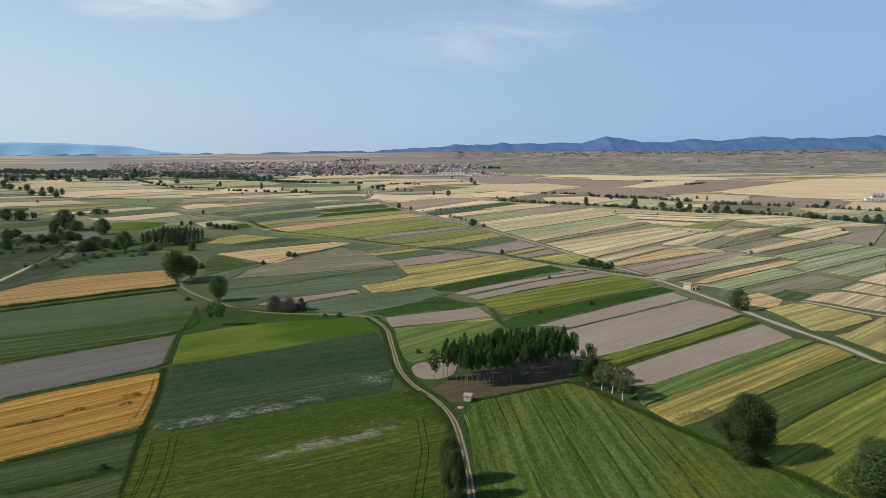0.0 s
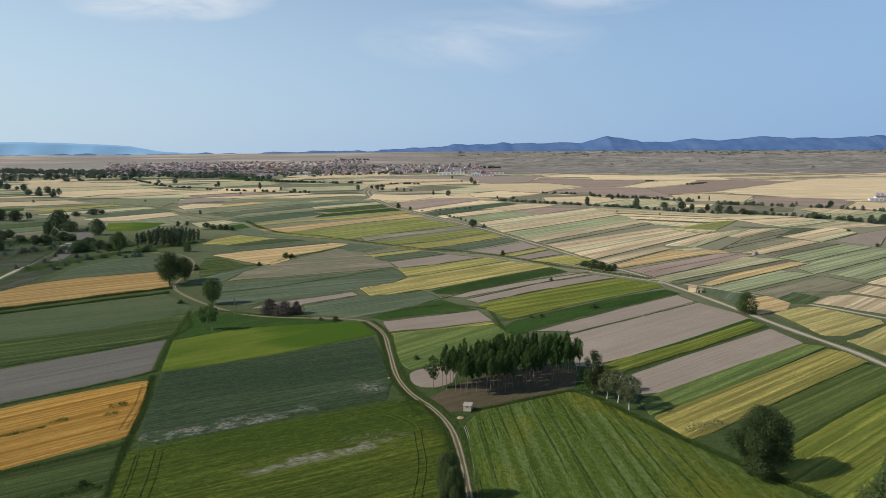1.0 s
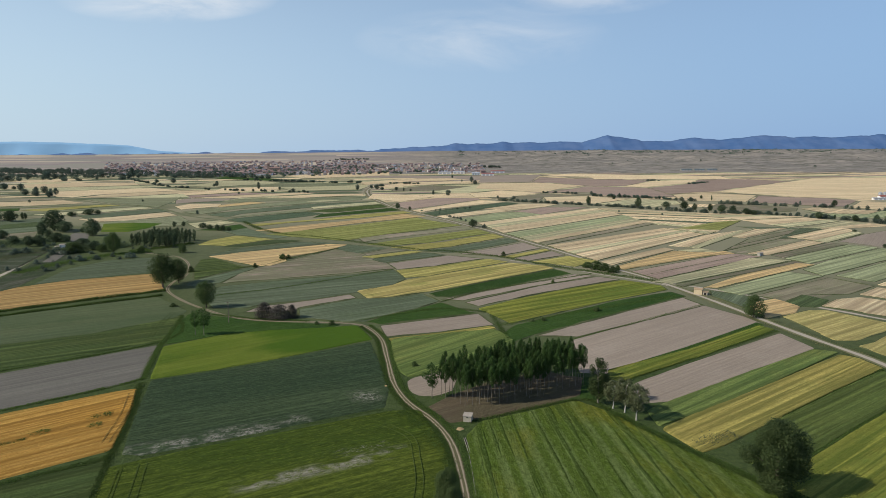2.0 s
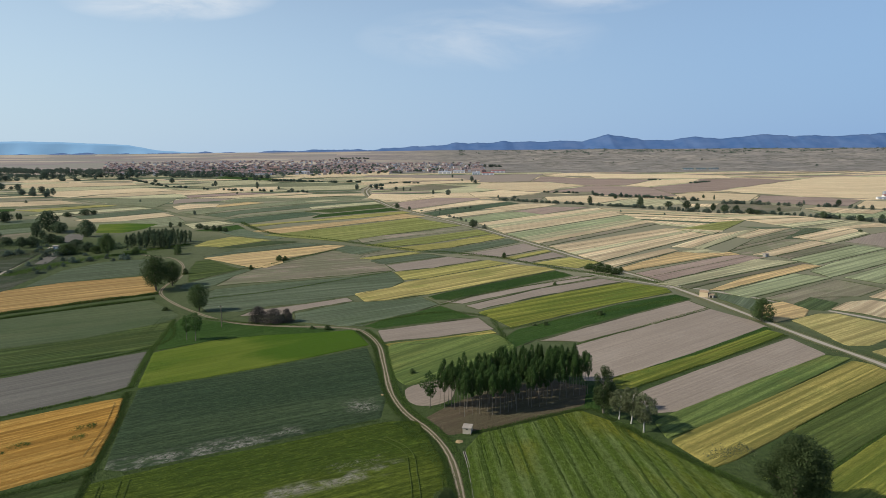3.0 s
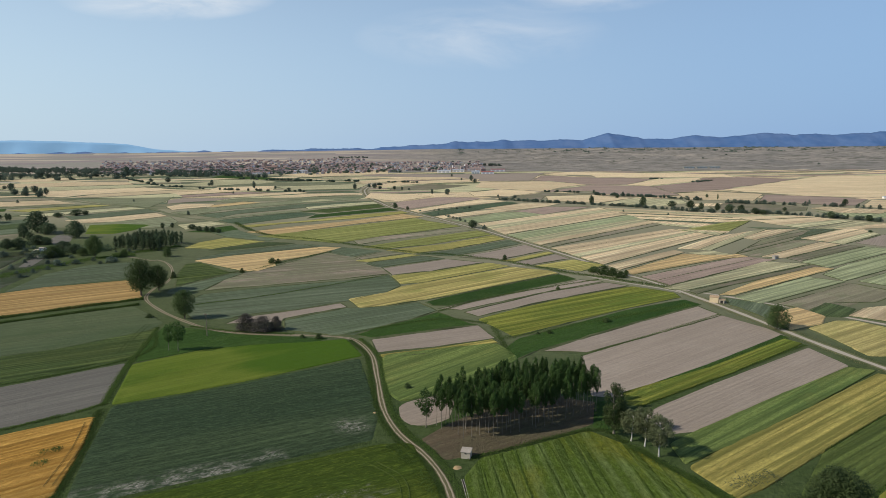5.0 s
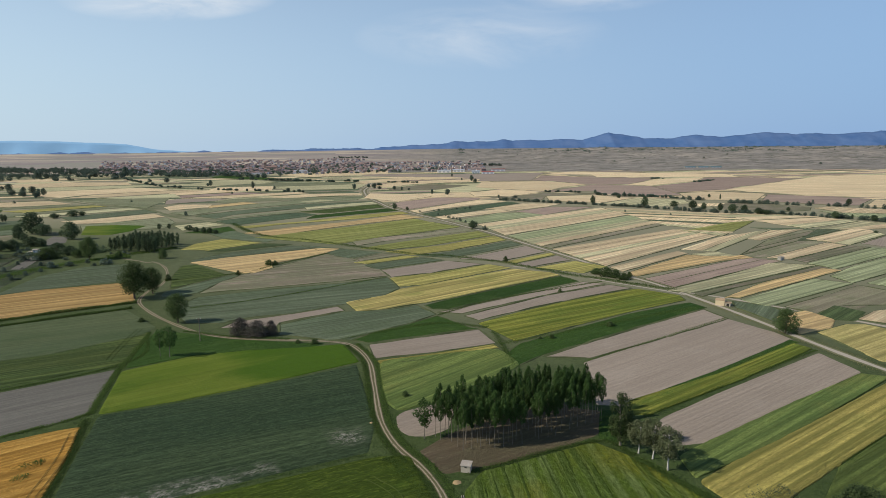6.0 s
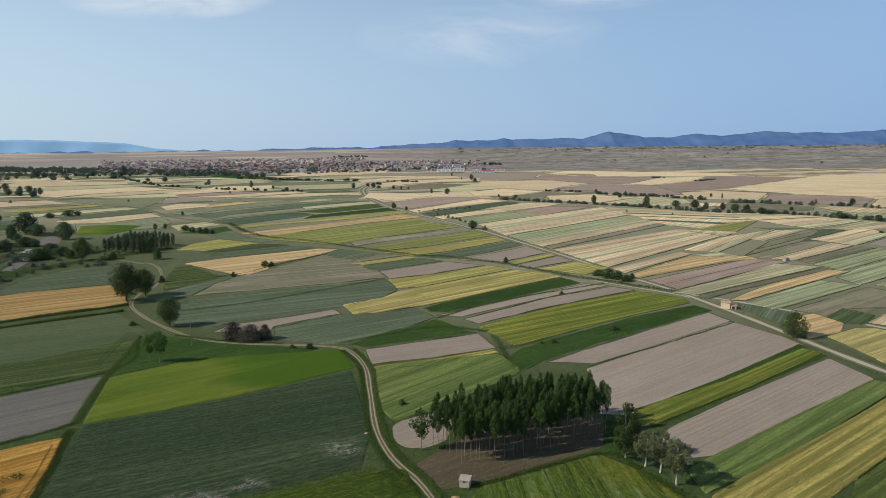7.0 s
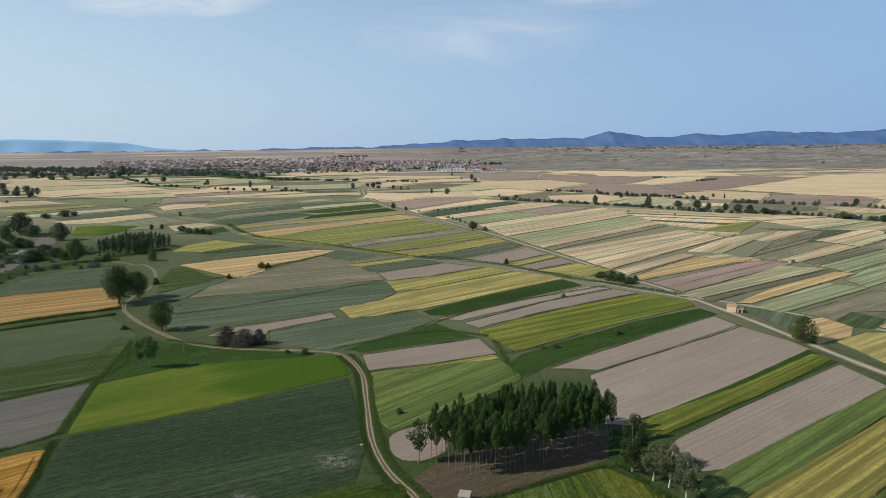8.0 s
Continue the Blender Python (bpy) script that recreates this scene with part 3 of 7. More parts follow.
def hazed_material(name, main, other, glow):
    """Far ranges: kilometres of haze put into a blue colour and a glow."""
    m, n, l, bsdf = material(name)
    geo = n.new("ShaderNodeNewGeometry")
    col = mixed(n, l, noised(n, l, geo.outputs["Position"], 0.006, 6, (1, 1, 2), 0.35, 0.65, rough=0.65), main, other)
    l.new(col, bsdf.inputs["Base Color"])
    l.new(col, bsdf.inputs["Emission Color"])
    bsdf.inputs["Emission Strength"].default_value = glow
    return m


GROUND = ground_material()
TRACK = track_material("dirt_track", (0.31, 0.255, 0.18), (0.095, 0.09, 0.042))
ROAD = track_material("gravel_road", (0.38, 0.33, 0.26), (0.15, 0.148, 0.08), False)
CANAL = surface("canal_bank", (0.1, 0.122, 0.052), (0.19, 0.18, 0.11), 0.3)
DRY_GRASS = surface("dry_roadside_grass", (0.1, 0.118, 0.045), (0.18, 0.16, 0.09), 0.3)
CONCRETE = surface("weathered_concrete", (0.34, 0.32, 0.27), (0.26, 0.25, 0.21), 1.2)
PLASTER = surface("old_plaster", (0.44, 0.39, 0.31), (0.36, 0.32, 0.25), 1.0)
CREAM = surface("cream_stone", (0.62, 0.5, 0.32), (0.52, 0.42, 0.27), 1.0)
RUT = surface("pressed_crop", (0.058, 0.082, 0.02), (0.08, 0.105, 0.028), 1.0)
DRY_RUT = surface("pressed_straw", (0.2, 0.15, 0.05), (0.15, 0.12, 0.04), 1.0)
ROOF_SHEET = surface("fibre_cement_roof", (0.36, 0.32, 0.27), (0.3, 0.26, 0.21), 1.5)
TILES = surface("clay_tiles", (0.42, 0.3, 0.19), (0.34, 0.24, 0.15), 2.0)
# near-black panels: the unlit inside is put into the colour, no real hole
OPENING_SHADE = surface("opening_shade", (0.03, 0.028, 0.025), (0.045, 0.04, 0.035), 2.0)
TIMBER = surface("grey_timber", (0.22, 0.18, 0.14), (0.16, 0.13, 0.1), 3.0)
BARK = surface("bark", (0.13, 0.105, 0.08), (0.09, 0.075, 0.06), 4.0)
PALE_BARK = surface("pale_bark", (0.22, 0.195, 0.155), (0.16, 0.14, 0.11), 4.0)
WHITE_BARK = surface("white_bark", (0.55, 0.52, 0.46), (0.42, 0.39, 0.34), 4.0)
LEAF_POPLAR = leaf("poplar_leaves", (0.038, 0.078, 0.02), (0.074, 0.126, 0.036))
LEAF_DARK = leaf("dark_leaves", (0.058, 0.09, 0.03), (0.09, 0.13, 0.044))
LEAF_GREY = leaf("grey_green_leaves", (0.125, 0.145, 0.07), (0.16, 0.178, 0.09))
LEAF_SOFT = leaf("soft_green_leaves", (0.06, 0.092, 0.032), (0.096, 0.13, 0.048))
LEAF_BROWN = leaf("brown_twigs", (0.06, 0.054, 0.044), (0.09, 0.08, 0.066), 0.15)
# paler and bluer than the near leaves: distance haze put into the colour
LEAF_FAR_HAZED = leaf("hazed_far_leaves", (0.078, 0.11, 0.082), (0.104, 0.138, 0.102))
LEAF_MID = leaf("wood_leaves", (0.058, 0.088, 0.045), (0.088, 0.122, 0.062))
LEAF_VERGE = leaf("verge_weeds", (0.058, 0.1, 0.021), (0.1, 0.15, 0.038))
LEAF_DRY = leaf("dry_weeds", (0.12, 0.11, 0.05), (0.2, 0.17, 0.08))
HOUSE_WALL = varied("house_walls", [(0.44, 0.4, 0.39), (0.34, 0.25, 0.23), (0.72, 0.71, 0.72), (0.5, 0.47, 0.46), (0.38, 0.29, 0.27), (0.3, 0.22, 0.2), (0.44, 0.37, 0.34)])
HOUSE_ROOF = varied("house_roofs", [(0.3, 0.2, 0.17), (0.25, 0.165, 0.145), (0.34, 0.24, 0.21), (0.27, 0.215, 0.2)])
WHITE_WALL = surface("white_render", (0.75, 0.74, 0.7), (0.66, 0.65, 0.61), 0.5)
RED_ROOF = surface("red_sheet_roof", (0.3, 0.1, 0.085), (0.25, 0.085, 0.07), 0.5, 0.6)
TEAL_ROOF = surface("teal_sheet_roof", (0.1, 0.19, 0.21), (0.08, 0.15, 0.17), 0.5, 0.6)
BANK = surface("bank_grass", (0.05, 0.068, 0.026), (0.11, 0.115, 0.055), 0.15)
GREY_ROOF = surface("grey_sheet_roof", (0.4, 0.42, 0.46), (0.33, 0.35, 0.38), 0.5, 0.5)
STEEL = surface("galvanised_steel", (0.55, 0.56, 0.57), (0.45, 0.46, 0.47), 1.0, 0.45, 0.01, 0.6)
# blue of the air in front painted on the ranges, with some emission
HAZED_BLUE_RANGE = hazed_material("hazed_blue_range", (0.046, 0.094, 0.195), (0.076, 0.124, 0.225), 0.42)
HAZED_PALE_RANGE = hazed_material("hazed_pale_range", (0.15, 0.27, 0.4), (0.16, 0.28, 0.41), 0.5)


# ---- builders ----
rng = np.random.default_rng(7)


def mesh_object(name, verts, faces, mats, parent=None, label="", smooth=False, idx=None):
    me = bpy.data.meshes.new(name)
    me.from_pydata([tuple(v) for v in verts], [], [tuple(f) for f in faces])
    for m in mats if isinstance(mats, (list, tuple)) else [mats]:
        me.materials.append(m)
    if idx is not None:
        me.polygons.foreach_set("material_index", idx)
    if smooth:
        me.polygons.foreach_set("use_smooth", [True] * len(me.polygons))
    me.update()
    ob = new(name, me)
    ob.parent = parent
    return tagged(ob, label)


def part(name, bm, mat, parent, label=""):
    me = bpy.data.meshes.new(name)
    bm.normal_update()
    bm.to_mesh(me)
    bm.free()
    me.materials.append(mat)
    ob = new(name, me)
    ob.parent = parent
    return tagged(ob, label)


def thing(name, label, category, m=None, group="", kind=""):
    ob = new(name)
    if m is not None:
        ob.matrix_basis = m
    return tagged(ob, label, category, group, kind)


def box(bm, x0, x1, y0, y1, z0, z1, bevel=0.0):
    r = bmesh.ops.create_cube(bm, size=1, matrix=Matrix.Translation(((x0 + x1) / 2, (y0 + y1) / 2, (z0 + z1) / 2)) @ Matrix.Diagonal((x1 - x0, y1 - y0, z1 - z0, 1)))
    if bevel:
        bmesh.ops.bevel(bm, geom=list({e for v in r["verts"] for e in v.link_edges}), offset=bevel, segments=1, affect="EDGES")
    return bm


def smooth01(a, b, v):
    t = np.clip((v - a) / (b - a), 0, 1)
    return t * t * (3 - 2 * t)


def terrain(x, y):
    """The plain is level; past 1700 m it rises to the village and, to the east, to a plateau."""
    u = x / np.maximum(y, 1.0)
    shelf = np.interp(u, [-0.7, -0.5, -0.35, -0.1, 0.05, 0.3, 0.7], [0, 2, 7, 8, 7, 12, 18])
    top = np.interp(u, [-0.7, -0.45, -0.3, -0.1, 0.0, 0.3, 0.7], [7, 7, 8, 15, 21, 18, 13])
    z = shelf * smooth01(1710, 2450, y) + top * smooth01(2400, 4300, y)
    rough = np.interp(u, [-0.3, 0.0, 0.2], [0.0, 0.5, 1.0]) * smooth01(1850, 2300, y) * (1 - smooth01(3800, 4400, y))
    z = z + rough * (10.0 * np.sin(x / 140 + np.sin(y / 210) * 2.0) * np.sin(y / 130 + 1.3) + 3.5 * np.sin(x / 61 + y / 90) * np.sin(y / 47))
    gully = np.abs(np.sin(x / 95 + 1.5 * np.sin(y / 260) + y / 400)) ** 0.5
    return z + rough * 14.0 * (gully - 0.8) * np.interp(u, [-0.3, 0.05, 0.15, 0.3, 0.7], [0, 0.3, 1, 0.7, 0.5])


def ground_z(x, y):
    return float(terrain(np.array(float(x)), np.array(float(y))))


# ---- ground ----
xs = np.concatenate([np.arange(-4600, -2600, 200), np.arange(-2600, 2601, 40), np.arange(2800, 4601, 200)])
ys = np.concatenate([np.array([-2500, -800, -200, 100, 400, 800, 1200, 1500, 1700]), np.arange(1740, 4961, 35)])
gx, gy = np.meshgrid(xs, ys)
gz = np.where(gy > 1700, terrain(gx, gy), 0.0)
nx, ny = len(xs), len(ys)
gv = np.stack([gx.ravel(), gy.ravel(), gz.ravel()], 1)
gi = (np.arange(ny - 1)[:, None] * nx + np.arange(nx - 1)[None]).ravel()
ground = mesh_object("ground", gv.tolist(), np.stack([gi, gi + 1, gi + 1 + nx, gi + nx], 1).tolist(), GROUND, smooth=True)
tagged(ground, "wide farmed plain of rough grass banks rising to dry plateau", "ground", kind="structure")


def ridge(name, label, mat, crest, y0, depth, foot, rough):
    """A range of hills: its crest height along x, slopes with gullies falling to its foot in front, and a back slope."""
    cx = np.array([c[0] for c in crest], float)
    cz = np.array([c[1] for c in crest], float)
    x = np.arange(cx[0], cx[-1] + 1, 12.0)
    top = np.interp(x, cx, cz)
    rs = np.random.default_rng(3)
    k = np.ones(5) / 5
    top = top + (np.convolve(rs.normal(0, rough, len(x)), k, "same") + np.convolve(rs.normal(0, rough * 0.35, len(x)), np.hanning(24), "same")) * np.clip((top - foot) / 25, 0.1, 1.4)
    v, f, n = [], [], len(x)
    steps = 10
    for j in range(steps + 2):
        s = min(j / steps, 1.0)
        for i in range(n):
            g = 0.05 * math.sin(x[i] / 61 + 3 * s) + 0.04 * math.sin(x[i] / 27 + 2 * math.sin(x[i] / 90))
            h = foot + (top[i] - foot) * (s ** 1.25 + g * s * (1 - s) * 1.6)
            if j == steps + 1:
                h = foot
            v.append((x[i], y0 + depth * s + (60 if j > steps else 0) + 25 * math.sin(x[i] / 70) * (1 - s), h))
    for j in range(steps + 1):
        for i in range(n - 1):
            a = j * n + i
            f.append((a, a + 1, a + 1 + n, a + n))
    return tagged(mesh_object(name, v, f, mat, smooth=True), label, "mountains", kind="structure")


# ---- fields ----
BANKS, FIELD_EDGES = [], []


def bank(a, b, high=None, always=False):
    """Remember a weedy bank between two strips; all are built together later."""
    BANKS.append((np.array(a, float), np.array(b, float), rng.uniform(0.3, 0.6) if high is None else high, always))


def build_banks():
    """Low weedy ridges along the field bounds, uneven in height and broken here and there."""
    v, f = [], []
    for a, b, high, always in BANKS:
        long = np.hypot(*(b - a))
        if long < 5:
            continue
        d = (b - a) / long
        s = np.array((-d[1], d[0]))
        n = max(2, int(long / (6 if a[1] < 900 else 12)))
        line = a + (b - a) * np.arange(n + 1)[:, None] / n
        covered = np.zeros(n + 1, bool)
        if not always:
            for poly in FIELD_EDGES:
                if (poly.max(0) > line.min(0)).all() and (poly.min(0) < line.max(0)).all():
                    hit = np.zeros(n + 1, bool)
                    for (x0, y0), (x1, y1) in zip(poly, np.roll(poly, -1, 0)):
                        if y0 != y1:
                            hit ^= ((y0 > line[:, 1]) != (y1 > line[:, 1])) & (line[:, 0] < (x1 - x0) * (line[:, 1] - y0) / (y1 - y0) + x0)
                    covered |= hit
        i0 = len(v)
        for i in range(n + 1):
            p = line[i] + s * rng.normal(0, 0.15)
            h = high * rng.uniform(0.6, 1.2) if 0 < i < n else 0.05
            if covered[i]:
                h = 0.01
            w = rng.uniform(0.4, 0.85)
            v += [(*(p - s * w), -0.02), (*(p - s * w * 0.3), h), (*(p + s * w * 0.3), h * 0.9), (*(p + s * w), -0.02)]
        for i in range(n):
            k = i0 + i * 4
            f += [(k + j, k + j + 1, k + j + 5, k + j + 4) for j in range(3)]
    tagged(mesh_object("grass_banks", v, f, BANK), "low weedy grass banks between the field strips", "banks", kind="stuff")


def field(kind, *corners, along=None, spread=0.0, round_by=1.3, low=False):
    mat, high, name, label = CROPS[kind]
    c = np.array(corners, float)
    high = max(high * rng.uniform(0.4, 0.6), 0.1 if c[:, 1].mean() > 380 else 0.0)
    if c[:, 1].mean() > 380:
        high = 0.05 if low else 0.07 if kind == "rough" else high + rng.uniform(0, 0.04)
    if not low:
        FIELD_EDGES.append(c)
    area = 0.5 * np.sum(c[:, 0] * np.roll(c[:, 1], -1) - np.roll(c[:, 0], -1) * c[:, 1])
    if area < 0:
        c = c[::-1]
    mid = c.mean(0)
    e = np.roll(c, -1, 0) - c
    # rows follow the longest side that runs about north-east, as the strips of this plain do
    turn = np.abs((np.arctan2(e[:, 1], e[:, 0]) - 0.6 + math.pi / 2) % math.pi - math.pi / 2)
    far = np.hypot(e[:, 0], e[:, 1])
    long = e[np.argmax(far * np.abs(np.cos(turn)) ** 14)]
    ang = math.atan2(long[1], long[0])
    if ang > math.pi / 2 or ang < -math.pi / 2:
        ang += math.pi
    if along is not None:
        ang = radians(along)
    d = float(np.hypot(*mid))
    if d > 900:
        ang = 0.12
    if spread:  # ploughed and sown right up to the bank
        n2 = np.stack([e[:, 1], -e[:, 0]], 1) / np.maximum(np.hypot(e[:, 0], e[:, 1])[:, None], 1e-6)
        nn = n2 + np.roll(n2, 1, 0)
        c = c + nn / np.maximum(np.hypot(nn[:, 0], nn[:, 1])[:, None], 0.8) * spread
    step = 4.0 if d < 450 else 12.0
    wob = 0.5 if kind == "litter" else 0.06 if d < 450 else 0.14
    # the plough turns in a curve at the corners
    soft, m = [], len(c)
    for i in range(m):
        a, k, b = c[i - 1], c[i], c[(i + 1) % m]
        la, lb = np.hypot(*(a - k)), np.hypot(*(b - k))
        r = min(round_by, 0.15 * la, 0.15 * lb) if round_by < 2 else min(round_by, 0.4 * la, 0.4 * lb)
        p0, p1 = k + (a - k) / max(la, 1e-6) * r, k + (b - k) / max(lb, 1e-6) * r
        soft += [p0, (p0 + 2 * k + p1) / 4, p1]
    c = np.array(soft)
    pts = []
    for a, b in zip(c, np.roll(c, -1, 0)):
        n = max(1, int(np.hypot(*(b - a)) / step))
        for i in range(n):
            p = a + (b - a) * i / n
            pts.append(p + rng.normal(0, wob if i else 0.1, 2))
    p = np.array(pts) - mid
    ca, sa = math.cos(-ang), math.sin(-ang)
    p = np.stack([p[:, 0] * ca - p[:, 1] * sa, p[:, 0] * sa + p[:, 1] * ca], 1)
    n = len(p)
    # crop standing in a slab with a rounded shoulder
    reach = max(8.0, float(np.abs(p).max()))
    foot = p * (1 + (0.55 if high > 0.12 else 0.25) / reach)
    inner = p * (1 - 0.5 / reach)
    v = [(*q, -0.02) for q in foot] + [(*q, high * 0.7) for q in p] + [(*q, high) for q in inner]
    f = [tuple(range(2 * n, 3 * n))]
    for i in range(n):
        j = (i + 1) % n
        f += [(i, j, n + j, n + i), (n + i, n + j, 2 * n + j, 2 * n + i)]
    ob = mesh_object(name, v, f, mat)
    ob.matrix_basis = Matrix.Translation((mid[0], mid[1], 0.0)) @ Matrix.Rotation(ang, 4, "Z")
    return tagged(ob, label, "field", kind="structure")


def strip(kind, *corners):
    """A field set in from its bounds, with a weedy bank along each side."""
    c = np.array(corners, float)
    if np.sum(c[:, 0] * np.roll(c[:, 1], -1) - np.roll(c[:, 0], -1) * c[:, 1]) < 0:
        c = c[::-1]
    far = c[:, 1].mean() > 800
    for p, q in zip(c, np.roll(c, -1, 0)):
        bank(p, q, rng.uniform(0.12, 0.42), always=True)
    return field(kind, *c, spread=-0.3 if far else -0.2)


def block(kinds, tl, tr, br, bl):
    """Strips side by side between a left and a right edge, each from one edge to the other; kind*share sets a wider or narrower one."""
    tl, tr, br, bl = (np.array(p, float) for p in (tl, tr, br, bl))
    parts = [(k.partition("*")[0], float(k.partition("*")[2] or 1)) for k in kinds.split()]
    whole, at = sum(p[1] for p in parts), 0.0
    for k, share in parts:
        a, b = at / whole, (at + share) / whole
        at += share
        strip(k, tl + (bl - tl) * a, tr + (br - tr) * a, tr + (br - tr) * b, tl + (bl - tl) * b)


# ---- roads ----
def smooth_line(points, step=3.0):
    p = np.array(points, float)
    p = np.vstack([2 * p[0] - p[1], p, 2 * p[-1] - p[-2]])
    out = []
    for i in range(1, len(p) - 2):
        n = max(2, int(np.hypot(*(p[i + 1] - p[i])) / step))
        for k in range(n):
            t = k / n
            out.append(0.5 * (2 * p[i] + (p[i + 1] - p[i - 1]) * t + (2 * p[i - 1] - 5 * p[i] + 4 * p[i + 1] - p[i + 2]) * t * t
                              + (3 * p[i] - p[i - 1] - 3 * p[i + 1] + p[i + 2]) * t ** 3))
    out.append(p[-2])
    return np.array(out)


def sides(line):
    d = np.gradient(line, axis=0)
    d /= np.maximum(np.hypot(d[:, 0], d[:, 1])[:, None], 1e-6)
    return np.stack([-d[:, 1], d[:, 0]], 1)


LANE_POINTS = []


def lane(name, label, mat, width, points, lift=0.05, category="road"):
    """A lane: shoulders, two sunken ruts and a crown in the cross-section."""
    c = smooth_line(points)
    LANE_POINTS.extend(c.tolist())
    s = sides(c)
    cross = ((-0.5, -lift * 0.9), (-0.42, lift * 0.6), (-0.27, lift * 0.45), (-0.1, lift), (0.1, lift), (0.27, lift * 0.45), (0.42, lift * 0.6), (0.5, -lift * 0.9))
    k = len(cross)
    v, f, uv = [], [], []
    for i, (p, q) in enumerate(zip(c, s)):
        w = width * (1 + 0.12 * math.sin(i * 0.7) + rng.normal(0, 0.04))
        for a, z in cross:
            v.append((p[0] + q[0] * a * w, p[1] + q[1] * a * w, 0.02 + max(z, 0.0)))
    for i in range(len(c) - 1):
        for j in range(k - 1):
            a = i * k + j
            f.append((a, a + k, a + k + 1, a + 1))
            uv += [(cross[j][0] + 0.5, 0), (cross[j][0] + 0.5, 1), (cross[j + 1][0] + 0.5, 1), (cross[j + 1][0] + 0.5, 0)]
    ob = mesh_object(name, v, f, mat, smooth=True)
    layer = ob.data.uv_layers.new(name="across")
    layer.data.foreach_set("uv", np.array(uv, "f").ravel())
    return tagged(ob, label, category, kind="structure")


# ---- plants ----
def cards(pos, normal, size, fold=0.25):
    """Many small leaf clumps, each a folded four-cornered blade, as vertices and faces."""
    n = len(pos)
    normal = normal / np.maximum(np.linalg.norm(normal, axis=1)[:, None], 1e-6)
    r = rng.normal(size=(n, 3))
    u = np.cross(normal, r)
    u /= np.maximum(np.linalg.norm(u, axis=1)[:, None], 1e-6)
    w = np.cross(normal, u)
    s = np.asarray(size)[:, None]
    k = rng.uniform(0.6, 1.0, (n, 1))
    v = np.stack([pos - u * s * 0.5, pos - w * s * 0.5 * k + normal * s * fold * 0.5, pos + u * s * 0.5, pos + w * s * 0.5 * k + normal * s * fold * 0.5], 1).reshape(-1, 3)
    f = np.arange(n * 4).reshape(n, 4)
    return v, f


def leafy(name, blobs, count, size, mat, parent, label="", hollow=0.45, stray=0.08):
    """A crown: leaf clumps through the outer part of many overlapping lobes."""
    b = np.array(blobs, float)
    share = (b[:, 3] * b[:, 4]) ** 1.0
    pick = rng.choice(len(b), count, p=share / share.sum())
    d = rng.normal(size=(count, 3))
    d /= np.linalg.norm(d, axis=1)[:, None]
    r = hollow + (1 - hollow) * rng.random(count) ** 0.7 + np.abs(rng.normal(0, stray, count))
    rad = np.stack([b[pick, 3], b[pick, 3], b[pick, 4]], 1)
    pos = b[pick, :3] + d * rad * r[:, None]
    pos[:, 2] = np.maximum(pos[:, 2], 0.05)
    nrm = d + rng.normal(0, 0.55, (count, 3)) + np.array([0, 0, 0.25])
    v, f = cards(pos, nrm, size * rng.uniform(0.55, 1.4, count))
    me = bpy.data.meshes.new(name)
    me.vertices.add(len(v))
    me.vertices.foreach_set("co", v.astype("f").ravel())
    me.loops.add(f.size)
    me.loops.foreach_set("vertex_index", f.astype("i").ravel())
    me.polygons.add(len(f))
    me.polygons.foreach_set("loop_start", np.arange(0, f.size, 4, dtype="i"))
    me.update(calc_edges=True)
    me.materials.append(mat)
    ob = new(name, me)
    ob.parent = parent
    return tagged(ob, label)


def limb(v, f, a, b, r0, r1, sides_n=7, bends=3):
    """A tapered, slightly crooked branch from a to b."""
    a, b = np.array(a, float), np.array(b, float)
    base = len(v)
    ax = (b - a) / max(np.linalg.norm(b - a), 1e-6)
    u = np.cross(ax, (0.3, 1, 0.2))
    u /= np.linalg.norm(u)
    w = np.cross(ax, u)
    for i in range(bends + 1):
        t = i / bends
        c = a + (b - a) * t + (rng.normal(0, 0.008 * np.linalg.norm(b - a), 3) if 0 < i < bends else 0)
        r = r0 + (r1 - r0) * t
        if i == 0:
            r *= 1.25
        for k in range(sides_n):
            q = 2 * math.pi * k / sides_n
            v.append(tuple(c + u * r * math.cos(q) + w * r * math.sin(q)))
    for i in range(bends):
        for k in range(sides_n):
            k2 = (k + 1) % sides_n
            f.append((base + i * sides_n + k, base + i * sides_n + k2, base + (i + 1) * sides_n + k2, base + (i + 1) * sides_n + k))


def lobes(count, height, width, low, shape, lobe, squash=1.0):
    """Lobes of a crown inside the outline shape(t), t from its foot to its top."""
    out = []
    for i in range(count):
        t = (i + rng.random()) / count
        z = height * (low + (1 - low) * t * 0.97)
        rr = width / 2 * shape(t)
        q = i * 2.4 + rng.uniform(-0.5, 0.5)
        br = max(lobe * width * rng.uniform(0.7, 1.25) * (0.45 + 0.55 * shape(t)), 0.12 * width)
        off = max(rr - br * 0.9, 0) * rng.uniform(0.55, 1.25)
        z = min(z, height - br * 0.8 * squash)
        out.append((off * math.cos(q), off * math.sin(q), max(z, br * squash * 0.7), br, br * squash))
    return out


def oval(t):
    return max(0.15, math.sin(math.pi * min(0.08 + 0.9 * t, 1.0)) ** 0.6)


def dome(t):
    return math.sqrt(max(0.03, 1 - t * t))


def topheavy(t):
    return max(0.2, math.sin(math.pi * (0.12 + 0.8 * t ** 1.2)) ** 0.7)


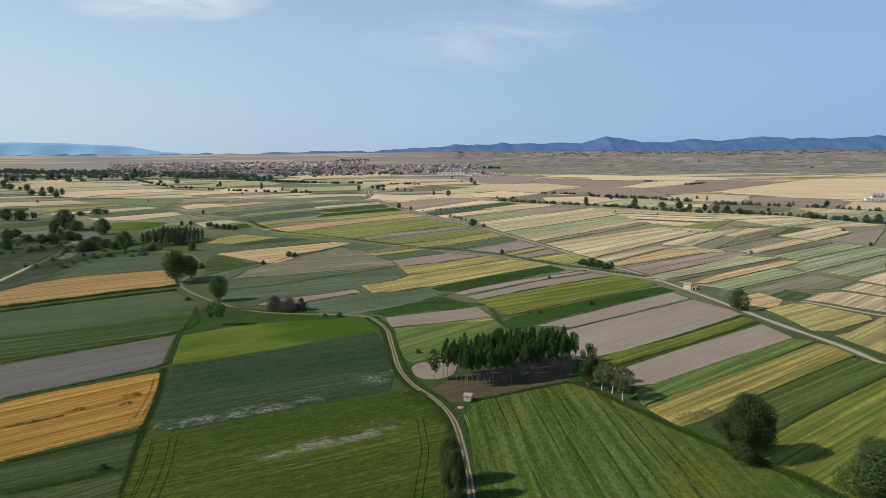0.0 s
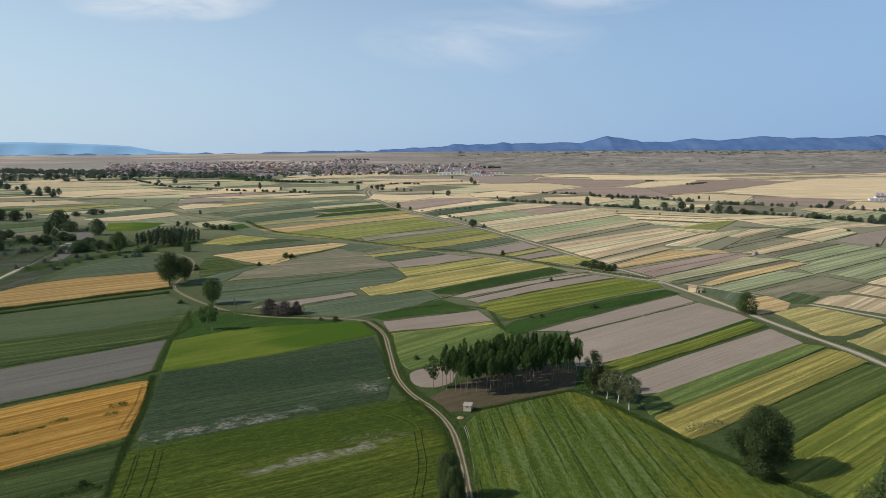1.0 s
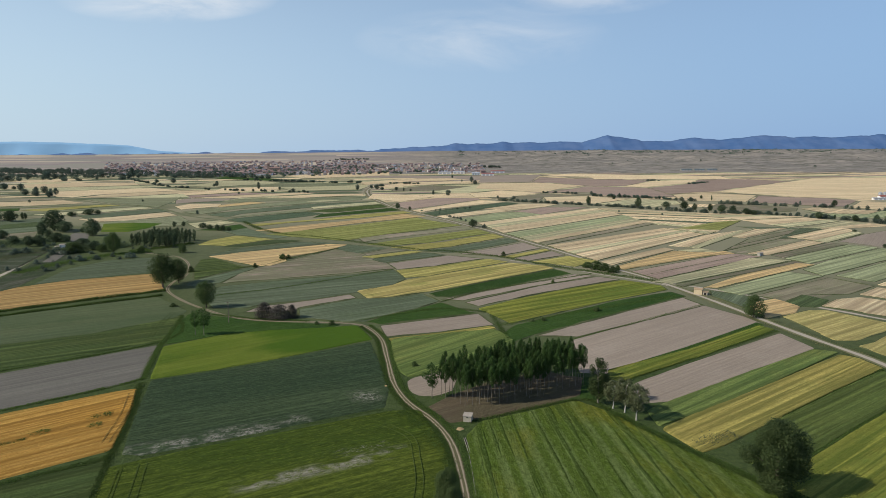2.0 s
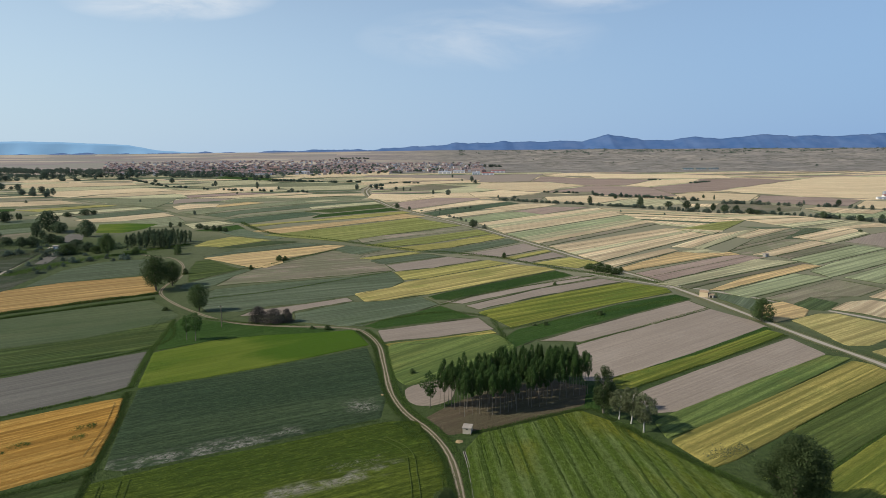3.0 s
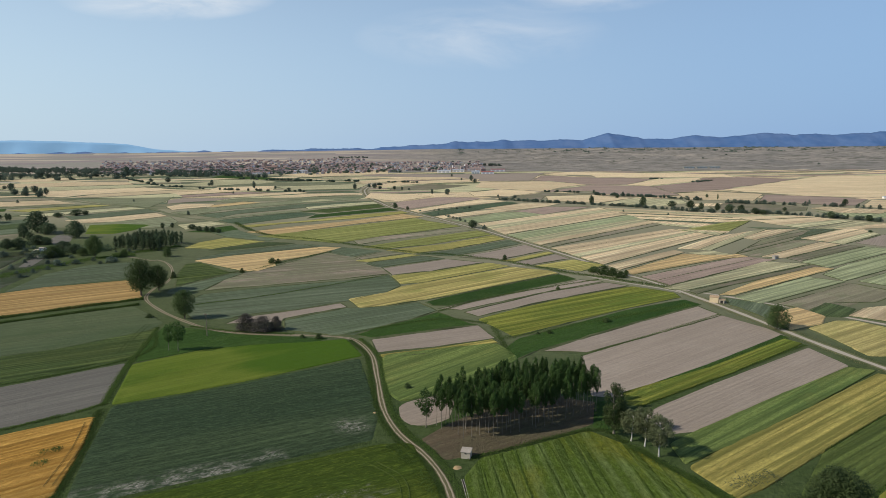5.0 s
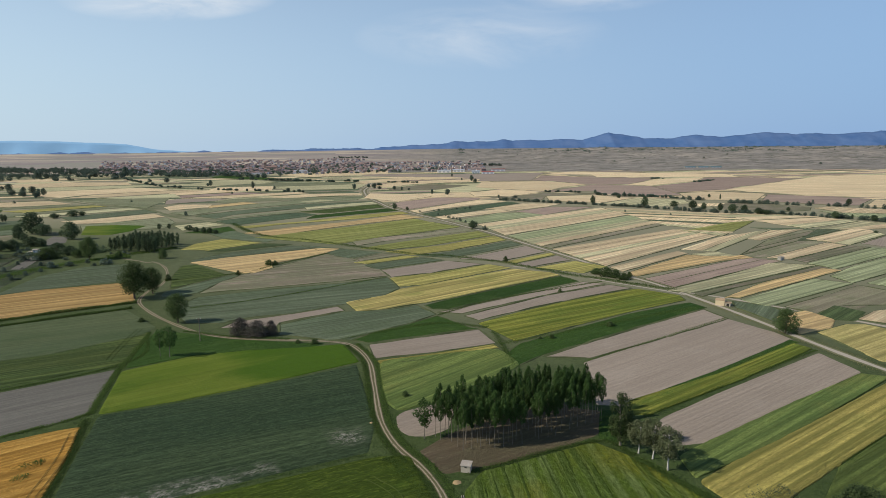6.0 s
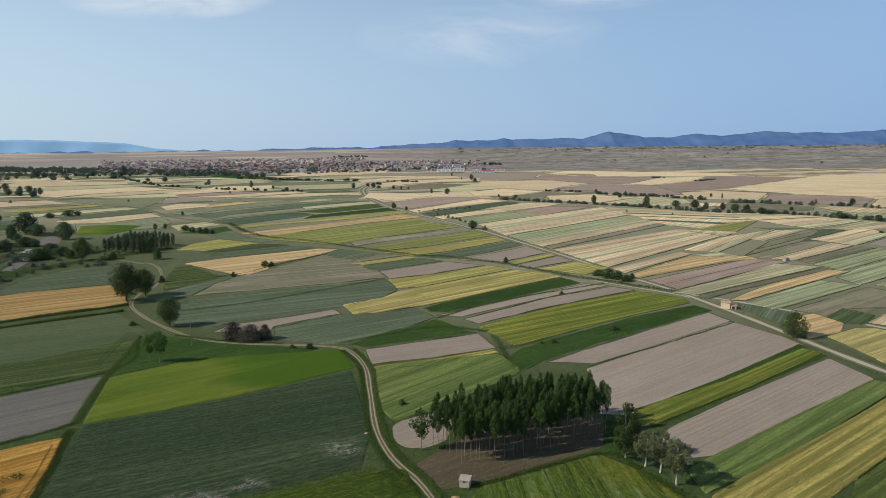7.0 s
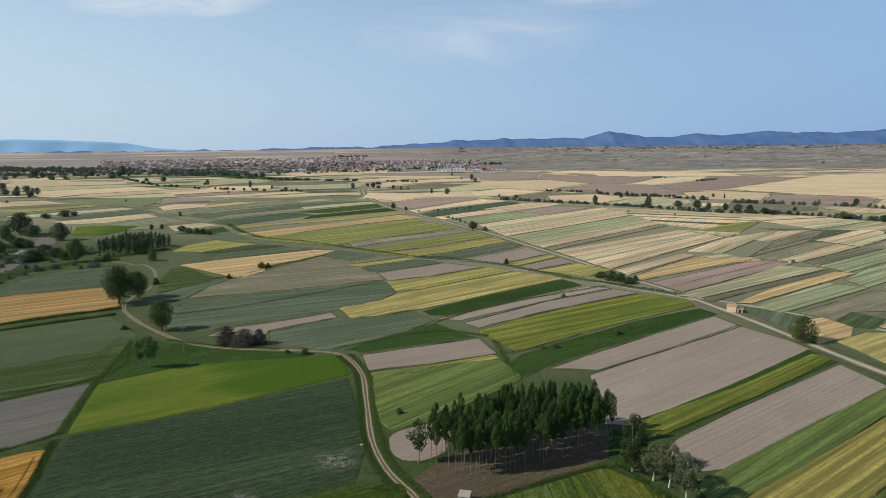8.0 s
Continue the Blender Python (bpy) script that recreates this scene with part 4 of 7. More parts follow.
TREES = {
    # label, category, height, width, crown foot, outline, lobes, lobe size, leaves, leaf size, leaf material, bark, trunk radius, squash
    "grove": ("slender plantation poplar with bare pale trunk and dark crown", "tree", 13, 4.2, 0.48, oval, 16, 0.2, 2100, 0.31, LEAF_POPLAR, PALE_BARK, 0.11, 1.25),
    "poplar": ("dense upright grey-green poplar beside a field bank", "tree", 14, 6.5, 0.14, oval, 24, 0.17, 7500, 0.28, LEAF_SOFT, PALE_BARK, 0.28, 1.6),
    "giant": ("large bushy dark green tree leafy almost to the ground", "tree", 16, 11, 0.1, oval, 19, 0.19, 34000, 0.26, LEAF_SOFT, BARK, 0.4, 1.45),
    "birch": ("open grey-green tree with a pale trunk on a field bank", "tree", 10, 6, 0.3, topheavy, 26, 0.17, 3600, 0.3, LEAF_GREY, WHITE_BARK, 0.17, 1.0),
    "oak": ("round dark green broadleaf tree", "tree", 9, 10, 0.14, dome, 30, 0.2, 5000, 0.38, LEAF_DARK, BARK, 0.28, 0.85),
    "cottonwood": ("tall broad dark green tree beside the dirt track", "tree", 18, 15, 0.2, oval, 34, 0.19, 6500, 0.55, LEAF_DARK, BARK, 0.4, 1.1),
    "sapling": ("young slender tree with thin trunk and open crown", "tree", 11, 5.5, 0.36, topheavy, 15, 0.2, 1100, 0.42, LEAF_POPLAR, PALE_BARK, 0.12, 1.1),
    "thicket": ("leafless brownish purple thicket of bushes", "bush", 7, 7, 0.04, dome, 30, 0.2, 4500, 0.28, LEAF_BROWN, BARK, 0.12, 0.9),
    "bush": ("low dark green bush on a grassy bank", "bush", 4, 5, 0.02, dome, 16, 0.25, 700, 0.5, LEAF_DARK, BARK, 0.08, 0.8),
    "far": ("dark green tree in the open plain", "tree", 9, 9, 0.12, oval, 18, 0.24, 1000, 0.8, LEAF_FAR_HAZED, BARK, 0.25, 0.85),
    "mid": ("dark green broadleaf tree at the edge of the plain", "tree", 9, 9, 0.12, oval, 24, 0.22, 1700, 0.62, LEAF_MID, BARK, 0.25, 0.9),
    "farbush": ("small dark green shrub in a far hedgerow", "bush", 4, 6, 0.02, dome, 10, 0.26, 340, 0.65, LEAF_FAR_HAZED, BARK, 0.1, 0.8),
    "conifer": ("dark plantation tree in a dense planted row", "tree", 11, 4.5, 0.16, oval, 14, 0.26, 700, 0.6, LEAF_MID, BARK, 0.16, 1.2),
}
NAMED = {"grove": "poplar_tree", "poplar": "poplar_tree", "giant": "broadleaf_tree", "birch": "birch_tree", "oak": "broadleaf_tree", "cottonwood": "cottonwood_tree",
         "sapling": "young_tree", "thicket": "thicket", "bush": "bush", "far": "broadleaf_tree", "mid": "broadleaf_tree", "farbush": "shrub", "conifer": "plantation_tree"}
MADE = {}


def make_tree(kind):
    label, cat, h, w, low, shape, nl, ls, leaves, size, mat, bark, r, squash = TREES[kind]
    root = thing(NAMED[kind], label, cat)
    blobs = lobes(nl, h, w, low, shape, ls, squash)
    v, f = [], []
    if kind in ("thicket", "bush", "farbush"):
        for b in blobs[: 7 if kind == "thicket" else 3]:
            v, f = [], []
            limb(v, f, (rng.normal(0, 0.1 * w), rng.normal(0, 0.1 * w), -0.1), (b[0], b[1], b[2]), r, r * 0.3, 5)
            mesh_object("stem", v, f, bark, root, smooth=True)
    else:
        lean = rng.normal(0, 0.02 * h, 2)
        limb(v, f, (0, 0, -0.15), (lean[0], lean[1], h * 0.86), r, r * 0.25, 8, 6)
        for b in blobs[::2]:
            z0 = max(b[2] - 0.16 * h, low * h * 0.8)
            limb(v, f, (lean[0] * z0 / h, lean[1] * z0 / h, z0), (b[0], b[1], b[2]), r * 0.35, r * 0.1, 5, 2)
        mesh_object("trunk", v, f, bark, root, smooth=True)
    leafy("crown", blobs, leaves, size, mat, root)
    return root


def tree(kind, x, y, high, wide, group="", z=None):
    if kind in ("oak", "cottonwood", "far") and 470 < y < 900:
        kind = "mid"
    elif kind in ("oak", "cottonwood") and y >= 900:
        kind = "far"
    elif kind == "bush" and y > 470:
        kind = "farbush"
    if y > 550:
        wide = wide * 0.95
    variants = MADE.setdefault(kind, [])
    limit = {"giant": 2, "thicket": 3, "birch": 3, "poplar": 3, "sapling": 3, "grove": 6, "far": 6, "mid": 6, "farbush": 5, "conifer": 4}.get(kind, 4)
    label, cat, h, w = TREES[kind][:4]
    fat = {"giant": 1.26, "thicket": 1.35, "far": 1.15, "mid": 1.12, "farbush": 1.15, "birch": 1.15}.get(kind, 1.0)
    m = Matrix.LocRotScale((x, y, ground_z(x, y) if z is None else z), Euler((0, 0, rng.uniform(0, 6.28))), (wide * fat / w, wide * fat / w, high / h))
    if len(variants) < limit:
        ob = make_tree(kind)
        ob.matrix_basis = m
        variants.append(ob)
    else:
        src = variants[int(rng.integers(len(variants)))]
        keep = src.matrix_basis.copy()
        src.matrix_basis = Matrix.Identity(4)
        ob = copy_thing(src, m)
        src.matrix_basis = keep
    return tagged(ob, group=group)


def row(kind, points, spacing, high, wide, spread=1.5, group="", skip=0.0):
    """Trees along a line, unevenly spaced."""
    p = np.array(points, float)
    for a, b in zip(p, p[1:]):
        n = max(1, int(np.hypot(*(b - a)) / spacing))
        for i in range(n):
            if rng.random() < skip:
                continue
            q = a + (b - a) * (i + rng.uniform(0, 0.9)) / n + rng.normal(0, spread, 2)
            s = rng.uniform(0.6, 1.35)
            tree(kind, float(q[0]), float(q[1]), high * s, wide * s * rng.uniform(0.85, 1.2), group)


def belt(name, label, lines, spacing, high, wide, spread):
    """A far belt of trees, too many to count: clumped crowns and short trunks in one mesh."""
    pos, nrm, sizes, v, f = [], [], [], [], []
    for points in lines:
        p = np.array(points, float)
        for a, b in zip(p, p[1:]):
            for i in range(max(1, int(np.hypot(*(b - a)) / spacing))):
                q = a + (b - a) * rng.random() + rng.normal(0, spread, 2)
                z, h, w = ground_z(*q), high * rng.uniform(0.5, 1.3), wide * rng.uniform(0.6, 1.3)
                limb(v, f, (q[0], q[1], z - 0.3), (q[0], q[1], z + h * 0.5), 0.3, 0.15, 5, 1)
                d = rng.normal(size=(200, 3))
                d /= np.linalg.norm(d, axis=1)[:, None]
                lump = 1 + 0.25 * np.sin(d[:, 0] * 5 + i) * np.sin(d[:, 2] * 4 + i)
                pos.append(np.array((q[0], q[1], z + h * 0.55)) + d * np.array((w / 2, w / 2, h * 0.45)) * (lump * rng.uniform(0.7, 1.05, 200))[:, None])
                nrm.append(d + rng.normal(0, 0.4, (200, 3)))
                sizes.append(rng.uniform(0.9, 2.0, 200))
    cv, cf = cards(np.vstack(pos), np.vstack(nrm), np.concatenate(sizes))
    n = len(v)
    idx = [0] * len(f) + [1] * len(cf)
    return tagged(mesh_object(name, v + cv.tolist(), f + (cf + n).tolist(), [BARK, LEAF_FAR_HAZED], idx=idx), label, "trees", kind="stuff")


def verge(label, points, width, height, density, mat=LEAF_VERGE, size=0.45, name="verge_weeds"):
    """Rank weeds and brambles along a bank: many small blades in uneven clumps."""
    c = smooth_line(points, 2.0)
    s = sides(c)
    length = float(np.hypot(*np.diff(c, axis=0).T).sum())
    if c[:, 1].mean() < 330:  # finer leaves close by
        size, density = size * 0.72, density * 1.7
    n = int(length * density)
    i = rng.integers(0, len(c), n)
    clump = np.abs(np.sin(i * 0.37 + 2 * np.sin(i * 0.11))) * 0.6 + 0.4
    off = rng.normal(0, width * 0.33, n)
    pos = np.zeros((n, 3))
    step = c[np.minimum(i + 1, len(c) - 1)] - c[i]
    pos[:, :2] = c[i] + step * rng.random((n, 1)) + s[i] * off[:, None] + rng.normal(0, 0.35, (n, 2))
    pos[:, 2] = rng.random(n) * height * clump * np.exp(-(off / width) ** 2) + 0.05
    v, f = cards(pos, rng.normal(size=(n, 3)) + (0, 0, 0.6), size * rng.uniform(0.5, 1.5, n))
    return tagged(mesh_object(name, v, f, mat), label, "weeds", kind="stuff")


# ---- buildings ----
def gable_mesh(w, d, h, rise, eave=0.4):
    """Vertices and faces of a roof with thickness over a w by d house, ridge along x."""
    t = 0.25
    x, y = w / 2 + eave, d / 2 + eave
    drop = rise * eave / (d / 2)
    prof = [(-y, h - drop), (0, h + rise), (y, h - drop), (y, h - drop + t), (0, h + rise + t), (-y, h - drop + t)]
    v = [(sx, a, b) for sx in (-x, x) for a, b in prof]
    f = [(5, 4, 3, 2, 1, 0), (6, 7, 8, 9, 10, 11)] + [(i, (i + 1) % 6, 6 + (i + 1) % 6, 6 + i) for i in range(6)]
    return v, f


def gable_wall(w, d, h, rise):
    x, y = w / 2, d / 2
    v = [(sx, a, b) for sx in (-x, x) for a, b in ((-y, -1.5), (y, -1.5), (y, h), (0, h + rise), (-y, h))]
    f = [(4, 3, 2, 1, 0), (5, 6, 7, 8, 9)] + [(i, (i + 1) % 5, 5 + (i + 1) % 5, 5 + i) for i in range(5)]
    return v, f


def make_house(w, d, h, rise, wall=None, roof=None, name="village_house", label="small tiled village house", windows=True):
    root = thing(name, label, "house")
    v, f = gable_wall(w, d, h, rise)
    mesh_object("wall", v, f, wall or HOUSE_WALL, root)
    v, f = gable_mesh(w, d, h, rise)
    mesh_object("roof", v, f, roof or HOUSE_ROOF, root)
    if windows:
        for k in range(max(2, int(w / 4))):
            x = -w / 2 + (k + 0.5) * w / max(2, int(w / 4))
            part("window", box(bmesh.new(), x - 0.6, x + 0.6, -d / 2 - 0.05, -d / 2 + 0.1, h * 0.55, h * 0.55 + 1.3), OPENING_SHADE, root)
    return root


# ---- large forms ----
ridge("mountain_range", "wooded mountain range on the horizon, coloured blue for haze", HAZED_BLUE_RANGE,
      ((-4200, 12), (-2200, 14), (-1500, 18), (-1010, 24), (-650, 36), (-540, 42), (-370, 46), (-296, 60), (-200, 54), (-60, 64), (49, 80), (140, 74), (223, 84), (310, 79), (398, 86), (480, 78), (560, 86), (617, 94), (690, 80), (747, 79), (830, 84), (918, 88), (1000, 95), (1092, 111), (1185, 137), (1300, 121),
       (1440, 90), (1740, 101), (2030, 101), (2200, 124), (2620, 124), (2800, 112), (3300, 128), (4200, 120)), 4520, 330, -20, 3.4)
ridge("distant_mountain_range", "mountains far beyond the plain, pale blue haze put in their colour", HAZED_PALE_RANGE,
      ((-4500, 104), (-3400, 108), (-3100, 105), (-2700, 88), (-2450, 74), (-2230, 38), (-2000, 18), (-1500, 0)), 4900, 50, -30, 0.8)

# ---- lanes ----
lane("dirt_track", "pale dirt track with two wheel ruts and a weedy middle", TRACK, 1.9, (
    (5.5, 122.8), (5.2, 135.7), (3.9, 152.8), (1.4, 169.6), (-3.6, 182.5), (-11.1, 194.7), (-16.8, 210.9), (-21.3, 235.4), (-25.8, 258.0), (-34.0, 275.2), (-43.6, 280.2), (-59.9, 282.4), (-75.6, 283.7), (-92.8, 289.1), (-108.6, 300.2), (-128.0, 318.5), (-143.9, 337.5), (-150.7, 350.9), (-154.0, 368.5), (-154.1, 382.4), (-160.1, 403.3), (-171.0, 426.7), (-182.2, 443.1), (-190.5, 450.6), (-191.0, 447.2), (-202.7, 455.0), (-216.7, 463.2)))
lane("road_verge", "dry grassy verge along the gravel road", DRY_GRASS, 5.0, (
    (155.4, 199.6), (152.8, 215.3), (150.6, 233.6), (143.3, 260.2), (137.8, 283.7), (129.4, 321.8), (115.4, 371.2), (103.6, 398.8), (95.7, 420.1), (90.0, 439.1), (77.7, 472.9), (68.1, 497.0), (52.0, 538.8), (36.2, 579.9), (20.6, 611.7), (-4.3, 665.1), (-34, 725), (-65, 790), (-85, 853), (-107, 923), (-122, 998), (-133, 1073), (-136, 1159), (-141, 1242)), 0.012, "verge")
lane("gravel_road", "pale gravel farm road running to the village", ROAD, 3.0, (
    (155.4, 199.6), (152.8, 215.3), (150.6, 233.6), (143.3, 260.2), (137.8, 283.7), (129.4, 321.8), (115.4, 371.2), (103.6, 398.8), (95.7, 420.1), (90.0, 439.1), (77.7, 472.9), (68.1, 497.0), (52.0, 538.8), (36.2, 579.9), (20.6, 611.7), (-4.3, 665.1), (-34, 725), (-65, 790), (-85, 853), (-107, 923), (-122, 998), (-133, 1073), (-136, 1159), (-141, 1242)))
lane("farm_track", "narrow pale farm track between wheat strips", ROAD, 3.0, (
    (206.8, 270.1), (195.2, 278.9), (181.1, 296.9), (162.5, 318.6), (148.9, 333.5), (136.0, 346.8), (118.8, 361.2)))
lane("canal_bank", "grassy bank of a narrow ditch across the fields", CANAL, 5.5, (
    (119.3, 362.8), (100.6, 378.5), (86.5, 391.7), (71.1, 403.8), (52.0, 425.4), (34.4, 444.4), (2.7, 465.6), (-22.6, 474.4), (-45.4, 492.1), (-80, 518), (-113, 543), (-141, 558), (-170, 591), (-203, 647), (-233.2, 665.0), (-280, 702), (-310, 739), (-356, 794), (-407, 826), (-450, 852), (-550, 933)), 0.12, "bank")
lane("ditch_track", "narrow pale gravel track along the ditch", ROAD, 2.2, ((41.8, 429.5), (55.9, 419.5), (75.1, 400.0), (92.3, 381.3), (113.7, 361.0), (119.4, 352.4)))
lane("farm_track", "pale dirt track towards the wood", ROAD, 3.2, (
    (-252.8, 325.8), (-259.2, 360.8), (-272.3, 412.1), (-291.2, 471.4), (-299.0, 497.0)))

# ---- fields near the camera and across the plain ----
field("shadedgreen", (-109.8, 141.6), (-82.6, 158.4), (-77.0, 142.0), (-101.2, 129.5))
field("shadedgreen", (-99.1, 126.5), (-91.0, 129.3), (-77.9, 139.0), (-76.7, 140.9), (-71.3, 125.1), (-88.1, 111.2))
field("gold", (-136.2, 176.4), (-127.3, 185.9), (-102.3, 203.2), (-97.6, 205.3), (-91.6, 190.4), (-84.4, 165.1), (-112.0, 142.7))
field("shadedsoil", (-161.1, 210.9), (-111.1, 249.9), (-100.5, 214.5), (-107.7, 206.5), (-129.4, 189.2), (-139.3, 180.6))
field("sage", (-212.0, 281.6), (-179.1, 306.0), (-146.6, 327.9), (-121.0, 300.4), (-121.5, 289.5), (-144.6, 266.4), (-185.3, 244.5), spread=0.6)
field("shadedgreen", (-184.2, 242.9), (-143.6, 264.6), (-120.6, 288.4), (-119.3, 292.7), (-111.3, 258.1), (-131.3, 240.9), (-165.4, 216.9), spread=0.6)
field("wheatgold", (-239.0, 319.1), (-232.1, 349.4), (-214.0, 368.1), (-175.3, 386.5), (-151.4, 344.9), (-175.3, 325.8), (-222.7, 296.4), spread=1.0)
field("greygreen", (-228.6, 360.2), (-234.8, 405.1), (-224.8, 432.6), (-200.4, 443.6), (-179.3, 394.0), (-208.4, 376.5), spread=1.0)
field("sparse", (-96.0, 212.7), (-76.4, 222.4), (-62.1, 230.9), (-29.9, 253.8), (-18.1, 208.0), (-18.1, 190.8), (-31.3, 184.4), (-45.0, 177.1), (-75.0, 161.9), (-80.1, 162.6), (-87.9, 185.2), along=26.8)
field("bright", (-107.0, 248.3), (-89.6, 263.1), (-71.9, 269.1), (-50.4, 272.6), (-38.4, 276.2), (-29.8, 257.2), (-62.8, 233.7), (-77.2, 225.0), (-96.7, 214.5), spread=0.6)
field("thin", (-80.0, 156.0), (-74.0, 159.4), (-61.3, 166.5), (-44.4, 174.2), (-16.1, 188.5), (-7.4, 188.9), (0.0, 165.5), (2.7, 139.6), (3.2, 122.8), (-70.2, 122.9), along=26.8)
field("lush", (-116.7, 294.8), (-104.2, 291.4), (-83.2, 282.8), (-45.7, 277.3), (-51.0, 273.5), (-72.4, 271.0), (-90.2, 264.8), (-107.6, 251.5), (-113.4, 274.4), spread=0.6)
field("striped", (5.8, 172.3), (9.8, 181.1), (39.4, 195.9), (46.9, 187.6), (59.8, 164.8), (70.0, 149.5), (80.4, 135.0), (83.1, 122.7), (21.3, 104.4), (7.4, 111.1), (7.1, 131.9), along=95)
field("soil", (56.0, 202.5), (61.6, 209.7), (84.8, 227.4), (134.5, 263.8), (137.0, 245.5), (102.9, 221.4), (67.7, 196.7), (57.0, 194.2), spread=0.9)
field("fresh", (58.6, 188.4), (67.7, 195.2), (102.0, 219.5), (136.7, 243.2), (143.3, 240.2), (103.6, 209.9), (71.6, 187.4), (58.4, 178.6), spread=0.6)
field("halfripe", (58.9, 176.9), (71.1, 186.0), (102.8, 208.2), (142.7, 237.2), (146.4, 233.6), (148.1, 223.5), (119.0, 203.1), (93.6, 184.5), (71.8, 168.1), (64.3, 163.7), spread=0.5)
field("leafgreen", (73.0, 158.1), (93.6, 182.8), (117.6, 200.4), (146.1, 220.3), (155.8, 210.6), (154.2, 208.3), (115.7, 181.7), (86.5, 160.1), spread=0.4)
field("yellowgreen", (75.5, 149.1), (84.6, 156.7), (114.2, 179.2), (160.8, 212.3), (175.9, 171.5), (118.5, 111.1), (95.0, 116.7), (86.9, 129.0), (79.9, 138.9), along=36)
field("soil", (49.6, 255.4), (80.1, 278.5), (121.3, 309.4), (131.4, 289.0), (133.5, 278.7), (91.3, 246.0), (54.1, 218.7), (45.5, 220.0), spread=0.6)
field("yellowgreen", (55.6, 221.8), (90.2, 243.0), (131.7, 274.9), (134.7, 269.2), (95.4, 239.2), (58.3, 213.2), (53.2, 213.2), spread=0.6)
field("fresh", (-21.9, 257.4), (-3.6, 263.6), (20.7, 271.3), (27.3, 252.4), (12.3, 236.6), (-0.8, 222.7), (-12.5, 215.2), (-15.9, 221.7), (-18.5, 233.2), round_by=4)
field("soil", (-12.4, 211.6), (-11.0, 214.5), (-6.7, 217.8), (-0.8, 220.6), (3.8, 216.4), (2.4, 203.9), (-3.7, 199.5), (-8.2, 199.8), (-11.3, 204.0), round_by=6)
field("litter", (-5.0, 191.7), (1.4, 199.7), (13.1, 210.6), (30.0, 221.4), (45.0, 215.1), (46.2, 207.5), (40.1, 199.4), (24.3, 190.1), (9.9, 183.7), (1.3, 180.2))
field("lush", (54.1, 220.5), (91.6, 246.8), (132.9, 279.7), (133.1, 276.8), (90.5, 243.7), (55.2, 221.8), spread=0.6)
field("lush", (45.0, 215.1), (52.8, 216.2), (53.2, 211.5), (44.9, 196.3), (41.0, 198.4))
field("bright", (-308, 577), (-336, 633), (-313, 641), (-280, 634), (-279, 598), (-285, 576), spread=1.0)
field("shadedsoil", (-289.3, 492.4), (-276.4, 474.7), (-260.1, 427.3), (-266.7, 427.5), spread=1.0)
field("shadedsoil", (-317, 541), (-327, 568), (-313, 564), (-298, 534), (-299, 517), spread=1.0)
field("rough", (-392, 512), (-317.9, 483.2), (-293.8, 485.3), (-272.3, 412.1), (-267.6, 345.6), spread=1.0)
field("rough", (-291.9, 490.9), (-265.9, 468.0), (-248.0, 428.7), (-240.1, 380.7), (-230.5, 328.1), (-236.0, 303.4), (-251.5, 349.8), (-265.9, 407.8), spread=1.0)
block("brown brown", (110.8, 391.1), (196.0, 454.8), (212.9, 442.0), (119.8, 369.4))
field("fallow", (157.0, 326.6), (215.3, 372.5), (228.4, 357.3), (180.8, 320.9), (162.3, 313.6), spread=1.0)
field("dark", (162.3, 313.6), (179.9, 330.2), (185.8, 319.5), (173.4, 306.2), (163.2, 308.7), spread=1.0)
field("golden", (144.5, 311.4), (161.4, 321.2), (164.8, 307.5), (157.9, 297.2), (140.7, 287.8), spread=1.0)
block("greygreen dark greygreen fallow", (-475, 639), (-428, 689), (-347, 544), (-382, 512))
# far left plain
strip("straw", (-864, 1259), (-757, 1329), (-642, 1323), (-594, 1246), (-729, 1186), (-792, 1157))
strip("pale", (-782, 1142), (-719, 1169), (-585, 1229), (-540, 1177), (-656, 1081), (-705, 1083))
strip("straw", (-672, 1068), (-533, 1161), (-446, 1099), (-543, 1014), (-557, 959), (-588, 971))
strip("straw", (-546, 948), (-535, 1008), (-443, 1092), (-356, 1110), (-424, 1033), (-504, 957))
strip("fallow", (-758, 1291), (-749, 1381), (-667, 1376), (-647, 1334))
strip("fallow", (-676, 958), (-577, 949), (-542, 918), (-624, 883))
strip("straw", (-618, 874), (-540, 908), (-482, 861), (-538, 822), (-575, 812))
strip("faded", (-572, 808), (-532, 814), (-477, 853), (-442, 843), (-529, 792), (-556, 786))
strip("lush", (-551, 778), (-525, 792), (-507, 763), (-532, 751))
strip("ochre", (-511, 770), (-443, 839), (-418, 827), (-474, 756))
strip("faded", (-527, 744), (-474, 749), (-416, 823), (-388, 810), (-450, 749), (-467, 712), (-497, 701))
strip("pale", (-461, 718), (-410, 774), (-381, 806), (-356, 787), (-428, 711))
strip("greygreen", (-408, 711), (-351, 783), (-322, 752), (-363.7, 692.2), (-376.7, 676.1))
strip("straw", (-382.9, 671.0), (-362.2, 689.4), (-321, 739), (-295, 708), (-326.0, 659.4), (-357.9, 652.5))
strip("faded", (-345.4, 640.0), (-290, 702), (-263.3, 658.0), (-256.6, 619.6), (-287.6, 602.6), (-323.3, 603.3))
strip("faded", (-512, 917), (-460, 945), (-401, 975), (-376, 894), (-359, 802), (-407, 834), (-450, 860))
strip("pale", (-499, 946), (-419, 1021), (-379, 953), (-451, 935))
strip("straw", (-434, 1034), (-389, 1090), (-325, 1055), (-405, 986))
strip("brown", (-409, 975), (-326, 1042), (-266, 1027), (-375, 942))
strip("straw", (-373, 937), (-287, 1004), (-232, 1038), (-209, 1013), (-303, 940))
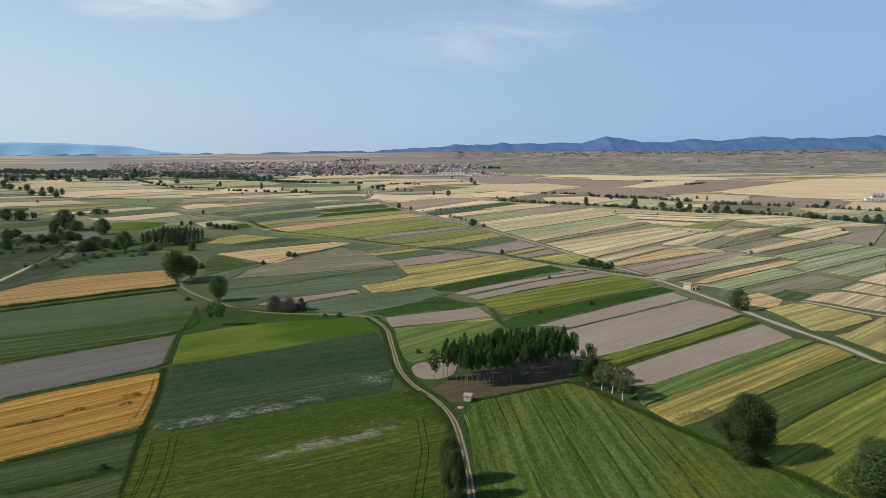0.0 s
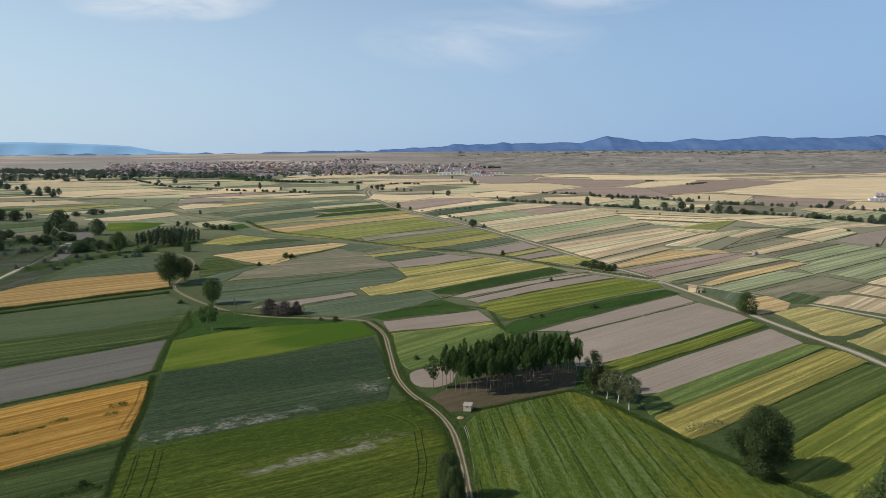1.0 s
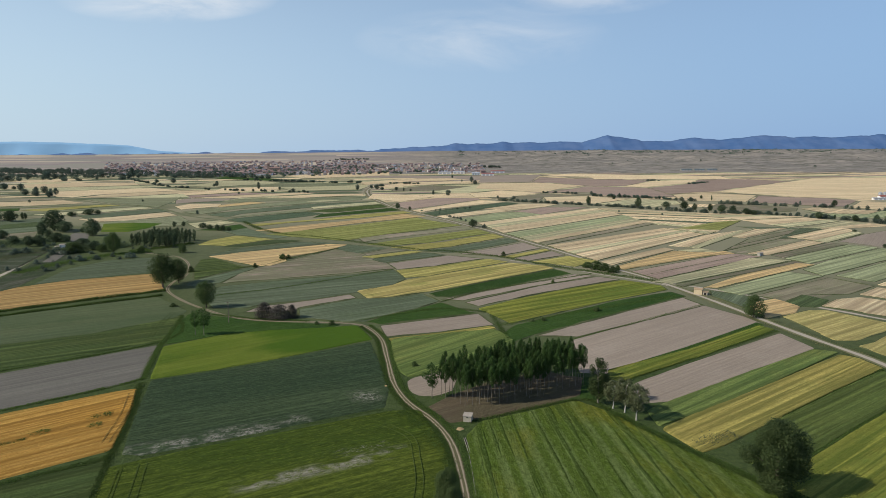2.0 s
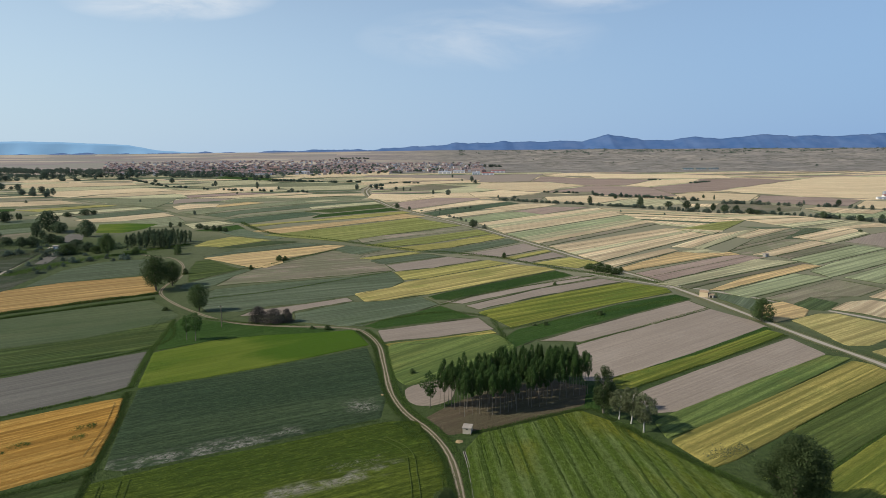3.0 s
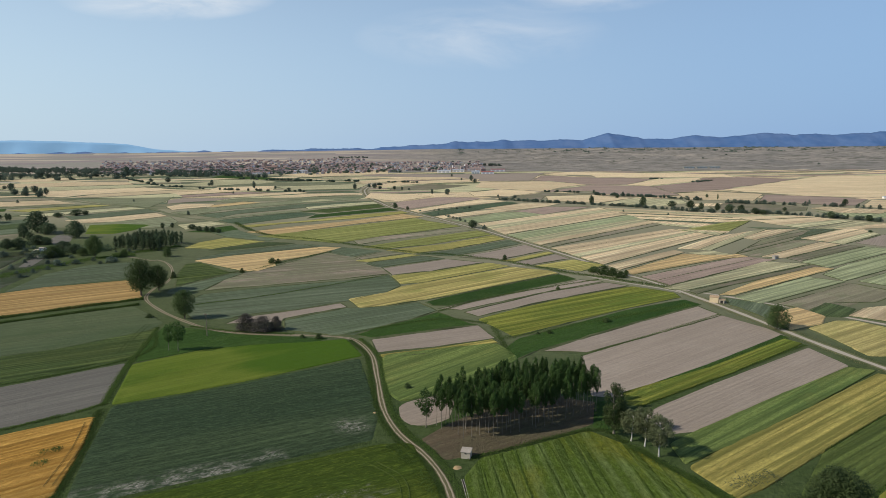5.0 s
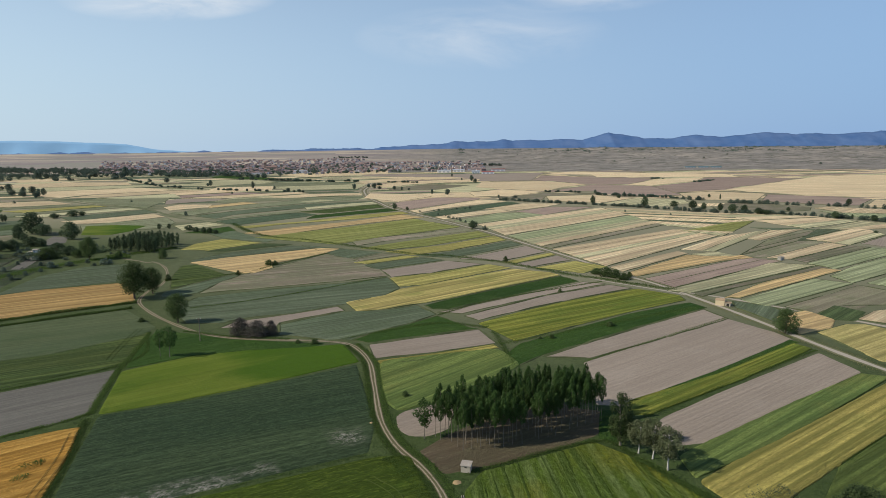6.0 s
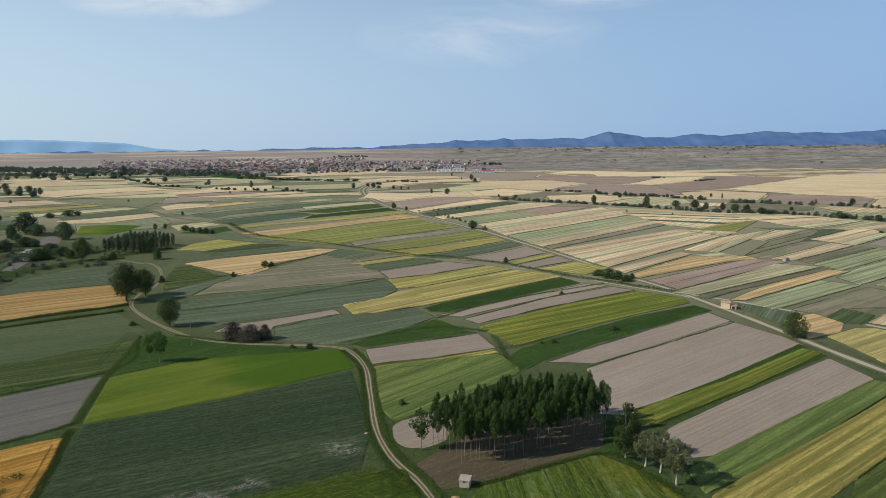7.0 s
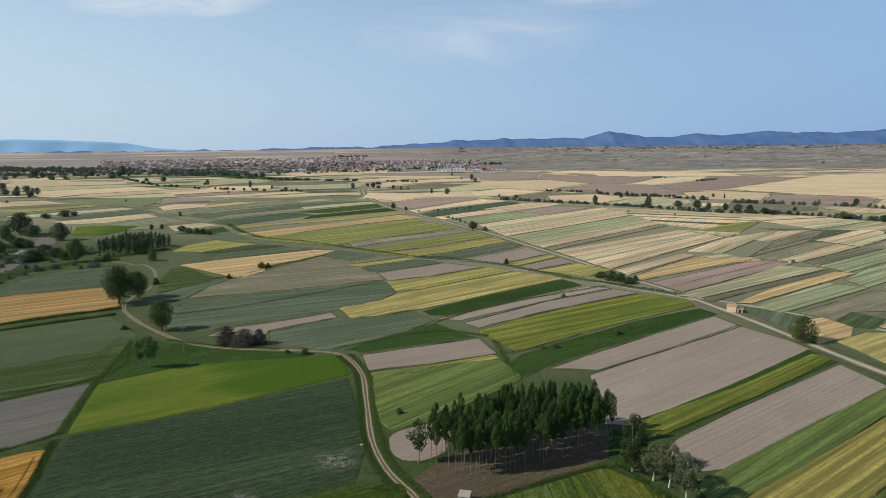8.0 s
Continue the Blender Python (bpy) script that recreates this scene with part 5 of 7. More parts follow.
strip("straw", (-262, 943), (-206, 1001), (-131, 1010), (-128, 987), (-195, 946))
strip("soil", (-380, 903), (-371, 932), (-299, 929), (-311, 891), (-357, 849))
strip("faded", (-308, 882), (-291, 929), (-193, 936), (-124, 970), (-118, 943), (-252, 881), (-283, 855))
strip("straw", (-341, 809), (-336, 844), (-293, 839), (-286, 807), (-318, 772))
strip("golden", (-296, 815), (-266, 872), (-240, 858), (-281, 803))
strip("faded", (-307, 745), (-277, 792), (-237, 854), (-195, 906), (-116, 933), (-121, 895), (-176, 852), (-256, 770), (-274, 719))
strip("pale", (-191, 870), (-170, 901), (-148, 891), (-178, 861))
strip("greygreen", (-266, 713), (-235, 770), (-174, 844), (-99, 876), (-91, 849), (-176, 782), (-228, 724), (-235.4, 689.2))
strip("pale", (-168, 796), (-141, 826), (-95, 862), (-85, 833), (-160, 775))
strip("faded", (-231.7, 678.2), (-227, 700), (-169, 768), (-158, 748), (-214, 700))
strip("darkcrop", (-226.9, 667.5), (-211.4, 691.5), (-160, 741), (-138, 722), (-147.9, 698.4), (-195.0, 636.8), (-209.6, 646.8))
strip("shadedgreen", (-165, 748), (-85, 833), (-73, 794), (-129, 734))
strip("lush", (-139, 716), (-125, 728), (-68, 783), (-54, 755), (-103, 715), (-141.3, 681.5))
strip("pale", (-500, 1208), (-478, 1325), (-407, 1384), (-338, 1308), (-424, 1188))
strip("faded", (-418, 1172), (-333, 1288), (-218, 1283), (-165, 1226), (-302, 1167))
strip("straw", (-392, 1083), (-402, 1156), (-306, 1183), (-290, 1121), (-343, 1068))
strip("pale", (-293, 1151), (-165, 1226), (-145, 1191), (-149, 1101), (-260, 1078))
strip("straw", (-402, 1583), (-306, 1803), (-162, 1792), (-145, 1610), (-304, 1483))
strip("lush", (-530, 1472), (-540, 1577), (-375, 1451), (-382, 1382))
strip("straw", (-961, 1403), (-889, 1492), (-806, 1463), (-867, 1335))
# left of the road, olive and gold strips
strip("ochre", (-193.6, 622.8), (-137.5, 662.9), (-96, 709), (-49, 745), (-40, 726), (-92.1, 677.7), (-155.4, 638.4), (-177.0, 613.5))
strip("golden", (-172.2, 581.8), (-143.8, 612.8), (-89.9, 661.8), (-47, 717), (-22.5, 689.8), (-86.3, 634.6), (-142.7, 563.8))
strip("olive", (-155.4, 554.8), (-84.7, 622.9), (-31.6, 679.0), (-15.9, 652.6), (13.7, 614.1), (-50.8, 554.8), (-82.4, 517.7))
strip("fallow", (-74.6, 535.8), (-6.4, 586.8), (19.1, 603.0), (25.5, 590.3), (-44.2, 535.3), (-65.2, 511.2))
strip("olive", (-61.5, 498.9), (-34.2, 528.4), (27.5, 586.1), (38.1, 560.6), (-14.6, 507.3), (-45.0, 489.9))
strip("ochre", (-42.3, 484.2), (-1.0, 511.7), (39.2, 557.6), (47.9, 535.4), (3.4, 487.8), (-22.0, 470.3))
strip("greygreen", (-19.8, 467.7), (3.4, 483.6), (49.9, 530.3), (56.8, 512.4), (24.8, 477.7), (3.3, 459.6))
strip("soil", (9.4, 455.8), (29.0, 475.0), (59.3, 506.2), (69.7, 479.8), (35.3, 445.7))
strip("ochre", (37.0, 442.1), (71.4, 475.7), (74.5, 467.7), (44.6, 438.5))
strip("soil", (44.2, 435.1), (75.4, 465.1), (81.5, 448.7), (53.1, 427.1))
strip("ochre", (54.6, 423.8), (82.8, 445.1), (99.0, 425.5), (80.0, 406.9))
# south of the ditch
strip("greygreen", (-107.4, 515.0), (-82.2, 502.2), (-44.2, 481.5), (-62.7, 458.0), (-77.2, 471.1))
strip("fallow", (-61.3, 453.0), (-43.8, 477.3), (-25.6, 473.0), (-55.4, 448.0))
strip("ochre", (-58.8, 443.3), (-25.3, 467.7), (-16.7, 463.7), (-49.1, 438.5))
strip("greygreen", (-51.0, 435.1), (-15.4, 461.1), (-0.0, 450.9), (-40.7, 420.6))
strip("ochre", (-191.5, 497.9), (-191.4, 522.7), (-178.2, 548.0), (-140.6, 526.8), (-169.7, 493.2))
strip("dark", (-170.0, 487.5), (-137.8, 525.1), (-115.1, 518.3), (-154.9, 488.7))
strip("greygreen", (-166.9, 454.3), (-152.8, 481.6), (-114.0, 513.5), (-91.3, 502.4), (-147.4, 464.2), (-160.3, 446.9))
strip("greygreen", (-205.5, 584.4), (-186.2, 598.5), (-157.9, 560.3), (-132.4, 541.9), (-139.5, 531.8), (-179.9, 553.4))
strip("lush", (-225.6, 584.8), (-200.6, 627.6), (-185.2, 600.6), (-193.6, 580.2))
strip("pale", (-253.6, 633.3), (-231.4, 659.8), (-207.6, 637.1), (-233.0, 601.6))
# plateau foot: large dry fields
strip("soil", (-202, 1503), (-187, 1598), (10, 1571), (238, 1615), (209, 1504), (164, 1302), (65, 1287), (-81, 1470))
strip("straw", (228, 1543), (302, 1657), (419, 1603), (506, 1567), (631, 1504), (605, 1383), (317, 1400), (329, 1510))
strip("brown", (169, 1302), (213, 1490), (305, 1400), (421, 1339), (317, 1170), (265, 1165), (191, 1291))
strip("straw", (315, 1162), (415, 1319), (532, 1376), (465, 1249), (363, 1152), (346, 1130))
strip("straw", (47, 1121), (64, 1259), (178, 1282), (248, 1181), (187, 1101), (152, 1023), (84, 1084))
strip("brown", (155, 1017), (249, 1165), (311, 1147), (344, 1123), (332, 970), (330, 938), (278, 930), (228, 963), (225, 1027))
strip("brown", (349, 1123), (458, 1231), (520, 1344), (642, 1359), (685, 1304), (433, 1050), (336, 981))
strip("straw", (432, 1037), (675, 1285), (781, 1396), (974, 1432), (615, 898), (553, 886), (495, 922), (445, 994))
strip("straw", (336, 970), (396, 1002), (453, 955), (390, 851), (314, 871))
strip("brown", (450, 944), (513, 897), (544, 864), (478, 785), (451, 786), (393, 843))
strip("straw", (476, 771), (543, 855), (568, 829), (506, 737), (492, 744))
strip("straw", (410, 756), (433, 772), (484, 731), (452, 701), (414, 711))
strip("fallow", (314, 821), (371, 827), (412, 766), (392, 733), (341, 716), (302, 762))
strip("silver", (398, 727), (411, 705), (448.5, 695.5), (487, 731), (493, 718), (455.7, 662.4), (405.0, 663.6))
strip("straw", (-176, 1310), (-92, 1446), (10, 1453), (46, 1392), (-63, 1355), (-157, 1243))
strip("fallow", (-101, 1113), (-35, 1211), (59, 1166), (46, 1100), (-31, 1069), (-87, 1058))
strip("straw", (-143, 1175), (-83, 1295), (69, 1369), (60, 1297), (-66, 1204), (-102, 1128))
strip("pale", (-30, 1043), (56, 1199), (83, 1077), (29, 1016), (-2, 1017))
strip("straw", (33, 1004), (88, 1071), (145, 1011), (89, 936), (40, 938))
strip("fallow", (70, 907), (93, 936), (148, 1000), (211, 963), (139, 934), (123, 877))
# right of the road, far
strip("straw", (-114, 923), (-116, 1004), (-50, 984), (-19, 950), (-62, 866))
strip("brown", (-72, 832), (-59, 861), (-14, 925), (43, 918), (46, 898), (-46, 765))
strip("straw", (-41, 754), (45, 889), (78, 861), (-8, 771), (-30, 731))
strip("darkcrop", (-26, 722), (5, 774), (78, 853), (91, 836), (18, 730), (-12.9, 695.2))
strip("straw", (-11.5, 692.4), (18, 727), (59, 762), (71, 742), (-2.1, 672.9))
strip("silver", (5.4, 657.1), (57, 726), (86, 729), (102, 704), (27.1, 636.9))
strip("straw", (43, 769), (94, 831), (141, 826), (117, 788), (72, 748))
strip("brown", (74, 738), (117, 785), (173, 787), (102, 707))
strip("straw", (133, 868), (138, 929), (199, 948), (253, 901), (190, 833), (156, 850))
strip("pale", (193, 828), (257, 901), (305, 867), (296, 821), (249, 785), (211, 801))
strip("straw", (294, 813), (339, 820), (317, 783), (293, 783))
# middle ground, south of the ditch
strip("fallow", (-125.3, 360.8), (-123.8, 388.0), (-118.6, 407.0), (-110.2, 417.2), (-94.4, 450.9), (-82.4, 476.5), (-66.2, 468.3), (-38.7, 420.6), (-32.4, 402.1), (-57.1, 389.1), (-98.6, 372.0))
strip("greygreen", (-124.4, 344.1), (-122.7, 353.0), (-97.3, 367.0), (-56.3, 383.7), (-32.1, 398.3), (-23.5, 371.3), (-29.7, 355.2), (-46.7, 337.8), (-68.1, 321.9), (-89.3, 313.4), (-94.4, 306.3), (-109.9, 306.4), (-121.7, 323.6))
strip("soil", (-93.4, 298.4), (-88.3, 309.8), (-67.9, 320.6), (-49.2, 333.7), (-45.1, 325.6), (-55.7, 318.0), (-69.4, 307.3), (-69.5, 301.6))
strip("greygreen", (-68.6, 303.8), (-55.3, 315.6), (-44.9, 324.3), (-27.2, 325.5), (-12.2, 334.7), (-3.4, 318.9), (-14.4, 304.6), (-27.4, 293.6), (-35.4, 282.3), (-44.5, 282.4), (-65.5, 289.6))
strip("ripening", (-47.1, 340.6), (-29.6, 354.5), (-23.3, 367.9), (-12.6, 376.3), (40.9, 420.7), (62.0, 409.1), (66.2, 401.1), (29.6, 370.8), (2.5, 347.4), (-9.8, 338.9), (-27.5, 328.1), (-39.0, 324.3))
strip("ochre", (-30.8, 396.3), (-8.1, 407.8), (27.4, 435.3), (40.1, 424.0), (-11.0, 378.8), (-23.8, 374.7))
strip("soil", (-37.8, 418.5), (1.2, 448.5), (24.7, 436.4), (-8.2, 409.9), (-30.3, 399.2))
strip("lush", (-9.1, 334.7), (2.5, 346.0), (29.4, 369.1), (65.9, 399.2), (73.2, 386.0), (31.3, 351.7), (2.4, 327.9), (-5.0, 328.0))
strip("soil", (-2.9, 322.7), (31.0, 348.7), (75.7, 384.2), (86.6, 378.8), (50.8, 354.6), (8.2, 320.1))
strip("soil", (9.3, 316.4), (50.6, 353.0), (87.9, 377.0), (97.7, 368.5), (58.5, 342.6), (31.7, 322.5), (15.0, 309.1))
strip("yellowgreen", (14.8, 304.4), (31.5, 319.9), (58.2, 341.2), (98.9, 366.8), (116.1, 352.5), (115.7, 342.2), (84.4, 322.1), (57.3, 301.9), (27.7, 279.1))
strip("lush", (28.7, 276.2), (56.7, 298.6), (83.7, 319.6), (115.9, 337.9), (120.1, 328.4), (84.8, 301.7), (52.7, 276.1), (35.9, 263.4), (25.1, 251.8), (22.7, 264.4))
strip("soil", (35.7, 261.7), (52.5, 275.1), (84.5, 300.6), (117.8, 325.7), (122.0, 309.6), (88.0, 284.7), (52.1, 259.9))
strip("soil", (-27.9, 276.5), (-8.3, 285.2), (14.4, 295.5), (20.4, 277.2), (-2.9, 267.1), (-24.4, 260.3))
strip("lush", (-34.6, 282.3), (-27.3, 292.6), (-14.4, 303.5), (-2.8, 316.4), (2.3, 310.4), (10.4, 298.8), (14.4, 296.6), (-8.4, 287.2), (-28.0, 278.4))
strip("shadedgreen", (-165.3, 435.3), (-157.4, 439.8), (-126.8, 407.1), (-137.4, 386.3), (-144.2, 370.7), (-157.2, 403.5))
strip("greygreen", (-144.7, 364.1), (-136.1, 382.7), (-125.5, 405.1), (-118.1, 405.0), (-123.8, 388.0), (-126.5, 362.4), (-135.1, 351.6), (-142.7, 354.7))
strip("golden", (-163.9, 445.8), (-147.0, 462.9), (-91.0, 500.9), (-76.1, 497.7), (-82.9, 479.3), (-95.9, 458.4), (-110.4, 441.6), (-105.2, 427.9), (-112.3, 411.0), (-122.0, 412.1))
# east of the road, near the barn
strip("pale", (113.4, 361.8), (161.4, 400.1), (202.5, 435.4), (225.0, 426.2), (186.5, 399.8), (124.1, 357.0))
strip("fallow", (124.5, 355.5), (185.6, 397.9), (225.8, 424.0), (229.2, 419.6), (152.9, 369.6), (126.2, 349.4))
strip("golden", (135.8, 346.3), (170.6, 379.7), (224.4, 417.6), (232.1, 411.3), (203.1, 390.2), (143.6, 346.3))
strip("silver", (141.9, 341.9), (165.2, 359.8), (202.2, 388.3), (216.2, 375.8), (153.0, 332.1), (148.8, 329.5))
strip("weedy", (156.3, 329.4), (186.3, 350.4), (217.6, 372.4), (228.6, 350.0), (203.7, 331.7), (182.1, 330.6), (163.3, 316.5))
strip("straw", (176.4, 308.0), (191.8, 321.3), (205.7, 325.1), (219.2, 311.3), (200.9, 284.1), (189.8, 294.5))
strip("straw", (208.7, 331.0), (228.3, 347.0), (236.5, 337.0), (221.7, 314.9))
strip("straw", (232.1, 353.0), (248.2, 365.5), (262.4, 375.3), (239.3, 341.2))
strip("silver", (223.8, 432.9), (301.6, 490.6), (314.3, 476.4), (230.7, 415.4))
strip("silver", (215.8, 395.7), (246.5, 423.7), (314.7, 473.6), (323.1, 465.6), (306.6, 441.0), (222.4, 381.0), (217.1, 377.5))
strip("silver", (224.5, 377.4), (254.1, 399.1), (303.5, 436.4), (268.2, 384.1), (235.4, 360.8))
strip("latebarley", (148.6, 289.5), (166.1, 300.1), (174.2, 300.1), (189.3, 277.3), (186.9, 271.7), (161.0, 255.3), (151.3, 254.5))
strip("latebarley", (155.2, 247.4), (163.2, 251.3), (193.0, 275.4), (194.4, 274.4), (160.6, 224.2), (157.1, 241.4))
strip("golden", (105.6, 406.6), (161.8, 465.2), (174.0, 458.6), (197.7, 463.4), (199.9, 452.0), (179.0, 445.0), (108.9, 397.7))
strip("pale", (165.2, 467.7), (185.0, 476.8), (193.7, 459.6), (174.5, 459.9))
strip("fallow", (187.3, 696.1), (241, 737), (260, 718), (221.0, 695.3))
strip("halfripe", (-23.0, 257.7), (-2.9, 265.3), (19.2, 275.3), (20.7, 271.5), (-0.4, 261.0), (-20.3, 253.6))
strip("olive", (200.9, 580.8), (266.0, 636.6), (291.5, 645.8), (241.2, 576.1), (223.7, 553.6))
strip("greygreen", (266.1, 600.3), (309.2, 591.0), (315.3, 582.7), (277.6, 579.4))
strip("greygreen", (264.6, 521.8), (284.7, 524.8), (278.2, 535.0), (335.7, 582.3), (317.4, 586.7))
strip("greygreen", (137.6, 340.6), (150.3, 329.5), (151.3, 321.6), (139.0, 303.7), (133.5, 328.3))
block("straw pale straw straw*0.6", (29.8, 632.1), (177, 776), (189, 702), (49.2, 560.4))
block("silver*1.3 pale straw*0.7 fallow*0.6", (50.7, 556.6), (189.1, 696.1), (197.3, 619.3), (74.6, 494.0))
block("straw straw*1.2 pale*0.8 straw straw", (75.7, 491.0), (195.8, 589.0), (217.4, 550.1), (98.4, 427.7))
block("straw pale straw*0.7 greygreen*0.5 straw", (179, 776), (262, 724), (293.7, 650.7), (188.9, 690.4))
block("straw greygreen*0.6 straw pale*0.6", (187.4, 684.8), (291.5, 645.8), (241.2, 576.1), (198.7, 614.8))
block("straw*0.9 pale", (197.3, 589.0), (239.7, 572.2), (220.8, 550.0), (204.6, 576.7))
block("straw", (99.7, 423.3), (160.4, 479.9), (164.4, 470.4), (104.1, 410.6))
block("straw straw*0.8 pale", (164.8, 486.9), (214.7, 543.0), (278.7, 587.4), (185.5, 478.2))
block("straw", (233.3, 535.7), (273.5, 579.4), (306.1, 586.9), (239.3, 525.5))
block("fallow*1.5 fallow", (244.0, 525.5), (334.5, 598.9), (335.7, 582.3), (194.7, 462.1))
block("straw straw pale", (276.5, 531.6), (360.7, 598.4), (351.6, 551.3), (293.1, 502.5))
block("straw pale straw", (264, 721), (336, 704), (370.1, 675.1), (293.7, 650.7))
block("straw straw*0.7 pale", (291.5, 645.8), (368.4, 669.7), (384.5, 638.9), (309.2, 591.0))
block("pale straw", (317.4, 586.7), (387.3, 638.8), (414.7, 601.6), (351.0, 582.0))
block("fallow*1.2 straw", (193.7, 459.6), (273.4, 528.3), (290.0, 501.1), (220.4, 446.9))
block("fallow", (221.5, 445.7), (290.1, 499.6), (302.4, 493.5), (224.7, 436.3))
block("soil*1.1", (304.2, 508.5), (350.3, 547.7), (400.9, 581.0), (322.4, 479.0))


# ---- lesser strips that fill the plain between the larger fields ----
def infill(angle, y0, y1, mixes, wide, long):
    """Narrow strips laid side by side along one direction, broken where a lane passes and at random lengths."""
    ir = np.random.default_rng(int(y0))
    ca, sa = math.cos(angle), math.sin(angle)
    lp = np.array(LANE_POINTS)
    lu, lv = lp[:, 0] * ca + lp[:, 1] * sa, -lp[:, 0] * sa + lp[:, 1] * ca
    v = -200.0
    while v < 2400:
        w = ir.uniform(*wide)
        stops = lu[(lv > v - 2) & (lv < v + w + 2)]
        u = -1400.0 + ir.uniform(0, long)
        while u < 2200:
            n = ir.uniform(0.5, 1.5) * long
            hit = stops[(stops > u - 5) & (stops < u + n)]
            b = hit.min() - 5 if len(hit) else u + n
            cu, cv = (u + max(b, u)) / 2, v + w / 2
            x, y = cu * ca - cv * sa, cu * sa + cv * ca
            if b - u > 20 and y0 <= y < y1 and abs(x) < 0.72 * y + 30:
                mix = [m[1] for m in mixes if x / y < m[0]][0].split()
                k = mix[int(ir.integers(len(mix)))]
                e = ir.uniform(-3, 3, 4)
                q = [(u + e[0], v + 0.5), (b + e[1], v + 0.5), (b + e[2], v + w - 0.5), (u + e[3], v + w - 0.5)]
                if ir.random() < 0.35:
                    bank(*[(a * ca - (c + 0.5) * sa, a * sa + (c + 0.5) * ca) for a, c in (q[3], q[2])], ir.uniform(0.25, 0.6))
                field(k, *[(a * ca - c * sa, a * sa + c * ca) for a, c in q], low=True)
            u = hit.max() + 6 if len(hit) else u + n + ir.uniform(0.8, 2.0)
        v += w


infill(0.33, 880, 1690, ((-0.12, "straw pale greygreen fallow greygreen pale"), (0.05, "straw pale straw brown greygreen"), (9, "straw pale fallow brown")), (14, 30), 220)

build_banks()

# ---- single trees ----
tree("oak", 135.6, 289.0, 9.9, 10.5)
tree("poplar", 45.2, 194.1, 13.9, 7.2)
tree("birch", 48.6, 190.2, 8.5, 5.7)
tree("birch", 51.2, 187.4, 10.2, 5.9)
tree("birch", 53.0, 182.0, 10.6, 6.4)
tree("giant", 72.8, 144.7, 16.6, 11.8)
tree("giant", 90.3, 122.2, 15.8, 12.6)
tree("giant", 0.7, 133.5, 11.7, 5.1)
tree("giant", 1.8, 126.4, 11.8, 4.8)
tree("cottonwood", -153.3, 350.8, 18.5, 15.9)
tree("cottonwood", -149.3, 361.7, 13.6, 11.1)
tree("cottonwood", -113.6, 307.3, 12.8, 10.1)
tree("sapling", -97.7, 262.5, 11.5, 6.2)
tree("sapling", -101.6, 263.4, 10.0, 4.8)
tree("thicket", -80.7, 289.0, 7.1, 6.8)
tree("thicket", -73.8, 287.9, 6.3, 7.9)
tree("thicket", -68.5, 288.9, 6.0, 4.7)
tree("sapling", -4.1, 198.5, 10.7, 5.5)
tree("bush", 38.7, 443.7, 3.7, 3.6)
tree("oak", 23.7, 603.0, 7.3, 8.6)
tree("bush", 33.9, 594.0, 3.9, 4.8)
tree("bush", 87.6, 405.0, 3.4, 8.0)
tree("bush", 91.6, 399.0, 5.2, 9.3)
tree("bush", 95.7, 395.0, 4.4, 8.5)
tree("bush", 98.9, 389.2, 3.6, 7.0)
tree("bush", 103.4, 394.8, 3.3, 3.6)
tree("bush", 85.8, 405.1, 1.9, 3.6)
tree("bush", 68.9, 299.8, 2.0, 4.4)
tree("bush", 42.4, 283.2, 1.6, 2.6)
tree("bush", 37.7, 282.2, 1.1, 1.8)
tree("bush", 58.9, 360.6, 1.7, 2.6)
tree("bush", -10.9, 225.9, 1.9, 2.5)
tree("bush", -119.8, 406.0, 3.0, 3.3)
tree("bush", -110.3, 435.9, 3.7, 5.5)
tree("bush", -106.9, 438.1, 2.9, 3.9)
tree("bush", -48.7, 277.5, 2.1, 3.5)
tree("bush", -55.5, 278.6, 1.3, 2.5)
tree("oak", -188.7, 462.5, 6.9, 6.6)
tree("bush", -155.1, 393.2, 3.7, 4.2)
tree("bush", -129.9, 308.8, 1.8, 3.9)
tree("bush", -82.1, 139.6, 1.7, 3.2)
tree("cottonwood", -354.8, 584.0, 19.0, 17.7)
tree("oak", -340.4, 575.6, 9.6, 15.4)
tree("oak", -346.9, 553.2, 12.3, 8.4)
tree("cottonwood", -302.3, 551.6, 14.3, 13.8)
tree("cottonwood", -235.9, 458.7, 15.4, 11.5)
tree("cottonwood", -254.0, 486.0, 9.1, 7.8)
tree("oak", -268.3, 464.7, 7.4, 16.7)
tree("oak", -274.0, 486.6, 7.3, 11.3)
tree("oak", -260.6, 477.8, 6.7, 11.1)
tree("oak", -218.2, 463.3, 5.2, 5.8)
tree("oak", -462.7, 661.0, 12.2, 15.3)
tree("oak", -443.4, 655.1, 11.5, 15.2)
tree("oak", -444.4, 675.8, 7.5, 3.6)
tree("oak", -441.3, 675.7, 6.9, 3.6)
tree("oak", -398.4, 719.1, 6.6, 14.1)
tree("oak", -391.9, 724.9, 4.7, 7.7)
tree("oak", -407.9, 701.9, 5.2, 11.2)
tree("oak", -360.3, 513.1, 9.5, 10.1)
tree("oak", -339.6, 506.3, 6.6, 9.1)
tree("oak", -319.3, 493.7, 8.3, 8.0)
tree("oak", -314.9, 499.5, 7.9, 9.8)
tree("oak", -312.2, 517.9, 7.2, 11.1)
tree("oak", -305.1, 517.7, 5.8, 8.3)
tree("oak", -330.9, 469.1, 7.9, 9.3)
tree("oak", -368.9, 536.3, 7.0, 9.6)
tree("oak", -249.8, 469.4, 5.3, 9.3)
tree("oak", -321.9, 571.0, 4.8, 4.1)
tree("oak", -331.6, 538.5, 7.0, 6.7)
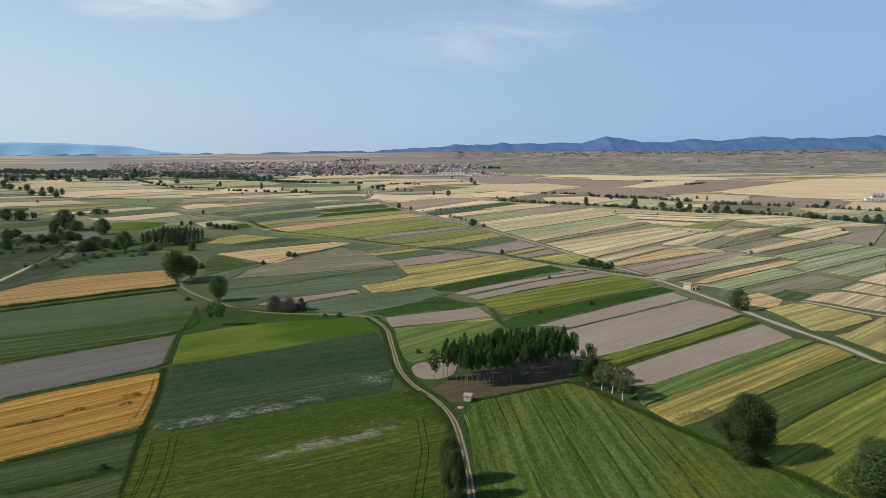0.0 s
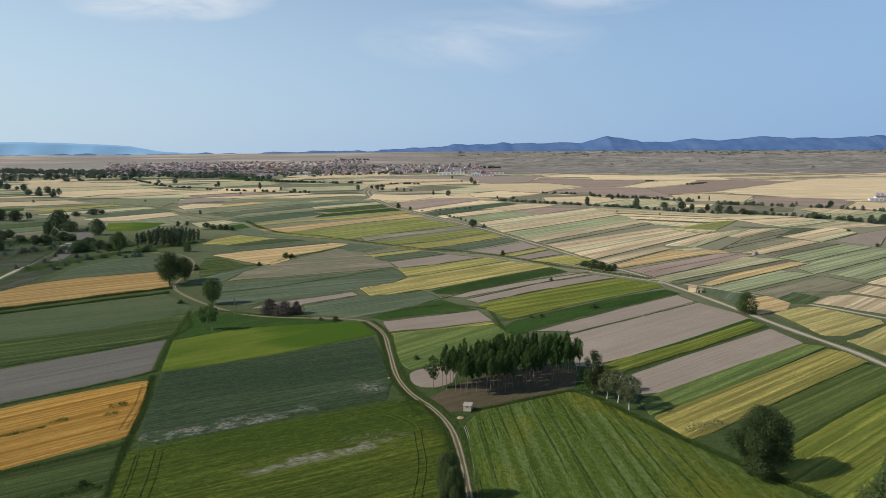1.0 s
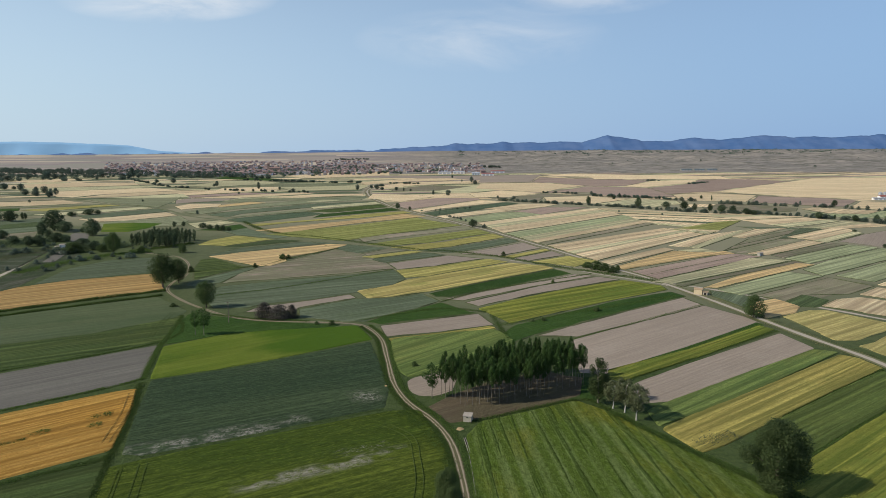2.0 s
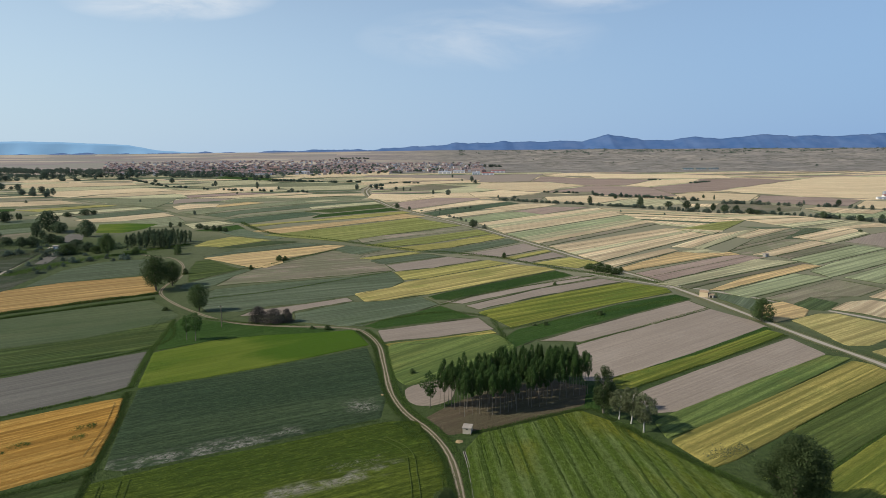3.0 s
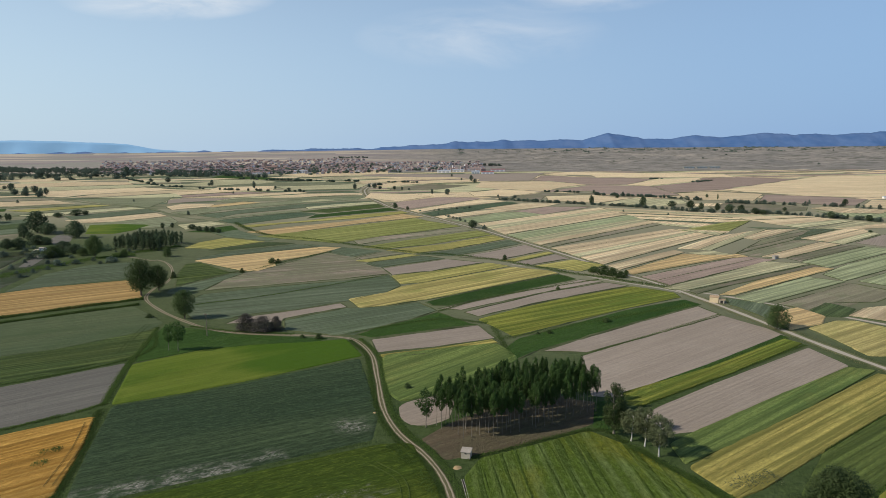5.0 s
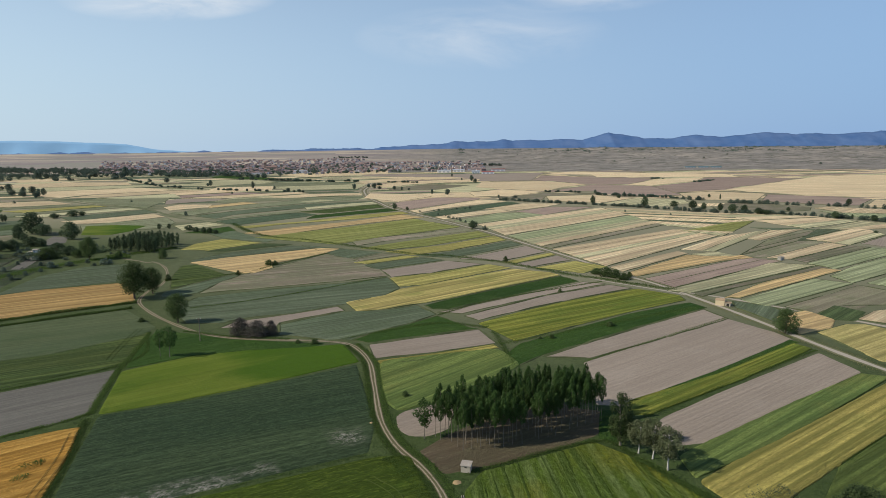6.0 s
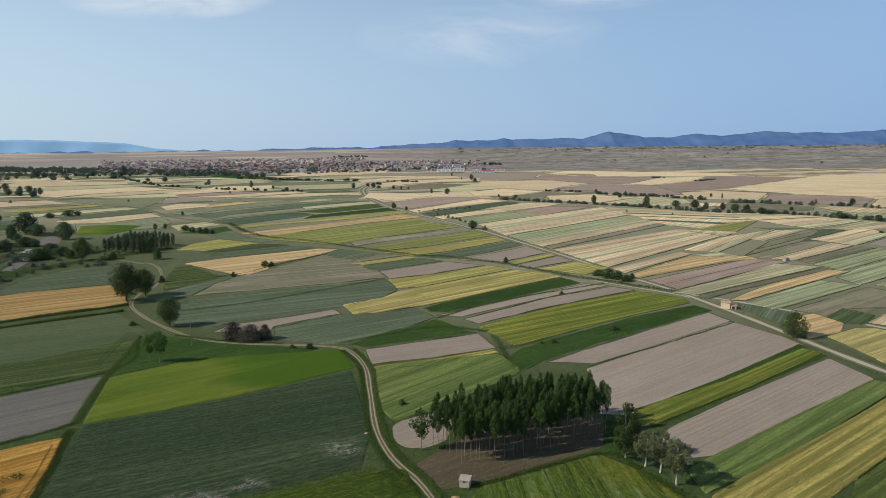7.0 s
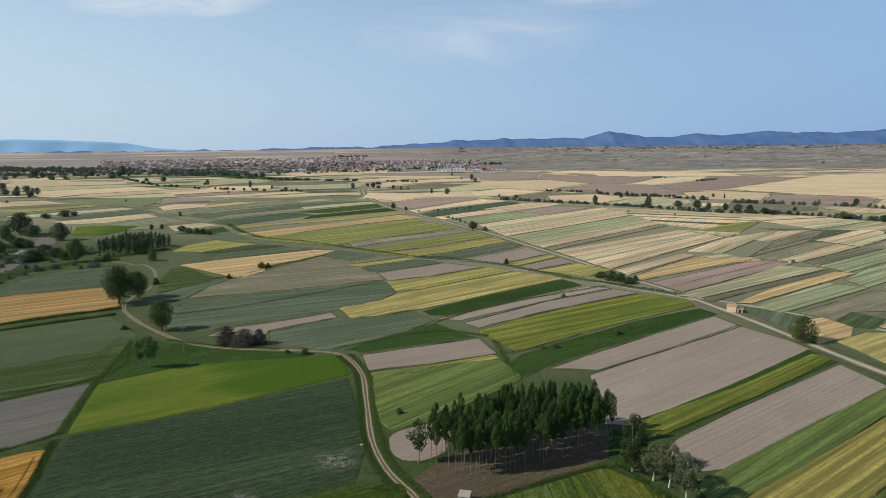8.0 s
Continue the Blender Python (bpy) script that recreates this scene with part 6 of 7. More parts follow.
tree("oak", -257.1, 609.8, 5.1, 4.3)
tree("oak", -250.0, 613.9, 4.6, 3.8)
tree("oak", -226.2, 599.9, 5.0, 7.5)
tree("oak", -216.6, 591.1, 4.4, 6.3)
tree("oak", -206.7, 582.5, 5.4, 5.2)
tree("oak", -201.5, 582.3, 4.9, 6.2)
tree("oak", -194.9, 578.1, 3.8, 5.2)
tree("bush", -278.0, 719.4, 4.7, 4.5)
tree("bush", -415.8, 882.1, 3.2, 3.1)
tree("bush", -565.7, 873.3, 4.0, 3.9)
tree("oak", -610.6, 1006.7, 11.1, 8.0)
tree("oak", -658.9, 1033.7, 11.4, 9.1)
tree("oak", -652.4, 1045.5, 11.5, 12.0)
tree("oak", -634.9, 1032.0, 8.5, 8.2)
tree("oak", -730.2, 1103.4, 12.2, 12.7)
tree("oak", -762.4, 1134.0, 6.2, 8.0)
tree("oak", -780.5, 1135.4, 11.5, 15.0)
tree("oak", -826.3, 1184.2, 15.2, 12.5)
tree("oak", -969.4, 1420.8, 11.7, 22.5)
tree("oak", -985.7, 1422.4, 15.6, 10.0)
tree("oak", -953.9, 1465.0, 13.4, 12.9)
tree("oak", -928.1, 1486.3, 19.1, 13.1)
tree("oak", -937.3, 1512.0, 15.2, 12.0)
tree("oak", -904.2, 1483.9, 12.2, 11.8)
tree("oak", -886.0, 1482.0, 10.9, 15.7)
tree("oak", -875.5, 1557.3, 8.6, 11.0)
tree("oak", -830.2, 1552.3, 9.9, 19.1)
tree("oak", -817.3, 1578.0, 5.8, 11.1)
tree("oak", -750.9, 1492.4, 12.3, 15.8)
tree("oak", -737.0, 1490.9, 13.7, 15.8)
tree("oak", -768.7, 1572.6, 23.0, 16.6)
tree("oak", -595.8, 1322.2, 7.3, 9.3)
tree("oak", -559.3, 1318.7, 9.7, 11.6)
tree("oak", -427.4, 1199.1, 11.0, 6.3)
tree("oak", -432.9, 1199.5, 5.5, 6.4)
tree("oak", -329.8, 1128.9, 12.4, 6.0)
tree("oak", -288.4, 1111.1, 5.1, 4.9)
tree("oak", -257.8, 1080.9, 4.0, 7.6)
tree("oak", -325.9, 1010.1, 3.7, 3.6)
tree("oak", -336.5, 1669.8, 12.2, 7.3)
tree("oak", -152.8, 1100.3, 9.1, 7.8)
tree("oak", -121.1, 1112.1, 8.2, 8.8)
tree("oak", -110.8, 1097.0, 5.0, 7.8)
tree("oak", -85.4, 1081.2, 6.0, 6.7)
tree("oak", -72.1, 1066.6, 5.9, 3.8)
tree("oak", -60.8, 1065.7, 3.9, 3.8)
tree("oak", -59.3, 773.9, 7.1, 6.2)
tree("oak", -44.1, 759.2, 4.2, 4.0)
tree("oak", -21.6, 988.5, 7.3, 4.4)
tree("oak", 1.0, 975.5, 8.1, 8.6)
tree("oak", 47.9, 1300.6, 11.9, 8.0)
tree("oak", 52.4, 1243.0, 8.0, 8.8)
tree("oak", 29.0, 1322.6, 4.9, 3.5)
tree("oak", 10.3, 1460.5, 6.7, 5.1)
tree("oak", 71.2, 917.8, 4.2, 3.2)
tree("oak", 92.6, 906.5, 4.2, 6.4)
tree("oak", 177.9, 821.2, 10.6, 6.6)
tree("oak", 217.5, 983.0, 5.4, 4.3)
tree("oak", 245.0, 926.5, 6.8, 3.3)
tree("oak", 229.6, 897.6, 4.1, 5.6)
tree("oak", 228.7, 779.9, 12.2, 8.3)
tree("oak", 261.6, 778.0, 7.2, 9.7)
tree("oak", 277.3, 762.9, 9.2, 10.2)
tree("oak", 284.1, 748.7, 7.6, 6.6)
tree("oak", 296.3, 734.7, 8.8, 6.5)
tree("oak", 306.3, 727.8, 8.1, 10.3)
tree("oak", 316.1, 720.9, 8.0, 7.7)
tree("oak", 322.2, 702.2, 6.5, 10.0)
tree("oak", 327.3, 696.0, 5.1, 7.4)
tree("oak", 350.4, 899.4, 5.0, 4.0)
tree("oak", 353.2, 870.8, 7.2, 2.3)
tree("oak", 367.8, 731.0, 4.1, 4.5)
tree("oak", 375.6, 660.1, 7.3, 7.6)
tree("oak", 467.9, 788.8, 7.3, 7.0)
tree("oak", 474.6, 773.5, 3.6, 2.1)
tree("oak", 388.4, 654.3, 4.8, 2.3)
tree("oak", 398.8, 638.5, 5.9, 8.0)
tree("oak", 415.8, 632.8, 7.0, 5.6)
tree("oak", 418.4, 618.3, 9.2, 7.7)
tree("oak", 350.2, 561.5, 2.1, 4.0)
tree("oak", 319.4, 477.1, 2.7, 3.4)
tree("bush", 191.8, 727.2, 2.7, 2.6)
tree("bush", 229.3, 694.9, 2.6, 2.5)
tree("bush", 435.9, 806.2, 5.2, 3.6)

# poplar grove in planted rows
grove_corners = np.array([(-2.6, 201.0), (0.5, 196.0), (5.4, 190.8), (11.0, 190.0), (24.0, 195.6), (38.0, 205.0), (44.0, 208.5), (45.0, 219.0), (29.5, 221.0), (18.0, 217.5), (8.0, 211.0)])


def inside(p, poly):
    hit = False
    for (x0, y0), (x1, y1) in zip(poly, np.roll(poly, -1, 0)):
        if (y0 > p[1]) != (y1 > p[1]) and p[0] < (x1 - x0) * (p[1] - y0) / (y1 - y0) + x0:
            hit = not hit
    return hit


gd = np.array((math.cos(0.42), math.sin(0.42)))
for i in range(-14, 25):
    for j in range(-14, 18):
        q = np.array((10.0, 188.0)) + gd * i * 2.6 + np.array((-gd[1], gd[0])) * j * 2.6
        if inside(q, grove_corners) and rng.random() < 0.9:
            q = q + rng.normal(0, 0.25, 2)
            tree("grove", float(q[0]), float(q[1]), rng.uniform(11.4, 13.4), rng.uniform(2.1, 3.0), "poplar grove")
# small plantation beyond the left wood
for i in range(11):
    for j in range(5):
        x, y = -240 + i * 3.5 + j * 0.6, 494 + j * 8.5 - i * 0.9
        if rng.random() < 0.92:
            tree("conifer", x + rng.normal(0, 0.5), y + rng.normal(0, 0.5), rng.uniform(9.6, 11.0), rng.uniform(3.6, 4.4), "far plantation")

# hedgerows of the plain
for pts, sp, hh, ww in (
    (((69, 884), (118, 847), (152, 826), (213, 782), (246, 753)), 4.2, 3.2, 6.5),
    (((246, 753), (265, 733), (289, 711), (330, 704), (367.0, 680.6), (381.8, 664.1), (401.2, 638.5), (420.5, 610.2), (440.3, 584.3)), 3.6, 3.6, 6.5),
    (((146, 1017), (201, 998)), 4.5, 3.2, 6),
    (((213, 953), (260, 925), (305, 890)), 3.6, 5.0, 8),
    (((308, 876), (328, 858)), 3.6, 4.5, 7),
    (((343, 820), (384, 807), (418, 784)), 4.2, 4.2, 7),
    (((438, 776), (458, 773)), 4, 4.2, 7),
    (((461, 758), (497, 724)), 8, 4, 6),
    (((-34, 741), (29, 773)), 9, 2.2, 4),
    (((-699, 1428), (-526, 1204), (-405, 1107), (-337, 1077), (-213, 1034)), 13, 5.0, 8),
    (((-353, 1366), (-221, 1298)), 6, 5.0, 9),
    (((-201, 1317), (-163, 1295)), 6, 5.0, 8),
    (((-115, 1274), (-56, 1253)), 6, 5.0, 8),
    (((-139, 1140), (-118, 1187)), 6, 6.0, 8),
    (((-467, 1416), (-324, 1343)), 12, 6.0, 8),
    (((-8, 712), (20, 645)), 9, 2.6, 4),
):
    if pts[0][1] > 950:
        belt("far_hedgerow", "thin broken hedgerow of dark shrubs across the far plain", (pts,), sp * 0.8, hh * 0.7, ww * 0.55, 2.0)
    else:
        row("farbush", pts, sp * 0.8, hh, ww * 0.85, 1.6, "hedgerow shrubs", 0.08)
# belts of trees before the village and on the western plain
belt("tree_belt", "belt of dark green trees before the village", (((-1378, 1892), (-1112, 1763), (-913, 1684), (-790, 1676), (-657, 1607), (-527, 1517)), ((-1350, 1940), (-1080, 1800), (-800, 1720), (-560, 1660)), ((-1400, 2010), (-1100, 1880), (-850, 1800))), 5, 9, 11, 22)
belt("tree_belt", "scattered dark trees on the western plain", (((-1219, 1672), (-1002, 1544), (-845, 1509)), ((-556, 1601), (-430, 1500))), 15, 9, 12, 15)
belt("tree_belt", "scattered dark trees between the western plots", (((-1177, 1677), (-937, 1574), (-736, 1535)), ((-971, 1382), (-924, 1423), (-899, 1445)), ((-864, 1397), (-780, 1415)), ((-783, 1438), (-695, 1433)), ((-655, 1504), (-579, 1608), (-411, 1441))), 13, 8, 10, 9)
row("far", ((-661, 1014), (-587, 966)), 12, 7, 8, 6, "tree belt")
row("farbush", ((-335, 420), (-300, 470), (-270, 455), (-235, 440), (-212, 446)), 8, 3.2, 6, 6, "west wood")

# ---- village ----
HOUSES = [make_house(w, d, h, r) for w, d, h, r in ((8.5, 8, 5.6, 1.6), (10, 8, 5.8, 1.6), (7.5, 7, 3.4, 1.4), (12, 8, 6.0, 1.8), (8, 8, 7.4, 1.5), (16, 10, 5.5, 2.0))]
vr = np.random.default_rng(11)
taken = {}


def village_spot():
    """A free plot: the old town is dense, its eastern quarter loose."""
    while True:
        if vr.random() < 0.8:
            u, y = vr.uniform(-0.53, -0.12), vr.triangular(1560, 1760, 2750)
            if y < 1560 + 1000 * abs(u + 0.3) ** 1.4:
                continue
        else:
            u, y = vr.uniform(-0.15, 0.055), vr.uniform(1720, 2250)
        x = u * y
        cell = (int(x // 9), int(y // 12))
        if cell not in taken:
            taken[cell] = True
            return x, y, vr.choice((0.2, 0.2 + math.pi / 2)) + vr.normal(0, 0.12)


for i in range(290):
    x, y, turn = village_spot()
    src = HOUSES[i] if i < 6 else HOUSES[int(vr.choice(6, p=(0.26, 0.26, 0.2, 0.12, 0.12, 0.04)))]
    m = Matrix.LocRotScale((x, y, ground_z(x, y)), Euler((0, 0, turn)), (0.82, 0.82, 0.85))
    if i < 6:
        src.matrix_basis = m
        ob = src
    else:
        keep = src.matrix_basis.copy()
        src.matrix_basis = Matrix.Identity(4)
        ob = copy_thing(src, m)
        src.matrix_basis = keep
    tagged(ob, group="village houses")



def church(x, y, turn):
    root = thing("village_church", "brown stone church with a square bell tower above the roofs", "church", pose(x, y, ground_z(x, y), 0, 0, turn))
    v, f = gable_wall(30, 13, 10, 3)
    mesh_object("nave", v, f, CHURCH_STONE, root)
    v, f = gable_mesh(30, 13, 10, 3)
    mesh_object("roof", v, f, CHURCH_ROOF, root)
    tower = part("tower", box(bmesh.new(), -20.5, -14.5, -3.2, 3.2, -1.5, 21), CHURCH_STONE, root)
    bm = bmesh.new()
    bmesh.ops.create_cone(bm, cap_ends=True, segments=4, radius1=5.0, radius2=0.2, depth=3.6, matrix=Matrix.Translation((-17.5, 0, 22.8)) @ Matrix.Rotation(math.pi / 4, 4, "Z"))
    part("tower_roof", bm, CHURCH_ROOF, tower)
    for k in (-1.4, 1.4):
        part("bell_opening", box(bmesh.new(), -17.5 + k - 0.6, -17.5 + k + 0.6, -3.3, -3.1, 16.5, 19.5), OPENING_SHADE, tower)
    for k in range(4):
        part("window", box(bmesh.new(), -10 + 6.5 * k - 0.5, -10 + 6.5 * k + 0.5, -6.6, -6.4, 4.5, 7.5), OPENING_SHADE, root)
    return root


CHURCH_STONE = surface("church_stone", (0.36, 0.27, 0.22), (0.29, 0.22, 0.18), 0.4)
CHURCH_ROOF = surface("church_tiles", (0.27, 0.18, 0.15), (0.23, 0.15, 0.125), 0.5)
church(-494, 1850, 4)

# the rest of the village, too many to count
WALLS = [surface("village_wall", a, [0.85 * k for k in a], 0.4) for a in ((0.44, 0.41, 0.39), (0.34, 0.26, 0.24), (0.7, 0.69, 0.69), (0.4, 0.33, 0.3))]
ROOFS = [surface("village_roof", a, [0.8 * k for k in a], 0.5) for a in ((0.29, 0.195, 0.165), (0.34, 0.245, 0.215), (0.25, 0.2, 0.185))]
v, f, idx = [], [], []
for i in range(1250):
    x, y, turn = village_spot()
    w, d, h, r = vr.uniform(5.5, 9.5), vr.uniform(5.5, 7.5), vr.uniform(2.8, 5.6), vr.uniform(1.2, 1.9)
    m = Matrix.LocRotScale((x, y, ground_z(x, y)), Euler((0, 0, turn)), None)
    for (pv, pf), slot in ((gable_wall(w, d, h, r), int(vr.integers(4))), (gable_mesh(w, d, h, r), 4 + int(vr.integers(3)))):
        n = len(v)
        v += [tuple(m @ Vector(p)) for p in pv]
        f += [tuple(n + k for k in q) for q in pf]
        idx += [slot] * len(pf)
tagged(mesh_object("village_houses", v, f, WALLS + ROOFS, idx=idx), "dense old village of small tiled houses", "houses", kind="stuff")
belt("village_trees", "dark garden trees among the village houses", (((-780, 1610), (-480, 1640), (-240, 1680), (-20, 1860)), ((-850, 1920), (-470, 2000), (-240, 2050)), ((-570, 1740), (-330, 1800), (-190, 1780)), ((-760, 1760), (-420, 1900), (-150, 1950))), 6, 6.5, 8, 45)


belt("tree_row", "dark row of trees on the slope behind the sheds", (((47, 2060), (105, 2050), (165, 2040)),), 5, 7, 8, 3)
belt("tree_row", "dark scrub on the slope above the village", (((-490, 2800), (-420, 2790), (-350, 2800)),), 7, 7, 12, 18)
belt("tree_row", "dark scrub on a bank among the dry fields", ((((455, 1222), (508, 1274)), ((408, 1333), (439, 1338))),)[0], 4, 2.5, 5, 2)

# ---- small buildings and works ----
def pump_hut(x, y, turn):
    root = thing("pump_hut", "small pale plastered pump hut with sloping sheet roof", "hut", pose(x, y, 0, 0, 0, turn) @ Matrix.Scale(0.86, 4))
    bm = box(bmesh.new(), -1.3, 1.3, -1.2, 1.2, -0.2, 2.0)
    for v in bm.verts:
        if v.co.z > 1:
            v.co.z += 0.2 if v.co.y > 0 else 0.0
    part("wall", bm, PLASTER, root)
    bm = box(bmesh.new(), -1.5, 1.5, -1.4, 1.4, 2.0, 2.1, 0.02)
    for v in bm.verts:
        v.co.z += 0.1 + v.co.y * 0.085
    part("roof", bm, ROOF_SHEET, root, "weathered beige fibre-cement roof sheet")
    door = part("door", box(bmesh.new(), -1.34, -1.28, -0.45, 0.4, 0.0, 1.8, 0.01), TIMBER, root, "grey metal door")
    part("handle", box(bmesh.new(), -1.38, -1.34, 0.22, 0.3, 0.9, 1.0), STEEL, door)
    part("vent", box(bmesh.new(), -0.3, 0.3, -1.23, -1.19, 1.4, 1.7), OPENING_SHADE, root)
    return root


def field_barn(x, y, turn):
    root = thing("field_barn", "small stone field barn with a low lean-to, beside the gravel road", "barn", pose(x, y, 0, 0, 0, turn) @ Matrix.Scale(0.85, 4))
    v, f = gable_wall(4.6, 4.6, 3.0, 0.5)
    mesh_object("wall", v, f, CREAM, root)
    v, f = gable_mesh(4.6, 4.6, 3.0, 0.5, 0.15)
    mesh_object("roof", v, f, TILES, root)
    door = part("door", box(bmesh.new(), 2.27, 2.35, -1.0, 0.6, 0, 2.3, 0.02), OPENING_SHADE, root)
    part("lintel", box(bmesh.new(), 2.29, 2.39, -1.2, 0.8, 2.32, 2.5), TIMBER, root)
    lean = part("lean_to", box(bmesh.new(), 2.7, 5.2, -2.0, 1.2, -0.2, 1.7), PLASTER, root, "low tumbledown stone lean-to")
    bm = box(bmesh.new(), 2.6, 5.5, -2.2, 1.4, 1.72, 1.86)
    for v in bm.verts:
        v.co.z += (5.5 - v.co.x) * 0.12
    part("lean_to_roof", bm, TILES, lean)
    part("opening", box(bmesh.new(), 3.3, 4.6, -2.04, -1.96, 0, 1.5), OPENING_SHADE, lean)
    return root


def utility_pole(x, y, high):
    root = thing("utility_pole", "slim wooden utility pole standing in the meadow", "pole", pose(x, y, 0))
    v, f = [], []
    limb(v, f, (0, 0, -0.3), (0, 0, high), 0.14, 0.09, 8, 3)
    mesh_object("pole", v, f, TIMBER, root, smooth=True)
    arm = part("crossarm", box(bmesh.new(), -0.9, 0.9, -0.06, 0.06, high - 0.7, high - 0.55, 0.01), TIMBER, root)
    for x in (-0.8, 0.0, 0.8):
        bm = bmesh.new()
        bmesh.ops.create_cone(bm, cap_ends=True, segments=8, radius1=0.07, radius2=0.04, depth=0.22, matrix=Matrix.Translation((x, 0, high - 0.44)))
        part("insulator", bm, WHITE_WALL, arm)
    return root


def channel(points):
    """A narrow concrete irrigation channel: two lips and a sunken bed."""
    c = smooth_line(points, 2.5)
    s = sides(c)
    root = thing("irrigation_channel", "narrow pale concrete irrigation channel along the track", "channel", kind="structure")
    # bed coloured near black for the shade between the lips
    for name, prof, mat in (("lip", ((-0.26, 0.0), (-0.26, 0.22), (-0.18, 0.22), (-0.18, 0.05)), CONCRETE), ("lip", ((0.18, 0.05), (0.18, 0.22), (0.26, 0.22), (0.26, 0.0)), CONCRETE),
                            ("channel_bed", ((-0.18, 0.06), (0.18, 0.06)), OPENING_SHADE)):
        v, f, k = [], [], len(prof)
        for p, q in zip(c, s):
            v += [(p[0] - q[0] * a, p[1] - q[1] * a, z) for a, z in prof]
        for i in range(len(c) - 1):
            f += [(i * k + j, i * k + j + 1, (i + 1) * k + j + 1, (i + 1) * k + j) for j in range(k - 1)]
        mesh_object(name, v, f, mat, root)
    return root


def shed(x, y, turn, w, d, h, rise, wall, roof, label):
    root = thing("farm_shed", label, "shed", pose(x, y, ground_z(x, y), 0, 0, turn))
    v, f = gable_wall(w, d, h, rise)
    mesh_object("wall", v, f, wall, root)
    v, f = gable_mesh(w, d, h, rise)
    mesh_object("roof", v, f, roof, root)
    for k in range(3 if w > 10 else 1):
        px = w * (-0.3 + 0.3 * k)
        half = w * 0.1 if w > 10 else 0.45
        part("door", box(bmesh.new(), px - half, px + half, -d / 2 - 0.06, -d / 2 + 0.1, 0, min(h - 0.4, 4)), GREY_ROOF, root)
    return root


def silo(x, y, high, r):
    root = thing("grain_silo", "pale steel grain silo with a conical top", "silo", pose(x, y, ground_z(x, y)), "farm silos")
    bm = bmesh.new()
    bmesh.ops.create_cone(bm, cap_ends=True, segments=20, radius1=r, radius2=r, depth=high, matrix=Matrix.Translation((0, 0, high / 2)))
    part("body", bm, STEEL, root)
    bm = bmesh.new()
    bmesh.ops.create_cone(bm, cap_ends=True, segments=20, radius1=r * 1.06, radius2=0.2, depth=r * 0.7, matrix=Matrix.Translation((0, 0, high + r * 0.35)))
    part("cap", bm, STEEL, root)
    return root


pump_hut(6.3, 182.0, -14)
field_barn(128.6, 333.5, -30)
utility_pole(-94.1, 281.4, 9.5)
channel(((7.5, 126.8), (7.2, 138.3), (6.7, 152.8), (5.9, 164.7), (5.1, 171.2)))
shed(213.5, 445, 20, 2.8, 2.4, 1.9, 0.25, CONCRETE, ROOF_SHEET, "small concrete pump house at a field corner")
shed(-289.0, 487, 15, 3.8, 3.2, 2.5, 0.4, WHITE_WALL, ROOF_SHEET, "small white hut among trees")
# farm by the eastern road
shed(592, 884, -8, 14, 8, 4, 1.2, WHITE_WALL, RED_ROOF, "white farm building with a red sheet roof")
shed(578, 872, -8, 18, 5, 2.5, 0.6, WHITE_WALL, GREY_ROOF, "low white farm building")
for k in range(5):
    silo(600 + 5.5 * k, 905 - k, 7, 2.4)
# sheds at the village edge
for x, y, w, wall, roof, text in (
    (-8, 1662, 34, WHITE_WALL, GREY_ROOF, "long white shed with a grey roof"),
    (29, 1692, 30, WHITE_WALL, GREY_ROOF, "white shed with a grey roof"),
    (70, 1611, 20, WHITE_WALL, GREY_ROOF, "white shed with a grey roof"),
    (97, 1579, 30, WHITE_WALL, RED_ROOF, "long white shed with a red roof"),
    (132, 1718, 36, HOUSE_WALL, RED_ROOF, "long brick shed with a red roof"),
    (71, 1775, 40, HOUSE_WALL, HOUSE_ROOF, "long brown shed"),
    (-464, 1630, 46, HOUSE_WALL, HOUSE_ROOF, "long brick barn with a tiled roof"),
    (-376, 1687, 34, WHITE_WALL, GREY_ROOF, "long white shed with a grey roof"),
    (-562, 1733, 36, HOUSE_WALL, HOUSE_ROOF, "brick barn with a tiled roof"),
):
    shed(x, y, -4, w, 12, 5.0, 1.4, wall, roof, text + " at the village edge")
for x in (668, 704, 738):
    shed(x, 1820, -2, 30, 9, 3.0, 1.2, CONCRETE, TEAL_ROOF, "long low livestock barn with a teal roof on the plateau")

# scrub along the plateau's edge
sr = np.random.default_rng(5)
sy = sr.uniform(3300, 4200, 420)
sx = sy * np.clip(sr.normal(0.42, 0.2, 420), 0.02, 0.72)
pos, nrm = [], []
for a, b in zip(sx, sy):
    z = ground_z(a, b)
    for k in range(14):
        pos.append((a + sr.normal(0, 7), b + sr.normal(0, 5), z + sr.uniform(0.5, 6)))
        nrm.append(sr.normal(size=3))
v, f = cards(np.array(pos), np.array(nrm), sr.uniform(3, 6.5, len(pos)))
tagged(mesh_object("scrub", v, f, LEAF_FAR_HAZED), "scattered dark scrub along the edge of the plateau", "scrub", kind="stuff")
for k in range(20):
    y = sr.uniform(1900, 3200)
    x = y * sr.uniform(0.0, 0.68)
    tree("farbush", x, y, sr.uniform(3, 6), sr.uniform(5, 11), "plateau shrubs")

